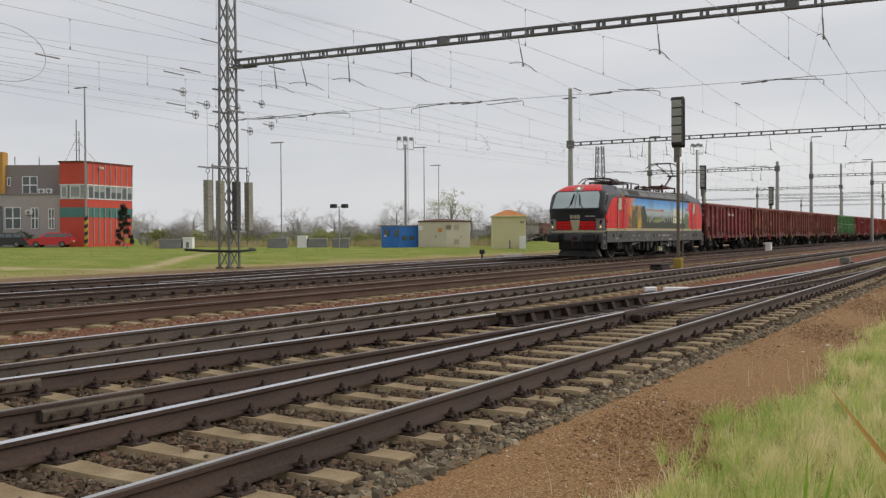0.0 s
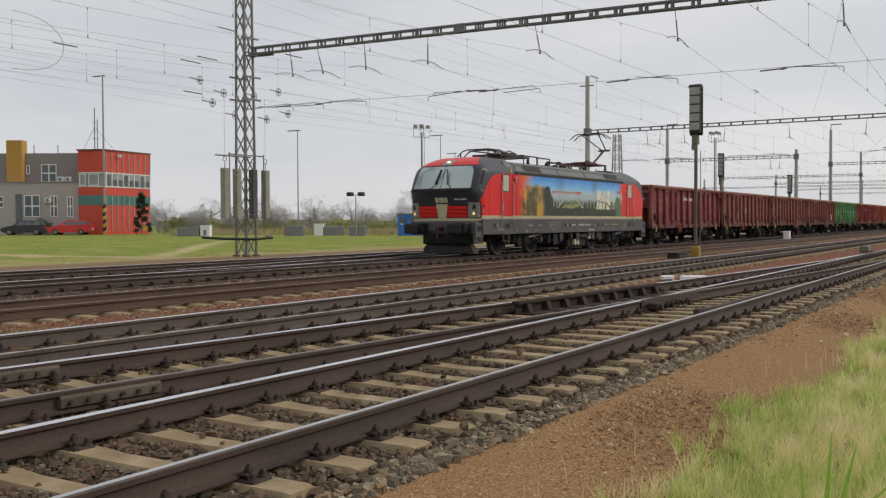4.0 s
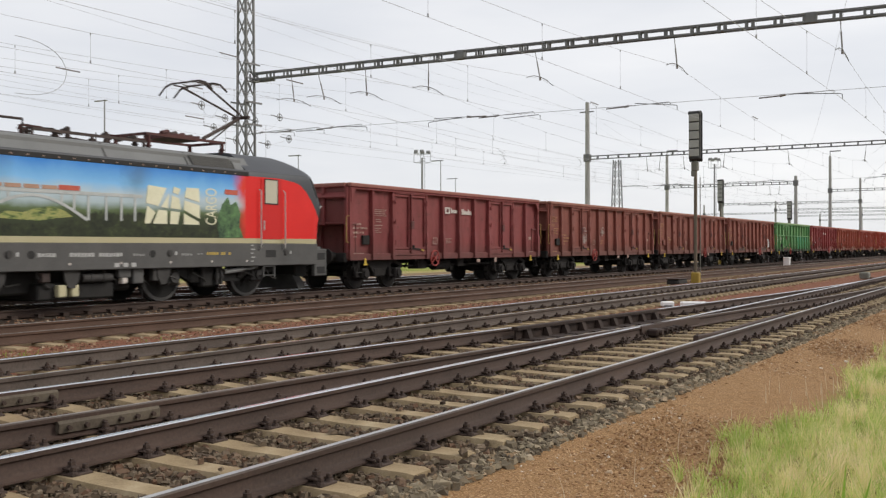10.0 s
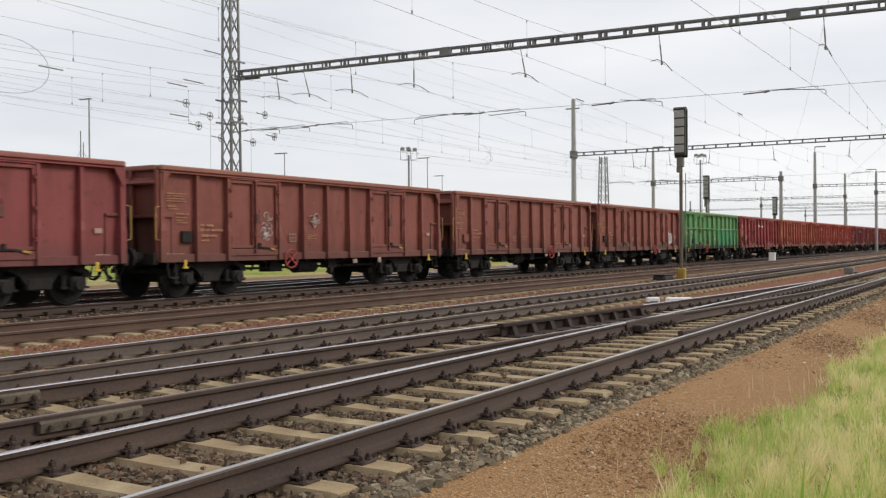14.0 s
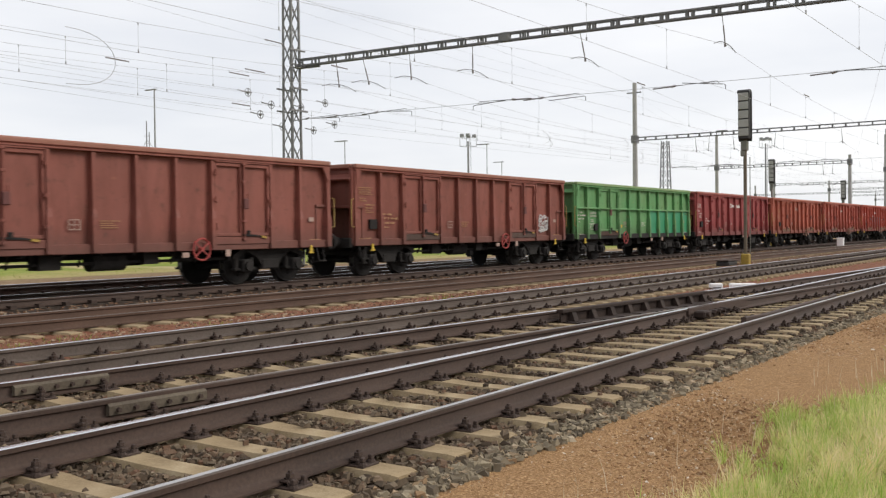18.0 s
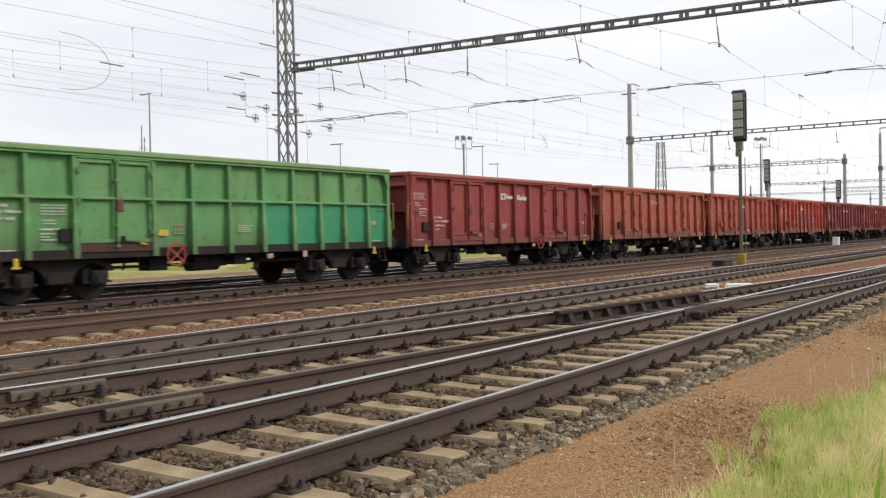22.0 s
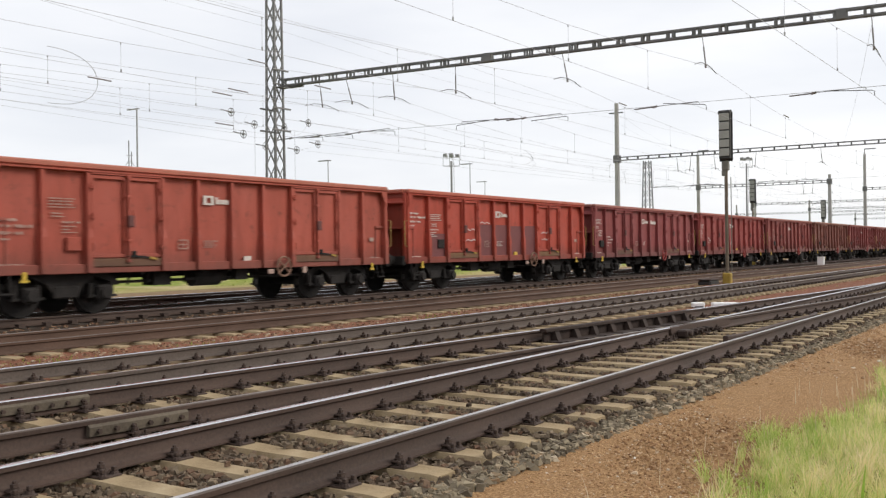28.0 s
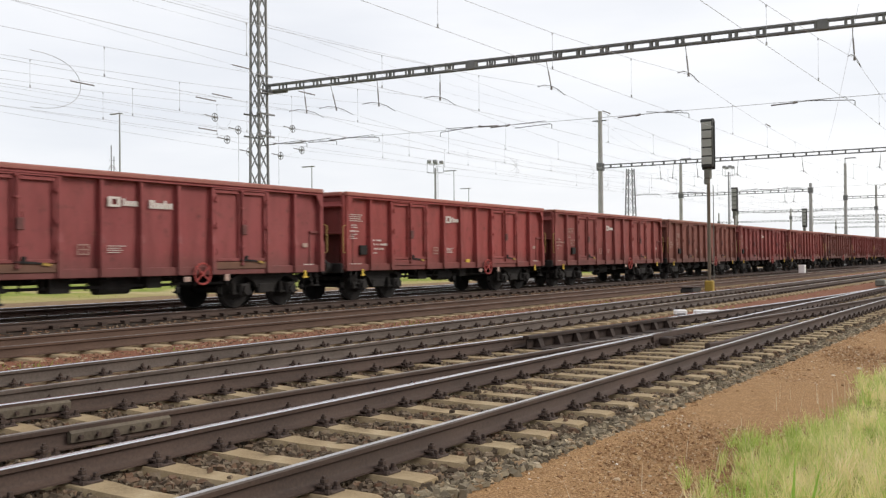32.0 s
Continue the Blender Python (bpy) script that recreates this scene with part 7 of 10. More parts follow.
            part("damper", Shape().cyl((xb + 0.1, sy * 1.34, 0.66), (xb + 0.75, sy * 1.34, 0.71), 0.062, 10).cyl((xb + 0.75, sy * 1.34, 0.71), (xb + 1.3, sy * 1.34, 0.755), 0.04, 8), L_DAMPER, bg, "pale grey damper")
            for e in (-0.12, 0.03):
                part("guide_rod", Shape().cyl((xb + e, sy * 1.32, 0.36), (xb + e, sy * 1.32, 0.88), 0.035, 8).cyl((xb + e, sy * 1.32, 0.5), (xb + e, sy * 1.32, 0.62), 0.06, 8), L_BOGIE_GREY, bg)
            part("brake_unit", Shape().box(xb - 0.55, xb - 0.1, sy * 1.15 - 0.1, sy * 1.15 + 0.1, 0.3, 0.8, 0.04), L_BOGIE, bg)
            part("sand_pipe", Shape().tube([(xb - 1.9, sy * 0.85, 0.8), (xb - 2.0, sy * 0.8, 0.3), (xb - 1.95, sy * 0.76, 0.08)], 0.025, 6), L_BOGIE_GREY, bg)
        ws = wheelset_mesh(0.6, 0.1, True)
        me = ws.mesh("loco_wheelset", [L_BOGIE, L_TYRE], True)
        for dx in (-1.43, 1.43):
            w = part("wheelset", me, None, ob)
            w.location = (xb + dx, 0, 0.6)
            ROLLING.append((w, 0.6))
    # roof: pantographs, cables, insulators
    for k, xb in enumerate((6.2, 14.5)):
        raised = k == 1
        zb = 3.84 if not raised else 3.92
        pan = part("pantograph", Shape().box(xb - 1.3, xb + 1.3, -0.62, -0.55, zb, zb + 0.06).box(xb - 1.3, xb + 1.3, 0.55, 0.62, zb, zb + 0.06).box(xb - 1.3, xb - 1.22, -0.6, 0.6, zb, zb + 0.06).box(xb + 1.22, xb + 1.3, -0.6, 0.6, zb, zb + 0.06).box(xb - 0.5, xb + 0.6, -0.4, 0.4, zb + 0.02, zb + 0.14), L_GEAR if not raised else L_GEAR_RED, ob)
        for k2 in range(5):
            part("air_cylinder", Shape().cyl((xb - 0.6 + 0.35 * k2, -0.35 + 0.1 * k2, zb + 0.12), (xb - 0.35 + 0.35 * k2, -0.3 + 0.1 * k2, zb + 0.18), 0.06, 8), L_GEAR if k2 % 2 else L_GEAR_RED, pan)
        for dx in (-1.2, 1.2):
            for y in (-0.58, 0.58):
                part("insulator", Shape().cyl((xb + dx, y, 3.56), (xb + dx, y, zb), 0.05, 10).cyl((xb + dx, y, 3.65), (xb + dx, y, 3.68), 0.08, 10).cyl((xb + dx, y, 3.75), (xb + dx, y, 3.78), 0.08, 10), L_GEAR_RED, pan)
        if raised:
            base, knee, head = (xb + 1.1, 0, 4.08), (xb + 2.5, 0, 4.78), (xb + 0.75, 0, 5.42)
        else:
            base, knee, head = (xb - 0.9, 0, 3.93), (xb + 1.35, 0, 3.98), (xb - 1.65, 0, 4.02)
        part("lower_arm", Shape().cyl(base, knee, 0.05, 8).cyl((base[0] + 0.45, 0.15, base[2]), (knee[0] + 0.05, 0.12, knee[2]), 0.02, 6), L_GEAR, pan)
        up = Shape()
        for sy in (-1, 1):
            up.cyl((knee[0], sy * 0.1, knee[2]), (head[0], sy * 0.42, head[2]), 0.028, 6)
        up.cyl((knee[0], -0.3, knee[2]), (knee[0], 0.3, knee[2]), 0.05, 8)
        part("upper_arm", up, L_GEAR, pan)
        hd = Shape()
        for dx in (-0.25, 0.25):
            hd.tube([(head[0] + dx, -0.95, head[2] - 0.22), (head[0] + dx, -0.72, head[2] - 0.02), (head[0] + dx, -0.5, head[2] + 0.04), (head[0] + dx, 0.5, head[2] + 0.04), (head[0] + dx, 0.72, head[2] - 0.02), (head[0] + dx, 0.95, head[2] - 0.22)], 0.025, 6)
        hd.bar((head[0] - 0.25, -0.42, head[2]), (head[0] + 0.25, -0.42, head[2]), 0.03, 0.03).bar((head[0] - 0.25, 0.42, head[2]), (head[0] + 0.25, 0.42, head[2]), 0.03, 0.03)
        part("collector_head", hd, L_GEAR, pan)
        if not raised:
            for xh, yh, w, hh in ((5.0, -0.3, 0.9, 0.16), (5.4, 0.25, 0.9, 0.18), (5.85, -0.35, 0.8, 0.15), (6.4, -0.25, 0.7, 0.12)):
                part("horn", Shape().tube([(xh, yh, 3.93), (xh + 0.12 * w, yh, 3.93 + 0.8 * hh), (xh + 0.45 * w, yh, 3.95 + hh), (xh + 0.8 * w, yh, 3.93 + 0.7 * hh), (xh + w, yh, 3.90)], 0.024, 6), L_GEAR, pan)
    for x0, x1, z in ((7.75, 9.0, 4.0), (9.05, 10.25, 3.98)):
        part("busbar", Shape().tube([(x0, -0.2, 3.58), (x0, -0.2, z), (x1, -0.2, z), (x1, -0.2, 3.58)], 0.03, 6), L_GEAR, ob)
    gear_rng = random.Random(17)
    for k in range(11):
        x = 10.3 + 0.27 * k
        y = gear_rng.uniform(-0.5, 0.3)
        h = gear_rng.uniform(0.2, 0.42)
        g = Shape().cyl((x, y, 3.48), (x, y, 3.5 + h), 0.055, 8)
        for q in range(3):
            g.cyl((x, y, 3.56 + q * h / 3.4), (x, y, 3.585 + q * h / 3.4), 0.085, 8)
        g.bar((x, y, 3.5 + h), (x + gear_rng.uniform(0.1, 0.4), gear_rng.uniform(-0.5, 0.4), 3.46 + h), 0.05, 0.05)
        part("switch_gear", g, L_GEAR if k % 3 else L_GEAR_RED, ob)
    part("gear_frame", Shape().box(10.2, 13.2, -0.62, -0.56, 3.72, 3.78).box(10.2, 13.2, 0.5, 0.56, 3.72, 3.78).bar((10.2, -0.59, 3.5), (10.2, -0.59, 3.75), 0.05, 0.05).bar((11.7, -0.59, 3.5), (11.7, -0.59, 3.75), 0.05, 0.05).bar((13.15, -0.59, 3.5), (13.15, -0.59, 3.75), 0.05, 0.05), L_GEAR, ob)
    for x, z in ((3.3, 3.84), (16.4, 3.85), (16.8, 3.8)):
        part("aerial", Shape().cyl((x, 0.2, 3.62), (x, 0.2, z), 0.05, 8, 0.02), L_DARK, ob)
    MOVING.append((ob, -18.4))
    return ob


build_loco()

# ---------- beyond the tracks ----------
PLASTER = speckled("grey_plaster", (0.23, 0.20, 0.20), (0.29, 0.255, 0.252), 0.7, 0.9, 0, 0.1, 20)
PLASTER_LIGHT = speckled("light_grey_plaster", (0.37, 0.325, 0.32), (0.44, 0.395, 0.385), 0.7, 0.9, 0, 0.1, 20)
RED_CLAD = speckled("red_cladding", (0.50, 0.056, 0.034), (0.60, 0.082, 0.050), 0.5, 0.5, 0, 0.05, 20)
OCHRE = speckled("ochre_render", (0.42, 0.23, 0.055), (0.50, 0.29, 0.08), 0.7, 0.85, 0, 0.1, 20)
WHITE_PAINT = speckled("white_frame_paint", (0.70, 0.70, 0.70), (0.80, 0.80, 0.79), 1.0, 0.5, 0, 0.0, 20)
GREEN_GLASS = speckled("green_spandrel_glass", (0.03, 0.14, 0.12), (0.06, 0.21, 0.18), 0.5, 0.15, 0, 0, 10, 0.6)
DARK_GLASS = speckled("window_glass", (0.035, 0.045, 0.05), (0.10, 0.12, 0.13), 0.4, 0.08, 0, 0, 6, 0.7)
BLINDS = speckled("grey_blinds", (0.22, 0.24, 0.24), (0.34, 0.36, 0.36), 0.5, 0.3, 0, 0, 8)
SLAB_GREY = speckled("grey_concrete_block", (0.17, 0.17, 0.175), (0.26, 0.26, 0.265), 0.9, 0.9, 0, 0.2, 20)
BLUE_METAL = speckled("blue_sheet_metal", (0.02, 0.13, 0.44), (0.035, 0.18, 0.55), 0.8, 0.5, 0, 0.05, 20)
BEIGE = speckled("beige_panel", (0.52, 0.47, 0.37), (0.62, 0.57, 0.46), 0.7, 0.8, 0, 0.08, 20)
PALE_YELLOW = speckled("pale_yellow_render", (0.56, 0.51, 0.30), (0.66, 0.61, 0.38), 0.7, 0.85, 0, 0.08, 20)
ROOF_BROWN = speckled("brown_roof_edge", (0.10, 0.045, 0.03), (0.17, 0.08, 0.05), 1.0, 0.7, 0, 0.1, 20)
ROOF_ORANGE = speckled("orange_roof_tile", (0.42, 0.16, 0.05), (0.55, 0.24, 0.08), 2.0, 0.8, 0, 0.2, 20)
TYRE = speckled("tyre_rubber", (0.012, 0.012, 0.012), (0.03, 0.03, 0.03), 5, 0.85)
CAR_RED = speckled("car_red_paint", (0.50, 0.015, 0.02), (0.58, 0.022, 0.03), 0.6, 0.25, 0, 0, 10, 0.6)
CAR_BLACK = speckled("car_black_paint", (0.012, 0.012, 0.016), (0.025, 0.025, 0.03), 0.6, 0.22, 0, 0, 10, 0.6)
TAIL = speckled("tail_light_red", (0.45, 0.01, 0.01), (0.55, 0.02, 0.02), 2, 0.3)
LAMP_GREY = speckled("lamp_post_grey", (0.22, 0.22, 0.23), (0.34, 0.34, 0.35), 1.0, 0.6, 0.1, 0.1, 30)
ORANGE_SIGN = speckled("orange_sign", (0.55, 0.20, 0.05), (0.62, 0.25, 0.07), 3, 0.6)


def framed_window(parent, x0, x1, z0, z1, y, cross=True, glass=None):
    """A window in a wall that faces the tracks: pane, frame bars."""
    w = part("window", Shape().box(x0, x1, y - 0.02, y + 0.06, z0, z1), glass or DARK_GLASS, parent)
    f = Shape()
    t = 0.09
    for q in ((x0, x0 + t, z0, z1), (x1 - t, x1, z0, z1), (x0 + t, x1 - t, z0, z0 + t), (x0 + t, x1 - t, z1 - t, z1)):
        f.box(q[0], q[1], y - 0.06, y - 0.02, q[2], q[3])
    if cross:
        xm, zm = (x0 + x1) / 2, z0 + (z1 - z0) * 0.5
        f.box(xm - 0.06, xm + 0.06, y - 0.06, y - 0.02, z0 + t, z1 - t)
        f.box(x0 + t, x1 - t, y - 0.065, y - 0.02, zm - 0.06, zm + 0.06)
    part("frame", f, WHITE_PAINT, w)
    return w


def control_building():
    ob = thing("control_building", "grey and red railway control building with window bands", "building", at=pose(65.48, 85.33, 0.1, 0, 0, -58.9))
    # tower: corner towards the tracks, side wall leaning in towards its foot
    A, B = (0.0, 0.3), (2.7, 0.0)

    def side(z):
        k = min(1.0, max(0.0, z / 8.8))
        return (5.42 + 0.08 * k, 6.75 + 0.25 * k)

    bands = ((0.0, 3.1, RED_CLAD, "lower_cladding"), (3.1, 4.15, GREEN_GLASS, "green_band"), (4.15, 5.05, RED_CLAD, "middle_cladding"), (5.05, 6.5, BLINDS, "window_band"), (6.5, 8.85, RED_CLAD, "upper_cladding"))
    for z0, z1, mat, name in bands:
        s = Shape()
        r0, r1 = side(z0), side(z1)
        s.add([(*A, z0), (*B, z0), (*r0, z0), (0, 7, z0), (*A, z1), (*B, z1), (*r1, z1), (0, 7, z1)], [(3, 2, 1, 0), (4, 5, 6, 7), (0, 1, 5, 4), (1, 2, 6, 5), (2, 3, 7, 6), (3, 0, 4, 7)])
        part(name, s, mat, ob)
    for k in range(9):
        q = (k + 0.5) / 8.6
        for z0, z1 in ((0.3, 3.0), (6.55, 8.75)):
            s0, s1 = side(z0), side(z1)
            p0 = (B[0] + (s0[0] - B[0]) * q + 0.03, B[1] + (s0[1] - B[1]) * q - 0.03, z0)
            p1 = (B[0] + (s1[0] - B[0]) * q + 0.03, B[1] + (s1[1] - B[1]) * q - 0.03, z1)
            part("batten", Shape().bar(p0, p1, 0.09, 0.09), CONCRETE, ob)
        for z0, z1, m in ((5.1, 6.45, WHITE_PAINT), (3.15, 4.1, CONCRETE)):
            s0, s1 = side(z0), side(z1)
            p0 = (B[0] + (s0[0] - B[0]) * q + 0.04, B[1] + (s0[1] - B[1]) * q - 0.04, z0)
            p1 = (B[0] + (s1[0] - B[0]) * q + 0.04, B[1] + (s1[1] - B[1]) * q - 0.04, z1)
            part("mullion", Shape().bar(p0, p1, 0.12, 0.12), m, ob)
        if k < 8:
            qa, qb = (k + 0.62) / 8.6, (k + 1.38) / 8.6
            s = Shape()
            z0, z1 = 5.15, 5.8 if k % 3 else 6.3
            pts = []
            for q2 in (qa, qb):
                e = side(5.6)
                pts.append((B[0] + (e[0] - B[0]) * q2 + 0.05, B[1] + (e[1] - B[1]) * q2 - 0.05))
            s.add([(*pts[0], z0), (*pts[1], z0), (*pts[1], z1), (*pts[0], z1), (pts[0][0] - 0.1, pts[0][1] + 0.05, z0), (pts[1][0] - 0.1, pts[1][1] + 0.05, z0), (pts[1][0] - 0.1, pts[1][1] + 0.05, z1), (pts[0][0] - 0.1, pts[0][1] + 0.05, z1)], [(0, 1, 2, 3), (7, 6, 5, 4), (0, 4, 5, 1), (1, 5, 6, 2), (2, 6, 7, 3), (3, 7, 4, 0)])
            part("window_pane", s, DARK_GLASS, ob)
    for z in (5.05, 6.5):
        s0 = side(z)
        part("window_ledge", Shape().bar((*A, z), (*B, z), 0.14, 0.1).bar((*B, z), (*s0, z), 0.14, 0.1), WHITE_PAINT, ob)
    for xw in (0.2, 1.15):
        framed_window(ob, xw, xw + (0.7 if xw < 1 else 1.1), 5.15, 6.4, 0.1, False, BLINDS)
    s1 = side(8.85)
    part("parapet", Shape().bar((-0.1, 0.25, 8.9), (2.75, -0.1, 8.9), 0.2, 0.12).bar((2.75, -0.1, 8.9), (s1[0], s1[1], 8.9), 0.2, 0.12), ROOF_BROWN, ob)
    # grey wings
    part("rear_wing", Shape().box(-12.0, -0.01, 2.6, 9.0, 0, 8.75, 0.03), PLASTER, ob)
    part("front_wing", Shape().box(-16.0, 0.25, 0.6, 2.6, 0, 5.5, 0.03), PLASTER_LIGHT, ob)
    part("front_parapet", Shape().box(-16.0, 0.3, 0.5, 0.75, 5.5, 5.62), PLASTER, ob)
    part("chimney", Shape().box(-8.3, -6.6, 1.9, 3.2, 0, 10.1, 0.04), OCHRE, ob, "ochre chimney block")
    framed_window(ob, -4.85, -3.2, 5.65, 7.55, 2.58)
    framed_window(ob, -6.45, -6.05, 6.5, 7.45, 2.58, False)
    framed_window(ob, -11.5, -10.6, 5.8, 7.4, 2.58, False)
    framed_window(ob, -5.85, -4.15, 1.9, 4.2, 0.58)
    framed_window(ob, -3.1, -2.3, 1.9, 4.15, 0.58)
    framed_window(ob, -1.3, -0.65, 1.9, 4.05, 0.58)
    framed_window(ob, -9.3, -8.0, 2.9, 4.1, 0.58)
    framed_window(ob, -12.0, -10.8, 2.9, 4.1, 0.58)
    part("doorway", Shape().box(-6.75, -6.1, 0.54, 0.7, 0.1, 4.3), DARK_GLASS, ob, "dark recessed doorway")
    for x, z, y in ((-2.4, 5.62, 0.9), (-1.6, 5.62, 0.9), (-3.55, 3.4, 0.35)):
        ac = part("air_conditioner", Shape().box(x, x + 0.65, y - 0.15, y + 0.2, z, z + 0.5, 0.03), WHITE_PAINT, ob)
        part("fan_grille", Shape().cyl((x + 0.3, y - 0.155, z + 0.25), (x + 0.3, y - 0.17, z + 0.25), 0.19, 12), SLAB_GREY, ac)
    for x in (-6.6, -4.0):
        part("aerial", Shape().cyl((x + 0.6, 3.5, 8.7), (x + 0.6, 3.5, 9.7), 0.05, 6), GALV, ob)
    an = Shape().cyl((1.35, 1.5, 8.8), (1.35, 1.5, 13.4), 0.06, 6).cyl((1.6, 1.6, 8.8), (1.6, 1.6, 12.2), 0.05, 6)
    for z in (10.2, 11.0, 11.8):
        an.bar((1.1, 1.5, z), (1.75, 1.6, z), 0.04, 0.04)
    part("aerial_mast", an, GALV, ob)
    part("guy_wire", Shape().cyl((1.35, 1.5, 11.4), (0.1, 1.5, 8.9), 0.02, 4).cyl((1.35, 1.5, 11.4), (3.0, 3.0, 8.9), 0.02, 4), GALV, ob)
    part("floodlight", Shape().box(3.6, 4.0, 1.8, 2.1, 8.2, 8.45, 0.03), WHITE_PAINT, ob)


control_building()


def lamp_post(x, y, top, label, arm=1.2, striped=False, r=0.065, group="lamp posts"):
    ob = thing("lamp_post", label, "lamp post", group, at=Matrix.Translation((x, y, ground_z(y))))
    part("pole", Shape().cyl((0, 0, -0.1), (0, 0, top), r, 8, r * 0.6), LAMP_GREY, ob, "", True)
    if arm:
        part("lamp_head", Shape().box(-0.1, 0.25, -0.2, arm, top - 0.04, top + 0.04, 0.03), LAMP_GREY, ob)
    if striped:
        for k in range(8):
            z = 0.1 + k * 0.38
            s = Shape()
            ring = []
            for q in range(9):
                a = q * math.pi / 4
                ring.append((math.cos(a) * (r + 0.06), math.sin(a) * (r + 0.06), z + 0.12 * math.cos(a)))
            s.loft([ring[:8], [(p[0], p[1], p[2] + 0.38) for p in ring[:8]]])
            part("stripe", s, SIGNAL_BLACK if k % 2 else YELLOW, ob, "black and yellow hazard band" if k == 0 else "")
    return ob


def on_ray(dx, dy, d):
    return 0.01 + dx * d, 0.01 + dy * d


x, y = on_ray(0.628, 0.778, 104)
lamp_post(x, y, 16.2, "tall grey lamp mast with a striped foot", 1.5, True, 0.12)
x, y = on_ray(0.763, 0.646, 90)
lamp_post(x, y, 9.7, "slim grey lamp post beside the shrubs")
x, y = on_ray(0.8497, 0.5273, 100)
lamp_post(x, y, 10.2, "slim grey lamp post behind the huts")
x, y = on_ray(0.8576, 0.5143, 118)
lamp_post(x, y, 9.6, "slim grey lamp post behind the huts")


def floodlight_mast(x, y, top, label):
    ob = thing("floodlight_mast", label, "floodlight mast", "floodlight masts", at=Matrix.Translation((x, y, ground_z(y))))
    part("pole", Shape().cyl((0, 0, -0.1), (0, 0, top), 0.14, 8, 0.1), LAMP_GREY, ob, "", True)
    part("ladder", Shape().bar((0.25, -0.15, 0.5), (0.25, -0.15, top), 0.03, 0.03).bar((0.25, 0.15, 0.5), (0.25, 0.15, top), 0.03, 0.03), GALV, ob)
    f = Shape()
    for z in (top - 0.5, top + 0.4):
        for a, b in (((-0.6, -0.6), (0.6, -0.6)), ((0.6, -0.6), (0.6, 0.6)), ((0.6, 0.6), (-0.6, 0.6)), ((-0.6, 0.6), (-0.6, -0.6))):
            f.bar((*a, z), (*b, z), 0.035, 0.035)
    for a in (-0.6, 0.6):
        for b in (-0.6, 0.6):
            f.bar((a, b, top - 0.5), (a, b, top + 0.6), 0.035, 0.035)
    part("platform", f, LAMP_GREY, ob)
    for a in (-0.6, 0.6):
        for c in (-0.35, 0.35):
            part("floodlight", Shape().box(a - 0.12, a + 0.12, c - 0.2, c + 0.2, top + 0.45, top + 0.75, 0.03), LAMP_GREY, ob)


x, y = on_ray(0.8393, 0.5436, 98)
floodlight_mast(x, y, 10.3, "grey floodlight mast with a caged platform")
x, y = on_ray(0.9617, 0.2741, 125)
floodlight_mast(x, y, 11.6, "grey floodlight mast beyond the train")

x, y = on_ray(0.80, 0.60, 85)
dbl = lamp_post(x, y, 3.55, "low lamp post with two heads", 0, False, 0.06)
for d in (-0.5, 0.5):
    part("lamp_head", Shape().box(d * 0.5 - 0.25, d * 0.5 + 0.25, -d * 0.85 - 0.25, -d * 0.85 + 0.25, 3.5, 3.85, 0.05), SIGNAL_BLACK, dbl)
part("crossbar", Shape().bar((-0.25, 0.42, 3.6), (0.25, -0.42, 3.6), 0.05, 0.05), SIGNAL_BLACK, dbl)


def concrete_block(x, y, w, h, label, mat=None, name="concrete_block"):
    ob = thing(name, label, name.replace("_", " "), "blocks along the grass", at=pose(x, y, ground_z(y) - 0.02, 0, 0, -58.9))
    part("body", Shape().box(0, w, 0, 0.8, -0.1, h, 0.03), mat or SLAB_GREY, ob)
    part("cover", Shape().box(-0.03, w + 0.03, -0.03, 0.83, h, h + 0.06, 0.02), mat or CONCRETE, ob)
    return ob


concrete_block(65.15, 56.75, 1.66, 0.86, "low grey concrete cabinet on the grass")
concrete_block(66.95, 53.75, 1.7, 0.80, "low grey concrete cabinet on the grass")
concrete_block(68.07, 51.85, 1.48, 0.80, "low grey concrete cabinet on the grass")
concrete_block(59.5, 64.2, 1.9, 0.8, "low grey concrete cabinet beside a white box")
cab = concrete_block(66.47, 54.5, 0.83, 1.05, "white metal switch cabinet on the grass", WHITE_PAINT, "switch_cabinet")
part("door", Shape().box(0.06, 0.77, -0.015, 0.0, 0.05, 1.0), WHITE_PAINT, cab)
cab = concrete_block(60.6, 62.5, 0.85, 0.95, "white metal box with a dark hatch", WHITE_PAINT, "switch_cabinet")
part("hatch", Shape().box(0.3, 0.55, -0.015, 0.0, 0.1, 0.6), SLAB_GREY, cab)
sg = thing("warning_sign", "small yellow sign on a short post", "sign", at=pose(58.0, 66.5, 0.08, 0, 0, -58.9))
part("post", Shape().cyl((0, 0, 0), (0, 0, 0.7), 0.03, 6), GALV, sg)
part("plate", Shape().box(-0.2, 0.2, -0.03, 0.0, 0.6, 0.95), YELLOW, sg)


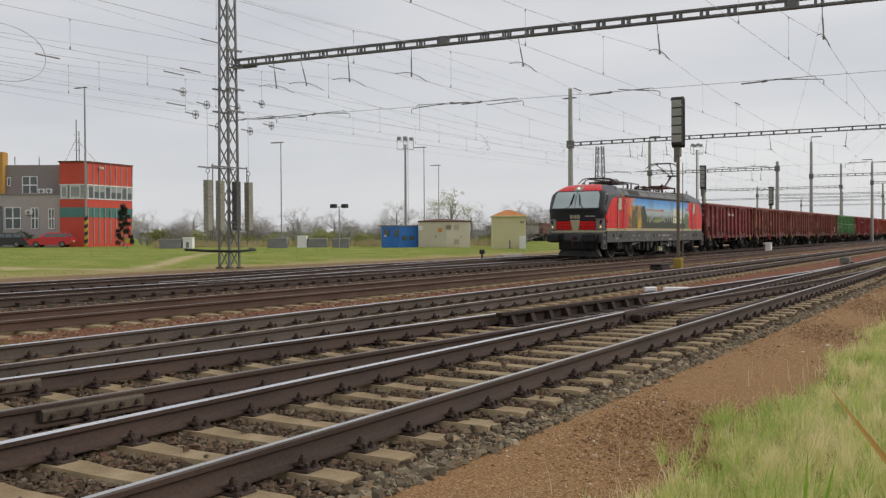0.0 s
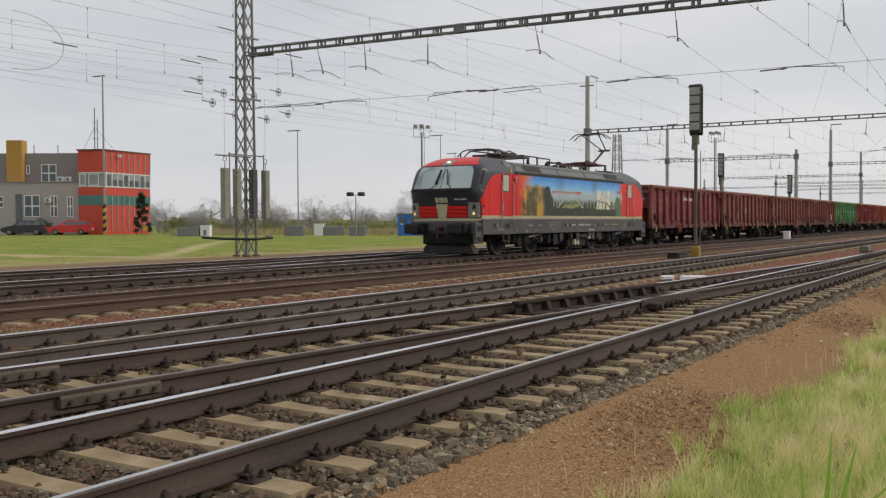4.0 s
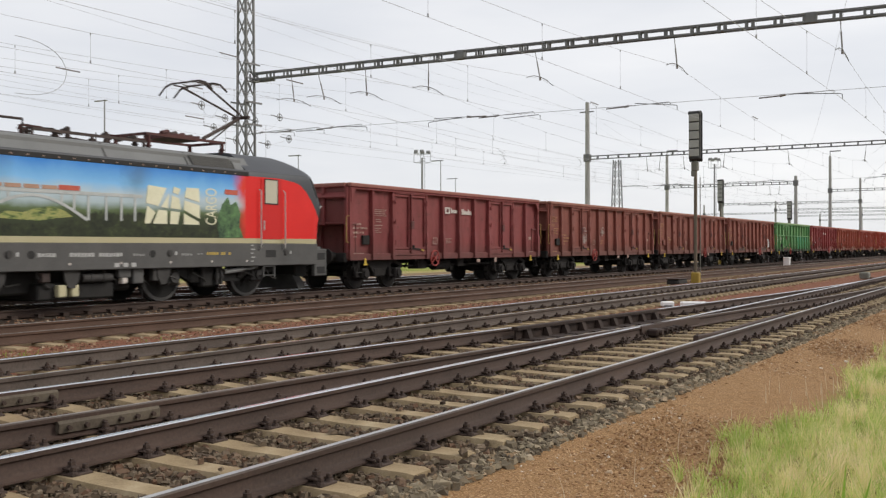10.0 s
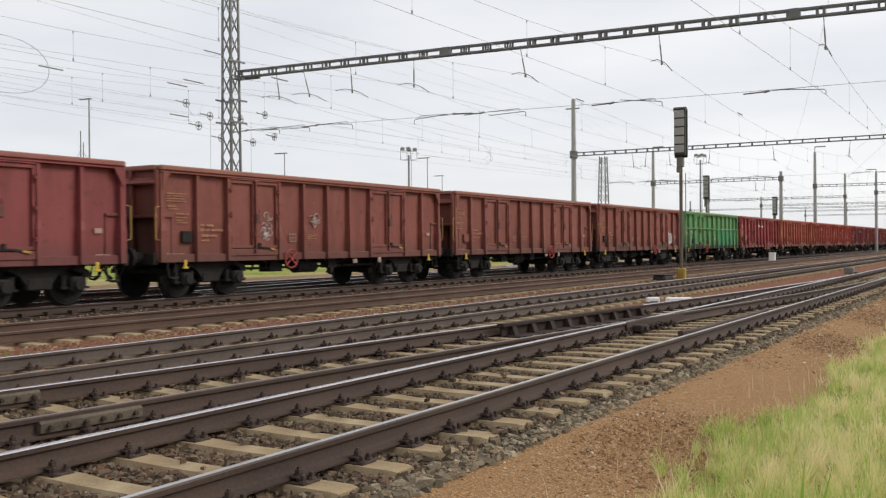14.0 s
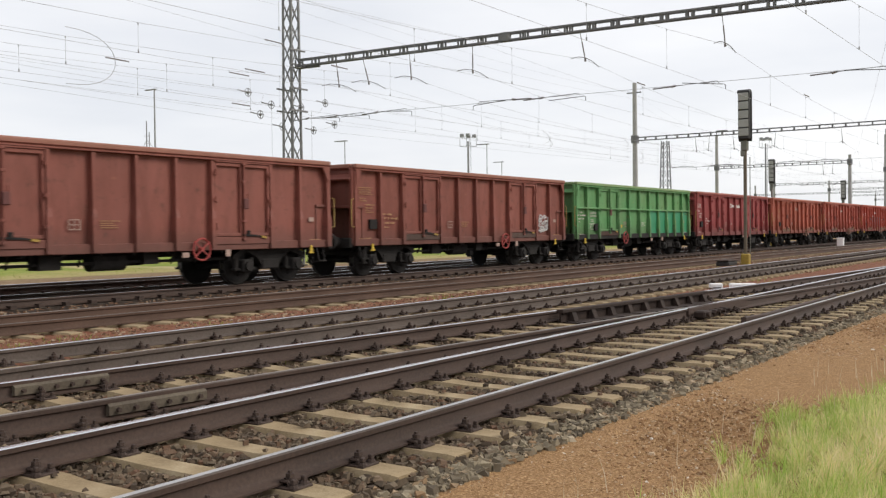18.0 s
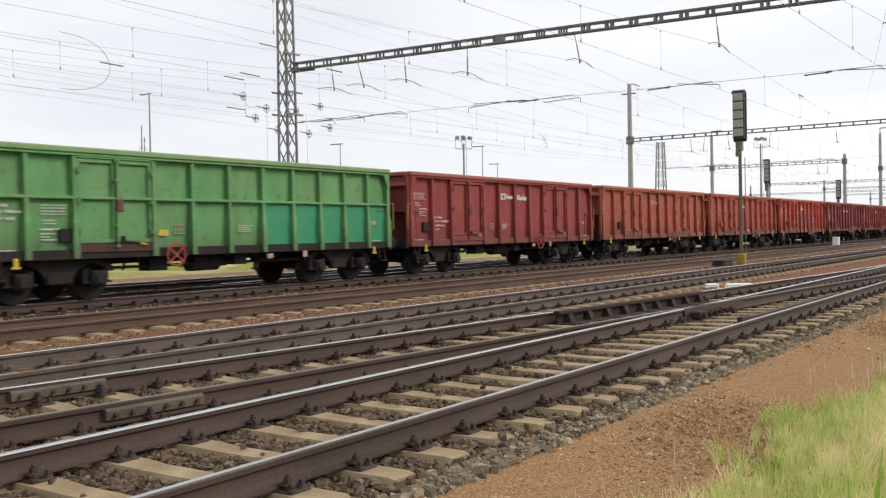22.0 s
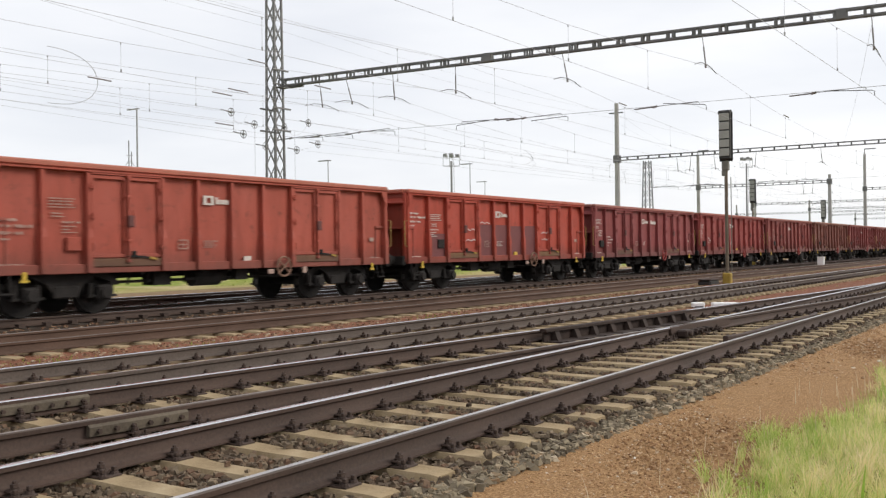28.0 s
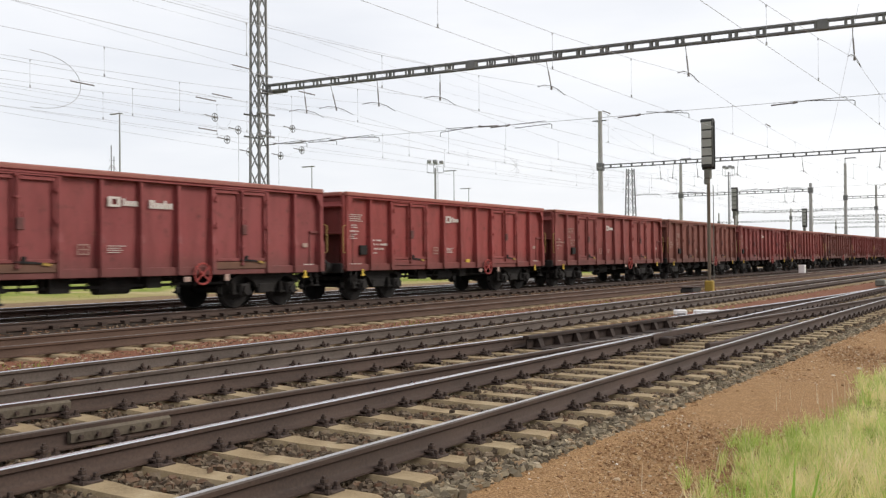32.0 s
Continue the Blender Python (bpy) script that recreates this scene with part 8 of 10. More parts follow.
def blue_cabin():
    ob = thing("portable_cabin", "blue metal site cabin with small windows", "cabin", at=pose(70.27, 48.16, 0.1, 0, 0, -58.9))
    s = Shape()
    plan = [(0, 1.2), (1.63, 0), (3.3, 0.9), (1.7, 2.6)]
    part("wall", Shape().prism_z(plan, -0.1, 1.85), BLUE_METAL, ob)
    part("roof", Shape().prism_z([(x + (x - 1.65) * 0.05, y + (y - 1.1) * 0.05) for x, y in plan], 1.85, 1.97), SLAB_GREY, ob)
    for a, b, z0, z1 in ((0.15, 0.45, 1.05, 1.6), (0.75, 0.98, 0.95, 1.6)):
        p = lambda q: (q * 1.63, 1.2 - 1.2 * q)
        (xa, ya), (xb, yb) = p(a), p(b)
        part("window", Shape().add([(xa - 0.02, ya - 0.04, z0), (xb - 0.02, yb - 0.04, z0), (xb - 0.02, yb - 0.04, z1), (xa - 0.02, ya - 0.04, z1), (xa + 0.05, ya + 0.05, z0), (xb + 0.05, yb + 0.05, z0), (xb + 0.05, yb + 0.05, z1), (xa + 0.05, ya + 0.05, z1)], [(0, 1, 2, 3), (7, 6, 5, 4), (0, 4, 5, 1), (1, 5, 6, 2), (2, 6, 7, 3), (3, 7, 4, 0)]), DARK_GLASS, ob)
    for a, b in ((0.16, 0.4), (0.55, 0.8)):
        p = lambda q: (1.63 + q * 1.67, 0.9 * q)
        (xa, ya), (xb, yb) = p(a), p(b)
        part("window", Shape().add([(xa + 0.02, ya - 0.04, 0.62), (xb + 0.02, yb - 0.04, 0.62), (xb + 0.02, yb - 0.04, 1.0), (xa + 0.02, ya - 0.04, 1.0), (xa - 0.05, ya + 0.05, 0.62), (xb - 0.05, yb + 0.05, 0.62), (xb - 0.05, yb + 0.05, 1.0), (xa - 0.05, ya + 0.05, 1.0)], [(0, 1, 2, 3), (7, 6, 5, 4), (0, 4, 5, 1), (1, 5, 6, 2), (2, 6, 7, 3), (3, 7, 4, 0)]), DARK_GLASS, ob)
    part("notice", Shape().box(0.28, 0.52, 0.86, 0.9, 0.95, 1.1), WHITE_PAINT, ob)


blue_cabin()


def beige_hut():
    ob = thing("equipment_hut", "beige panelled equipment hut with brown roof edge", "hut", at=pose(72.0, 45.3, 0.12, 0, 0, -58.9))
    plan = [(0, 0.5), (2.35, 0.0), (4.6, 0.7), (4.6, 3.2), (0, 3.2)]
    part("wall", Shape().prism_z(plan, -0.1, 2.2), BEIGE, ob)
    part("roof", Shape().prism_z([(x + (x - 2.3) * 0.04, y + (y - 1.5) * 0.04) for x, y in plan], 2.2, 2.3), ROOF_BROWN, ob)
    part("roof_ridge", Shape().add([(-0.1, 0.4, 2.3), (2.35, -0.1, 2.3), (4.7, 0.6, 2.3), (4.7, 3.2, 2.3), (-0.1, 3.2, 2.3), (1.9, 1.6, 2.52)], [(0, 1, 5), (1, 2, 5), (2, 3, 5), (3, 4, 5), (4, 0, 5)]), ROOF_BROWN, ob)
    ya = lambda x: 0.5 - 0.5 * x / 2.35 if x < 2.35 else (x - 2.35) * 0.311
    for x0, x1, z0, z1, m, nm in ((0.35, 1.3, 0.1, 1.95, BEIGE, "door"), (1.38, 2.3, 0.1, 1.95, BEIGE, "door"), (2.45, 3.1, 0.1, 1.95, BEIGE, "panel"), (0.0, 0.45, 1.5, 1.9, WHITE_PAINT, "vent"), (2.4, 2.9, 1.5, 1.95, BEIGE, "vent"), (3.15, 3.6, 1.5, 1.95, ROOF_VENT, "louvre"), (3.15, 3.6, 0.2, 0.65, ROOF_VENT, "louvre"), (1.75, 2.1, 1.3, 1.65, ORANGE_SIGN, "sign")):
        xm = (x0 + x1) / 2
        d = ya(xm)
        k = (ya(x1) - ya(x0)) / (x1 - x0)
        o = 0.035 if nm != "sign" else 0.06
        part(nm, Shape().add([(x0, ya(x0) - o, z0), (x1, ya(x1) - o, z0), (x1, ya(x1) - o, z1), (x0, ya(x0) - o, z1), (x0, ya(x0) + 0.02, z0), (x1, ya(x1) + 0.02, z0), (x1, ya(x1) + 0.02, z1), (x0, ya(x0) + 0.02, z1)], [(0, 1, 2, 3), (7, 6, 5, 4), (0, 4, 5, 1), (1, 5, 6, 2), (2, 6, 7, 3), (3, 7, 4, 0)]), m, ob)
    for x in (1.5, 3.75):
        part("door_handle", Shape().box(x, x + 0.05, ya(x) - 0.09, ya(x) - 0.03, 0.75, 1.0), SIGNAL_BLACK, ob)


ROOF_VENT = speckled("beige_louvre", (0.36, 0.31, 0.24), (0.44, 0.39, 0.31), 2.0, 0.7, 0, 0.2, 30)
beige_hut()


def yellow_house():
    ob = thing("relay_house", "pale yellow relay house with an orange hipped roof", "house", at=pose(69.14, 36.34, 0.05, 0, 0, -58.9))
    part("wall", Shape().box(0, 2.65, 0, 2.6, -0.1, 2.55, 0.01), PALE_YELLOW, ob)
    part("eaves", Shape().box(-0.12, 2.77, -0.12, 2.72, 2.55, 2.66, 0.02), PALE_YELLOW, ob)
    part("roof", Shape().add([(-0.1, -0.1, 2.66), (2.75, -0.1, 2.66), (2.75, 2.7, 2.66), (-0.1, 2.7, 2.66), (1.1, 1.3, 3.15), (1.6, 1.3, 3.15)], [(0, 1, 5, 4), (1, 2, 5), (2, 3, 4, 5), (3, 0, 4), (3, 2, 1, 0)]), ROOF_ORANGE, ob)
    part("meter_box", Shape().box(2.1, 2.62, -0.3, 0.0, -0.05, 0.98, 0.02), WHITE_PAINT, ob)
    part("pipe", Shape().cyl((1.35, -0.05, 0.0), (1.35, -0.05, 0.65), 0.05, 6), GALV, ob)
    part("vent", Shape().box(2.2, 2.5, -0.03, 0.02, 2.05, 2.2), SLAB_GREY, ob)


yellow_house()


def parked_car(x, y, paint, label, estate, rz):
    """A parked car about 4.3 m long, nose towards -x."""
    ob = thing("parked_car", label, "car", "parked cars", at=pose(x, y, ground_z(y) + 0.02, 0, 0, rz))
    L = 4.3
    prof = [(0.0, 0.45), (0.05, 0.72), (0.5, 0.86), (1.1, 0.95), (L - 0.25, 1.0), (L - 0.02, 0.9), (L, 0.45), (L - 0.3, 0.25), (0.3, 0.25)]
    part("body", Shape().prism(prof, -0.86, 0.86), paint, ob)
    roof_end = L - 0.35 if estate else L - 0.9
    cab = [(1.1, 0.95), (1.75, 1.42), (2.2, 1.5), (roof_end - 0.3, 1.46), (L - 0.2, 1.0)]
    s = Shape()
    rings = []
    n = len(cab)
    verts = [(px, -0.84 + 0.16 * (pz - 0.95) / 0.55, pz) for px, pz in cab] + [(px, 0.84 - 0.16 * (pz - 0.95) / 0.55, pz) for px, pz in cab]
    s.add(verts, [tuple(range(n)), tuple(range(2 * n - 1, n - 1, -1))] + [((i + 1) % n, i, n + i, n + (i + 1) % n) for i in range(n)])
    part("cabin", s, paint, ob)
    for a, b in ((1.5, 2.25), (2.32, 3.0), (3.07, roof_end - 0.15)):
        part("side_window", Shape().add([(a + (0.0 if a > 1.6 else 0.02), -0.835, 1.02), (b, -0.835, 1.02), (b - 0.03, -0.73, 1.38), (a + (0.03 if a > 1.6 else 0.42), -0.73, 1.38), (a, -0.8, 1.02), (b, -0.8, 1.02), (b - 0.03, -0.69, 1.38), (a + 0.1, -0.69, 1.38)], [(0, 1, 2, 3), (7, 6, 5, 4), (0, 4, 5, 1), (1, 5, 6, 2), (2, 6, 7, 3), (3, 7, 4, 0)]), DARK_GLASS, ob)
    part("rear_window", Shape().add([(L - 0.22, -0.65, 1.04), (L - 0.22, 0.65, 1.04), (roof_end - 0.18, 0.58, 1.40), (roof_end - 0.18, -0.58, 1.40), (L - 0.3, -0.65, 1.02), (L - 0.3, 0.65, 1.02), (roof_end - 0.3, 0.58, 1.38), (roof_end - 0.3, -0.58, 1.38)], [(0, 1, 2, 3), (7, 6, 5, 4), (0, 4, 5, 1), (1, 5, 6, 2), (2, 6, 7, 3), (3, 7, 4, 0)]), DARK_GLASS, ob)
    for sy in (-1, 1):
        part("tail_light", Shape().box(L - 0.18, L + 0.01, min(sy * 0.6, sy * 0.87), max(sy * 0.6, sy * 0.87), 0.72, 0.92, 0.02), TAIL, ob)
        for wx in (0.85, 3.4):
            w = part("wheel", Shape().cyl((wx, sy * 0.68, 0.3), (wx, sy * 0.88, 0.3), 0.31, 16), TYRE, ob)
            part("rim", Shape().cyl((wx, sy * 0.87, 0.3), (wx, sy * 0.89, 0.3), 0.19, 12), GALV, w)
    part("rear_plate", Shape().box(L, L + 0.015, -0.26, 0.26, 0.55, 0.66), WHITE_PAINT, ob)
    return ob


parked_car(62.35, 85.7, CAR_RED, "red estate car parked by the control building", True, -55)
parked_car(59.7, 89.6, CAR_BLACK, "black estate car parked by the control building", True, -48)


# ---------- trees and shrubs ----------
BARK = speckled("grey_bark", (0.15, 0.135, 0.125), (0.25, 0.23, 0.22), 4, 0.95, 0, 0.3, 30)


def leaf_material(name, a, b):
    m = Mat(name, 0.8, 0, 0.2)
    c = m.ramp(m.island(), [(0.0, a), (1.0, b)])
    return m.done(c)


LEAF_SPRING = leaf_material("spring_leaves", (0.24, 0.26, 0.10), (0.42, 0.42, 0.20))
LEAF_DARK = leaf_material("conifer_needles", (0.008, 0.018, 0.010), (0.025, 0.045, 0.022))
LEAF_BUSH = leaf_material("bush_leaves", (0.02, 0.05, 0.012), (0.05, 0.10, 0.025))
LEAF_TWIG = leaf_material("bare_twigs", (0.25, 0.23, 0.225), (0.38, 0.355, 0.345))
LEAF_REED = leaf_material("dry_reed", (0.34, 0.28, 0.15), (0.46, 0.38, 0.22))


def leaf_cloud(rng, centres, count, size, flat=0.6):
    """Many small leaves round the given (x, y, z, r) centres."""
    s = Shape()
    for k in range(count):
        cx, cy, cz, r = centres[k % len(centres)]
        d = Vector((rng.gauss(0, 1), rng.gauss(0, 1), rng.gauss(0, 0.8)))
        d = d.normalized() * r * rng.uniform(0.35, 1.0)
        p = Vector((cx, cy, cz)) + d
        a = Vector((rng.uniform(-1, 1), rng.uniform(-1, 1), rng.uniform(-1, 1))).normalized() * size * rng.uniform(0.6, 1.3)
        b = a.orthogonal().normalized() * size * flat * rng.uniform(0.5, 1.0)
        s.add([tuple(p - a), tuple(p + b), tuple(p + a), tuple(p - b)], [(0, 1, 2, 3)])
    return s


def make_tree(name, label, seed, h, spread, leaf, leaves, size, bare=False, category="tree"):
    rng = random.Random(seed)
    ob = thing(name, label, category, "")
    tr = Shape()
    tr.cyl((0, 0, -0.2), (0.1, 0, h * 0.35), 0.05 * h ** 0.8, 8, 0.035 * h ** 0.8)
    tr.cyl((0.1, 0, h * 0.35), (0.0, 0.1, h * 0.8), 0.035 * h ** 0.8, 7, 0.012 * h ** 0.8)
    part("trunk", tr, BARK, ob)
    centres = []
    limbs = Shape()
    for k in range(26 if bare else 16):
        a = k * 2.4 + rng.uniform(-0.4, 0.4)
        z0 = h * (rng.uniform(0.02, 0.6) if bare else rng.uniform(0.2, 0.7))
        ln = spread * rng.uniform(0.4, 1.1) * (1.1 - z0 / h)
        e = (math.cos(a) * ln, math.sin(a) * ln, z0 + h * rng.uniform(0.12, 0.36))
        limbs.cyl((0.05, 0, z0), e, 0.010 * h ** 0.8, 5, 0.003 * h ** 0.8)
        centres.append((*e, spread * rng.uniform(0.2, 0.45)))
        for q in range(4 if bare else 3):
            f = (e[0] + rng.uniform(-1, 1) * spread * 0.35, e[1] + rng.uniform(-1, 1) * spread * 0.35, e[2] + h * rng.uniform(0.02, 0.24))
            limbs.cyl(e, f, 0.004 * h ** 0.8, 4, 0.0015 * h ** 0.8)
            centres.append((*f, spread * rng.uniform(0.10, 0.30)))
    part("branchwork", limbs, BARK, ob)
    cr = leaf_cloud(rng, centres, leaves, size, 0.035 if bare else 0.6)
    part("crown", cr, leaf, ob)
    return ob


TREES = [make_tree("bare_tree", "bare grey tree with fine twigs in spring", 3, 5.2, 3.2, LEAF_TWIG, 2600, 0.3, True),
         make_tree("bare_tree", "bare grey tree with fine twigs in spring", 5, 4.2, 3.0, LEAF_TWIG, 2600, 0.28, True),
         make_tree("young_tree", "young tree with thin yellow-green spring leaves", 8, 5.5, 2.6, LEAF_SPRING, 1500, 0.09),
         make_tree("shrub", "yellow-green shrub by the grass edge", 9, 2.2, 1.9, LEAF_SPRING, 2200, 0.09, False, "shrub")]


def plant_trees():
    rng = random.Random(12)
    used = [False] * 4

    def put(k, x, y, sc, group):
        m = pose(x, y, ground_z(y) - 0.05, 0, 0, rng.uniform(0, 360))
        if not used[k]:
            used[k] = True
            ob = TREES[k]
            ob.matrix_world = m @ Matrix.Scale(sc, 4)
        else:
            ob = copy_thing(TREES[k], m)
            ob.scale = (sc, sc, sc)
        tagged(ob, group=group)

    # a loose belt of bare trees far behind the grass
    for i in range(120):
        u = i / 119
        d = rng.uniform(128, 215)
        a = radians(63 - 50 * u + rng.uniform(-1, 1))
        put(rng.choice((0, 1, 0, 1, 2)), math.cos(a) * d, math.sin(a) * d, rng.uniform(0.4, 0.95), "trees behind the grass")
    # shrubs along the edge of the grass
    for i in range(34):
        u = i / 33
        d = rng.uniform(104, 122)
        a = radians(47.3 - 12.5 * u + rng.uniform(-0.4, 0.4))
        put(3, math.cos(a) * d, math.sin(a) * d, rng.uniform(0.45, 0.8), "shrubs by the grass edge")
    for i in range(70):
        u = i / 69
        d = rng.uniform(101, 126)
        a = radians(48 - 22 * u + rng.uniform(-0.5, 0.5))
        put(rng.choice((0, 1, 1, 3)), math.cos(a) * d, math.sin(a) * d, rng.uniform(0.25, 0.5), "shrubs by the grass edge")
    for a, d, sc, k in ((30.2, 105, 1.0, 2), (29.0, 112, 0.8, 0), (26.5, 118, 0.95, 1), (25.8, 120, 0.9, 0), (33.5, 112, 0.85, 0)):
        a = radians(a)
        put(k, math.cos(a) * d, math.sin(a) * d, sc, "trees behind the grass")


plant_trees()


def conifer():
    rng = random.Random(2)
    ob = thing("conifer", "small dark conifer leaning beside the red building", "conifer tree", at=pose(67.4, 77.8, 0.1))
    part("trunk", Shape().cyl((0, 0, -0.1), (0.1, 0.05, 4.2), 0.09, 7, 0.02), BARK, ob)
    cs = []
    for k in range(26):
        z = 0.4 + 3.8 * k / 26
        r = 1.25 * (1 - z / 4.9) * rng.uniform(0.55, 1.15)
        a = k * 2.4
        cs.append((math.cos(a) * r * 0.8, math.sin(a) * r * 0.8, z + 0.12 * rng.uniform(-1, 1), 0.30))
    part("crown", leaf_cloud(rng, cs, 3600, 0.17, 0.22), LEAF_DARK, ob)


conifer()


def round_bush(x, y, r, leaf, label, seed):
    rng = random.Random(seed)
    ob = thing("bush", label, "bush", "", at=pose(x, y, ground_z(y)))
    part("stems", Shape().cyl((0, 0, -0.1), (0.1, 0, r), 0.05, 5, 0.02).cyl((0, 0, 0), (-0.3, 0.2, r), 0.04, 5, 0.02), BARK, ob)
    cs = [(rng.uniform(-0.6, 0.6) * r, rng.uniform(-0.6, 0.6) * r, r * rng.uniform(0.4, 1.1), r * 0.5) for k in range(10)]
    part("crown", leaf_cloud(rng, cs, 2200, 0.09), leaf, ob)


round_bush(63.1, 88.3, 1.2, LEAF_BUSH, "dark green bush between the parked cars", 4)


def reed_belt():
    """Dry reeds and tall weeds along the far edge of the grass."""
    rng = random.Random(6)
    s = Shape()
    for k in range(3600):
        a = radians(rng.uniform(27, 47.5))
        d = rng.uniform(93, 100)
        x, y = math.cos(a) * d, math.sin(a) * d
        h = rng.uniform(0.3, 1.0)
        dx, dy = rng.uniform(-0.3, 0.3), rng.uniform(-0.3, 0.3)
        s.add([(x - 0.03, y + 0.03, 0.0), (x + 0.03, y - 0.03, 0.0), (x + dx, y + dy, h)], [(0, 1, 2)])
    ob = part("reeds", s, LEAF_REED)
    tagged(ob, "dry yellow reeds along the edge of the grass", "reeds", "", "stuff")


reed_belt()


def far_wagons():
    """Wagons that stand on a distant siding."""
    for i, (mat, label) in enumerate(((SLAB_GREY, "grey wagon standing on a distant siding"), (RED_FAR, "dull red wagon standing on a distant siding"), (OLIVE_FAR, "olive covered wagon standing on a distant siding"), (SLAB_GREY, "grey wagon standing on a distant siding"))):
        ob = thing("parked_wagon", label, "freight wagon", "wagons on the siding", at=pose(118 + i * 12.5, 62 - i * 0.3, 0.1))
        part("body", Shape().box(0.3, 11.9, -1.4, 1.4, 1.1, 2.7 if i % 2 else 2.3, 0.05), mat, ob)
        part("underframe", Shape().box(0.2, 12.0, -1.1, 1.1, 0.7, 1.1), UNDER, ob)
        for wx in (1.6, 3.2, 9.0, 10.6):
            part("wheelset", Shape().cyl((wx, -0.8, 0.45), (wx, 0.8, 0.45), 0.45, 12), UNDER, ob)


RED_FAR = speckled("far_red_paint", (0.12, 0.04, 0.04), (0.18, 0.06, 0.055), 1, 0.8)
OLIVE_FAR = speckled("far_olive_paint", (0.10, 0.10, 0.075), (0.16, 0.155, 0.12), 1, 0.8)
far_wagons()

# pale blue-grey: the haze of distance is put into the hills' colour
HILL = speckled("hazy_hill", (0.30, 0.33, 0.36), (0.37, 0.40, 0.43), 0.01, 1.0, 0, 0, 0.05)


def hills():
    s = Shape()
    pts = []
    for k in range(60):
        a = radians(-10 + 85 * k / 59)
        h = 1.0 + 9 * (0.5 + 0.5 * noise.noise((k * 0.17, 0, 5))) + 3 * noise.noise((k * 0.9, 2, 5))
        pts.append((math.cos(a) * 1500, math.sin(a) * 1500, h))
    verts = [(x, y, -12) for x, y, h in pts] + [(x, y, h) for x, y, h in pts] + [(x * 1.2, y * 1.2, -12) for x, y, h in pts]
    n = len(pts)
    s.add(verts, [(i, i + 1, n + i + 1, n + i) for i in range(n - 1)] + [(n + i, n + i + 1, 2 * n + i + 1, 2 * n + i) for i in range(n - 1)])
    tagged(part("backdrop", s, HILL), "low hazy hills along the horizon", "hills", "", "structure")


hills()

# ---------- the turnout close by ----------
PLATE = speckled("joint_plate_paint", (0.055, 0.042, 0.030), (0.15, 0.122, 0.088), 2.2, 0.8, 0, 0.2, 40)


def rail_joint(cx, side, x0, x1, track, label):
    """A pair of thick insulated fishplates with bolts on one rail."""
    ym = [t2(x) + side for x in (x0, x1)]
    for sy in (-1, 1):
        s = Shape()
        rings = []
        for x, y in ((x0, ym[0]), (x1, ym[1])):
            rings.append([(x, y + sy * 0.012, -0.135), (x, y + sy * 0.055, -0.125), (x, y + sy * 0.06, -0.055), (x, y + sy * 0.034, -0.035), (x, y + sy * 0.012, -0.04)])
        s.loft(rings)
        fp = part("fishplate", s, PLATE, track, label)
        for k in range(6):
            x = x0 + (x1 - x0) * (k + 0.5) / 6
            y = t2(x) + side
            part("bolt", Shape().cyl((x, y + sy * 0.055, -0.088), (x, y + sy * 0.085, -0.088), 0.02, 6), STEEL_DARK, fp)


rail_joint(t2, 0.75, 4.72, 5.62, TRACK_2, "pale insulated fishplate")
rail_joint(t2, -0.75, 4.58, 5.48, TRACK_2, "pale insulated fishplate")


def flat_rail(pts, w=0.07, top=0.0, depth=0.16):
    s = Shape()
    s.loft([[(x, y - w / 2, top - depth), (x, y + w / 2, top - depth), (x, y + w / 2, top - 0.01), (x, y + w / 2 - 0.012, top), (x, y - w / 2 + 0.012, top), (x, y - w / 2, top - 0.01)] for x, y in pts])
    return s


# check rails beside the outer rails, frog where the rails cross
part("check_rail", flat_rail([(13.3, t1(13.3) - 0.75 + 0.20), (13.9, t1(13.9) - 0.75 + 0.115), (18.2, t1(18.2) - 0.75 + 0.115), (18.8, t1(18.8) - 0.75 + 0.19)], 0.075, 0.02), [RUST], TRACK_1, "worn check rail beside the running rail")
GUARD = speckled("guard_rail_steel", (0.014, 0.008, 0.006), (0.042, 0.024, 0.017), 6, 0.85, 0, 0.3, 50)
guard = part("guard_rail", flat_rail([(13.2, t2(13.2) + 0.56), (18.5, t2(18.5) + 0.56)], 0.11, 0.025, 0.05), GUARD, TRACK_2, "raised braced guard rail")
part("guard_web", flat_rail([(13.25, t2(13.25) + 0.585), (18.45, t2(18.45) + 0.585)], 0.03, -0.02, 0.16), GUARD, guard)
for k in range(9):
    x = 13.5 + k * 0.6
    y = t2(x) + 0.57
    part("brace", Shape().add([(x - 0.07, y, -0.18), (x + 0.07, y, -0.18), (x + 0.11, y, -0.02), (x - 0.03, y, -0.02), (x - 0.03, y - 0.05, -0.02), (x + 0.11, y - 0.05, -0.02), (x - 0.07, y - 0.13, -0.17), (x + 0.07, y - 0.13, -0.17)], [(0, 1, 2, 3), (3, 2, 5, 4), (4, 5, 7, 6), (6, 7, 1, 0), (0, 3, 4, 6), (1, 7, 5, 2)]), GUARD, guard)
    part("brace_plate", Shape().box(x - 0.11, x + 0.11, y - 0.34, y + 0.1, -0.185, -0.165), GUARD, guard)
part("guard_floor", flat_rail([(13.3, t2(13.3) + 0.42), (18.4, t2(18.4) + 0.42)], 0.3, -0.172, 0.02), GUARD, guard)
XF = 16.6
YF = t1(XF) + 0.75
frog = Shape()
frog.prism_z([(15.0, YF - 0.06), (XF, YF - 0.03), (18.4, YF - 0.145), (18.4, YF + 0.07), (XF, YF + 0.04), (15.0, YF + 0.20)], -0.15, -0.06)
part("frog", frog, RUST, TRACK_1, "steel crossing frog")
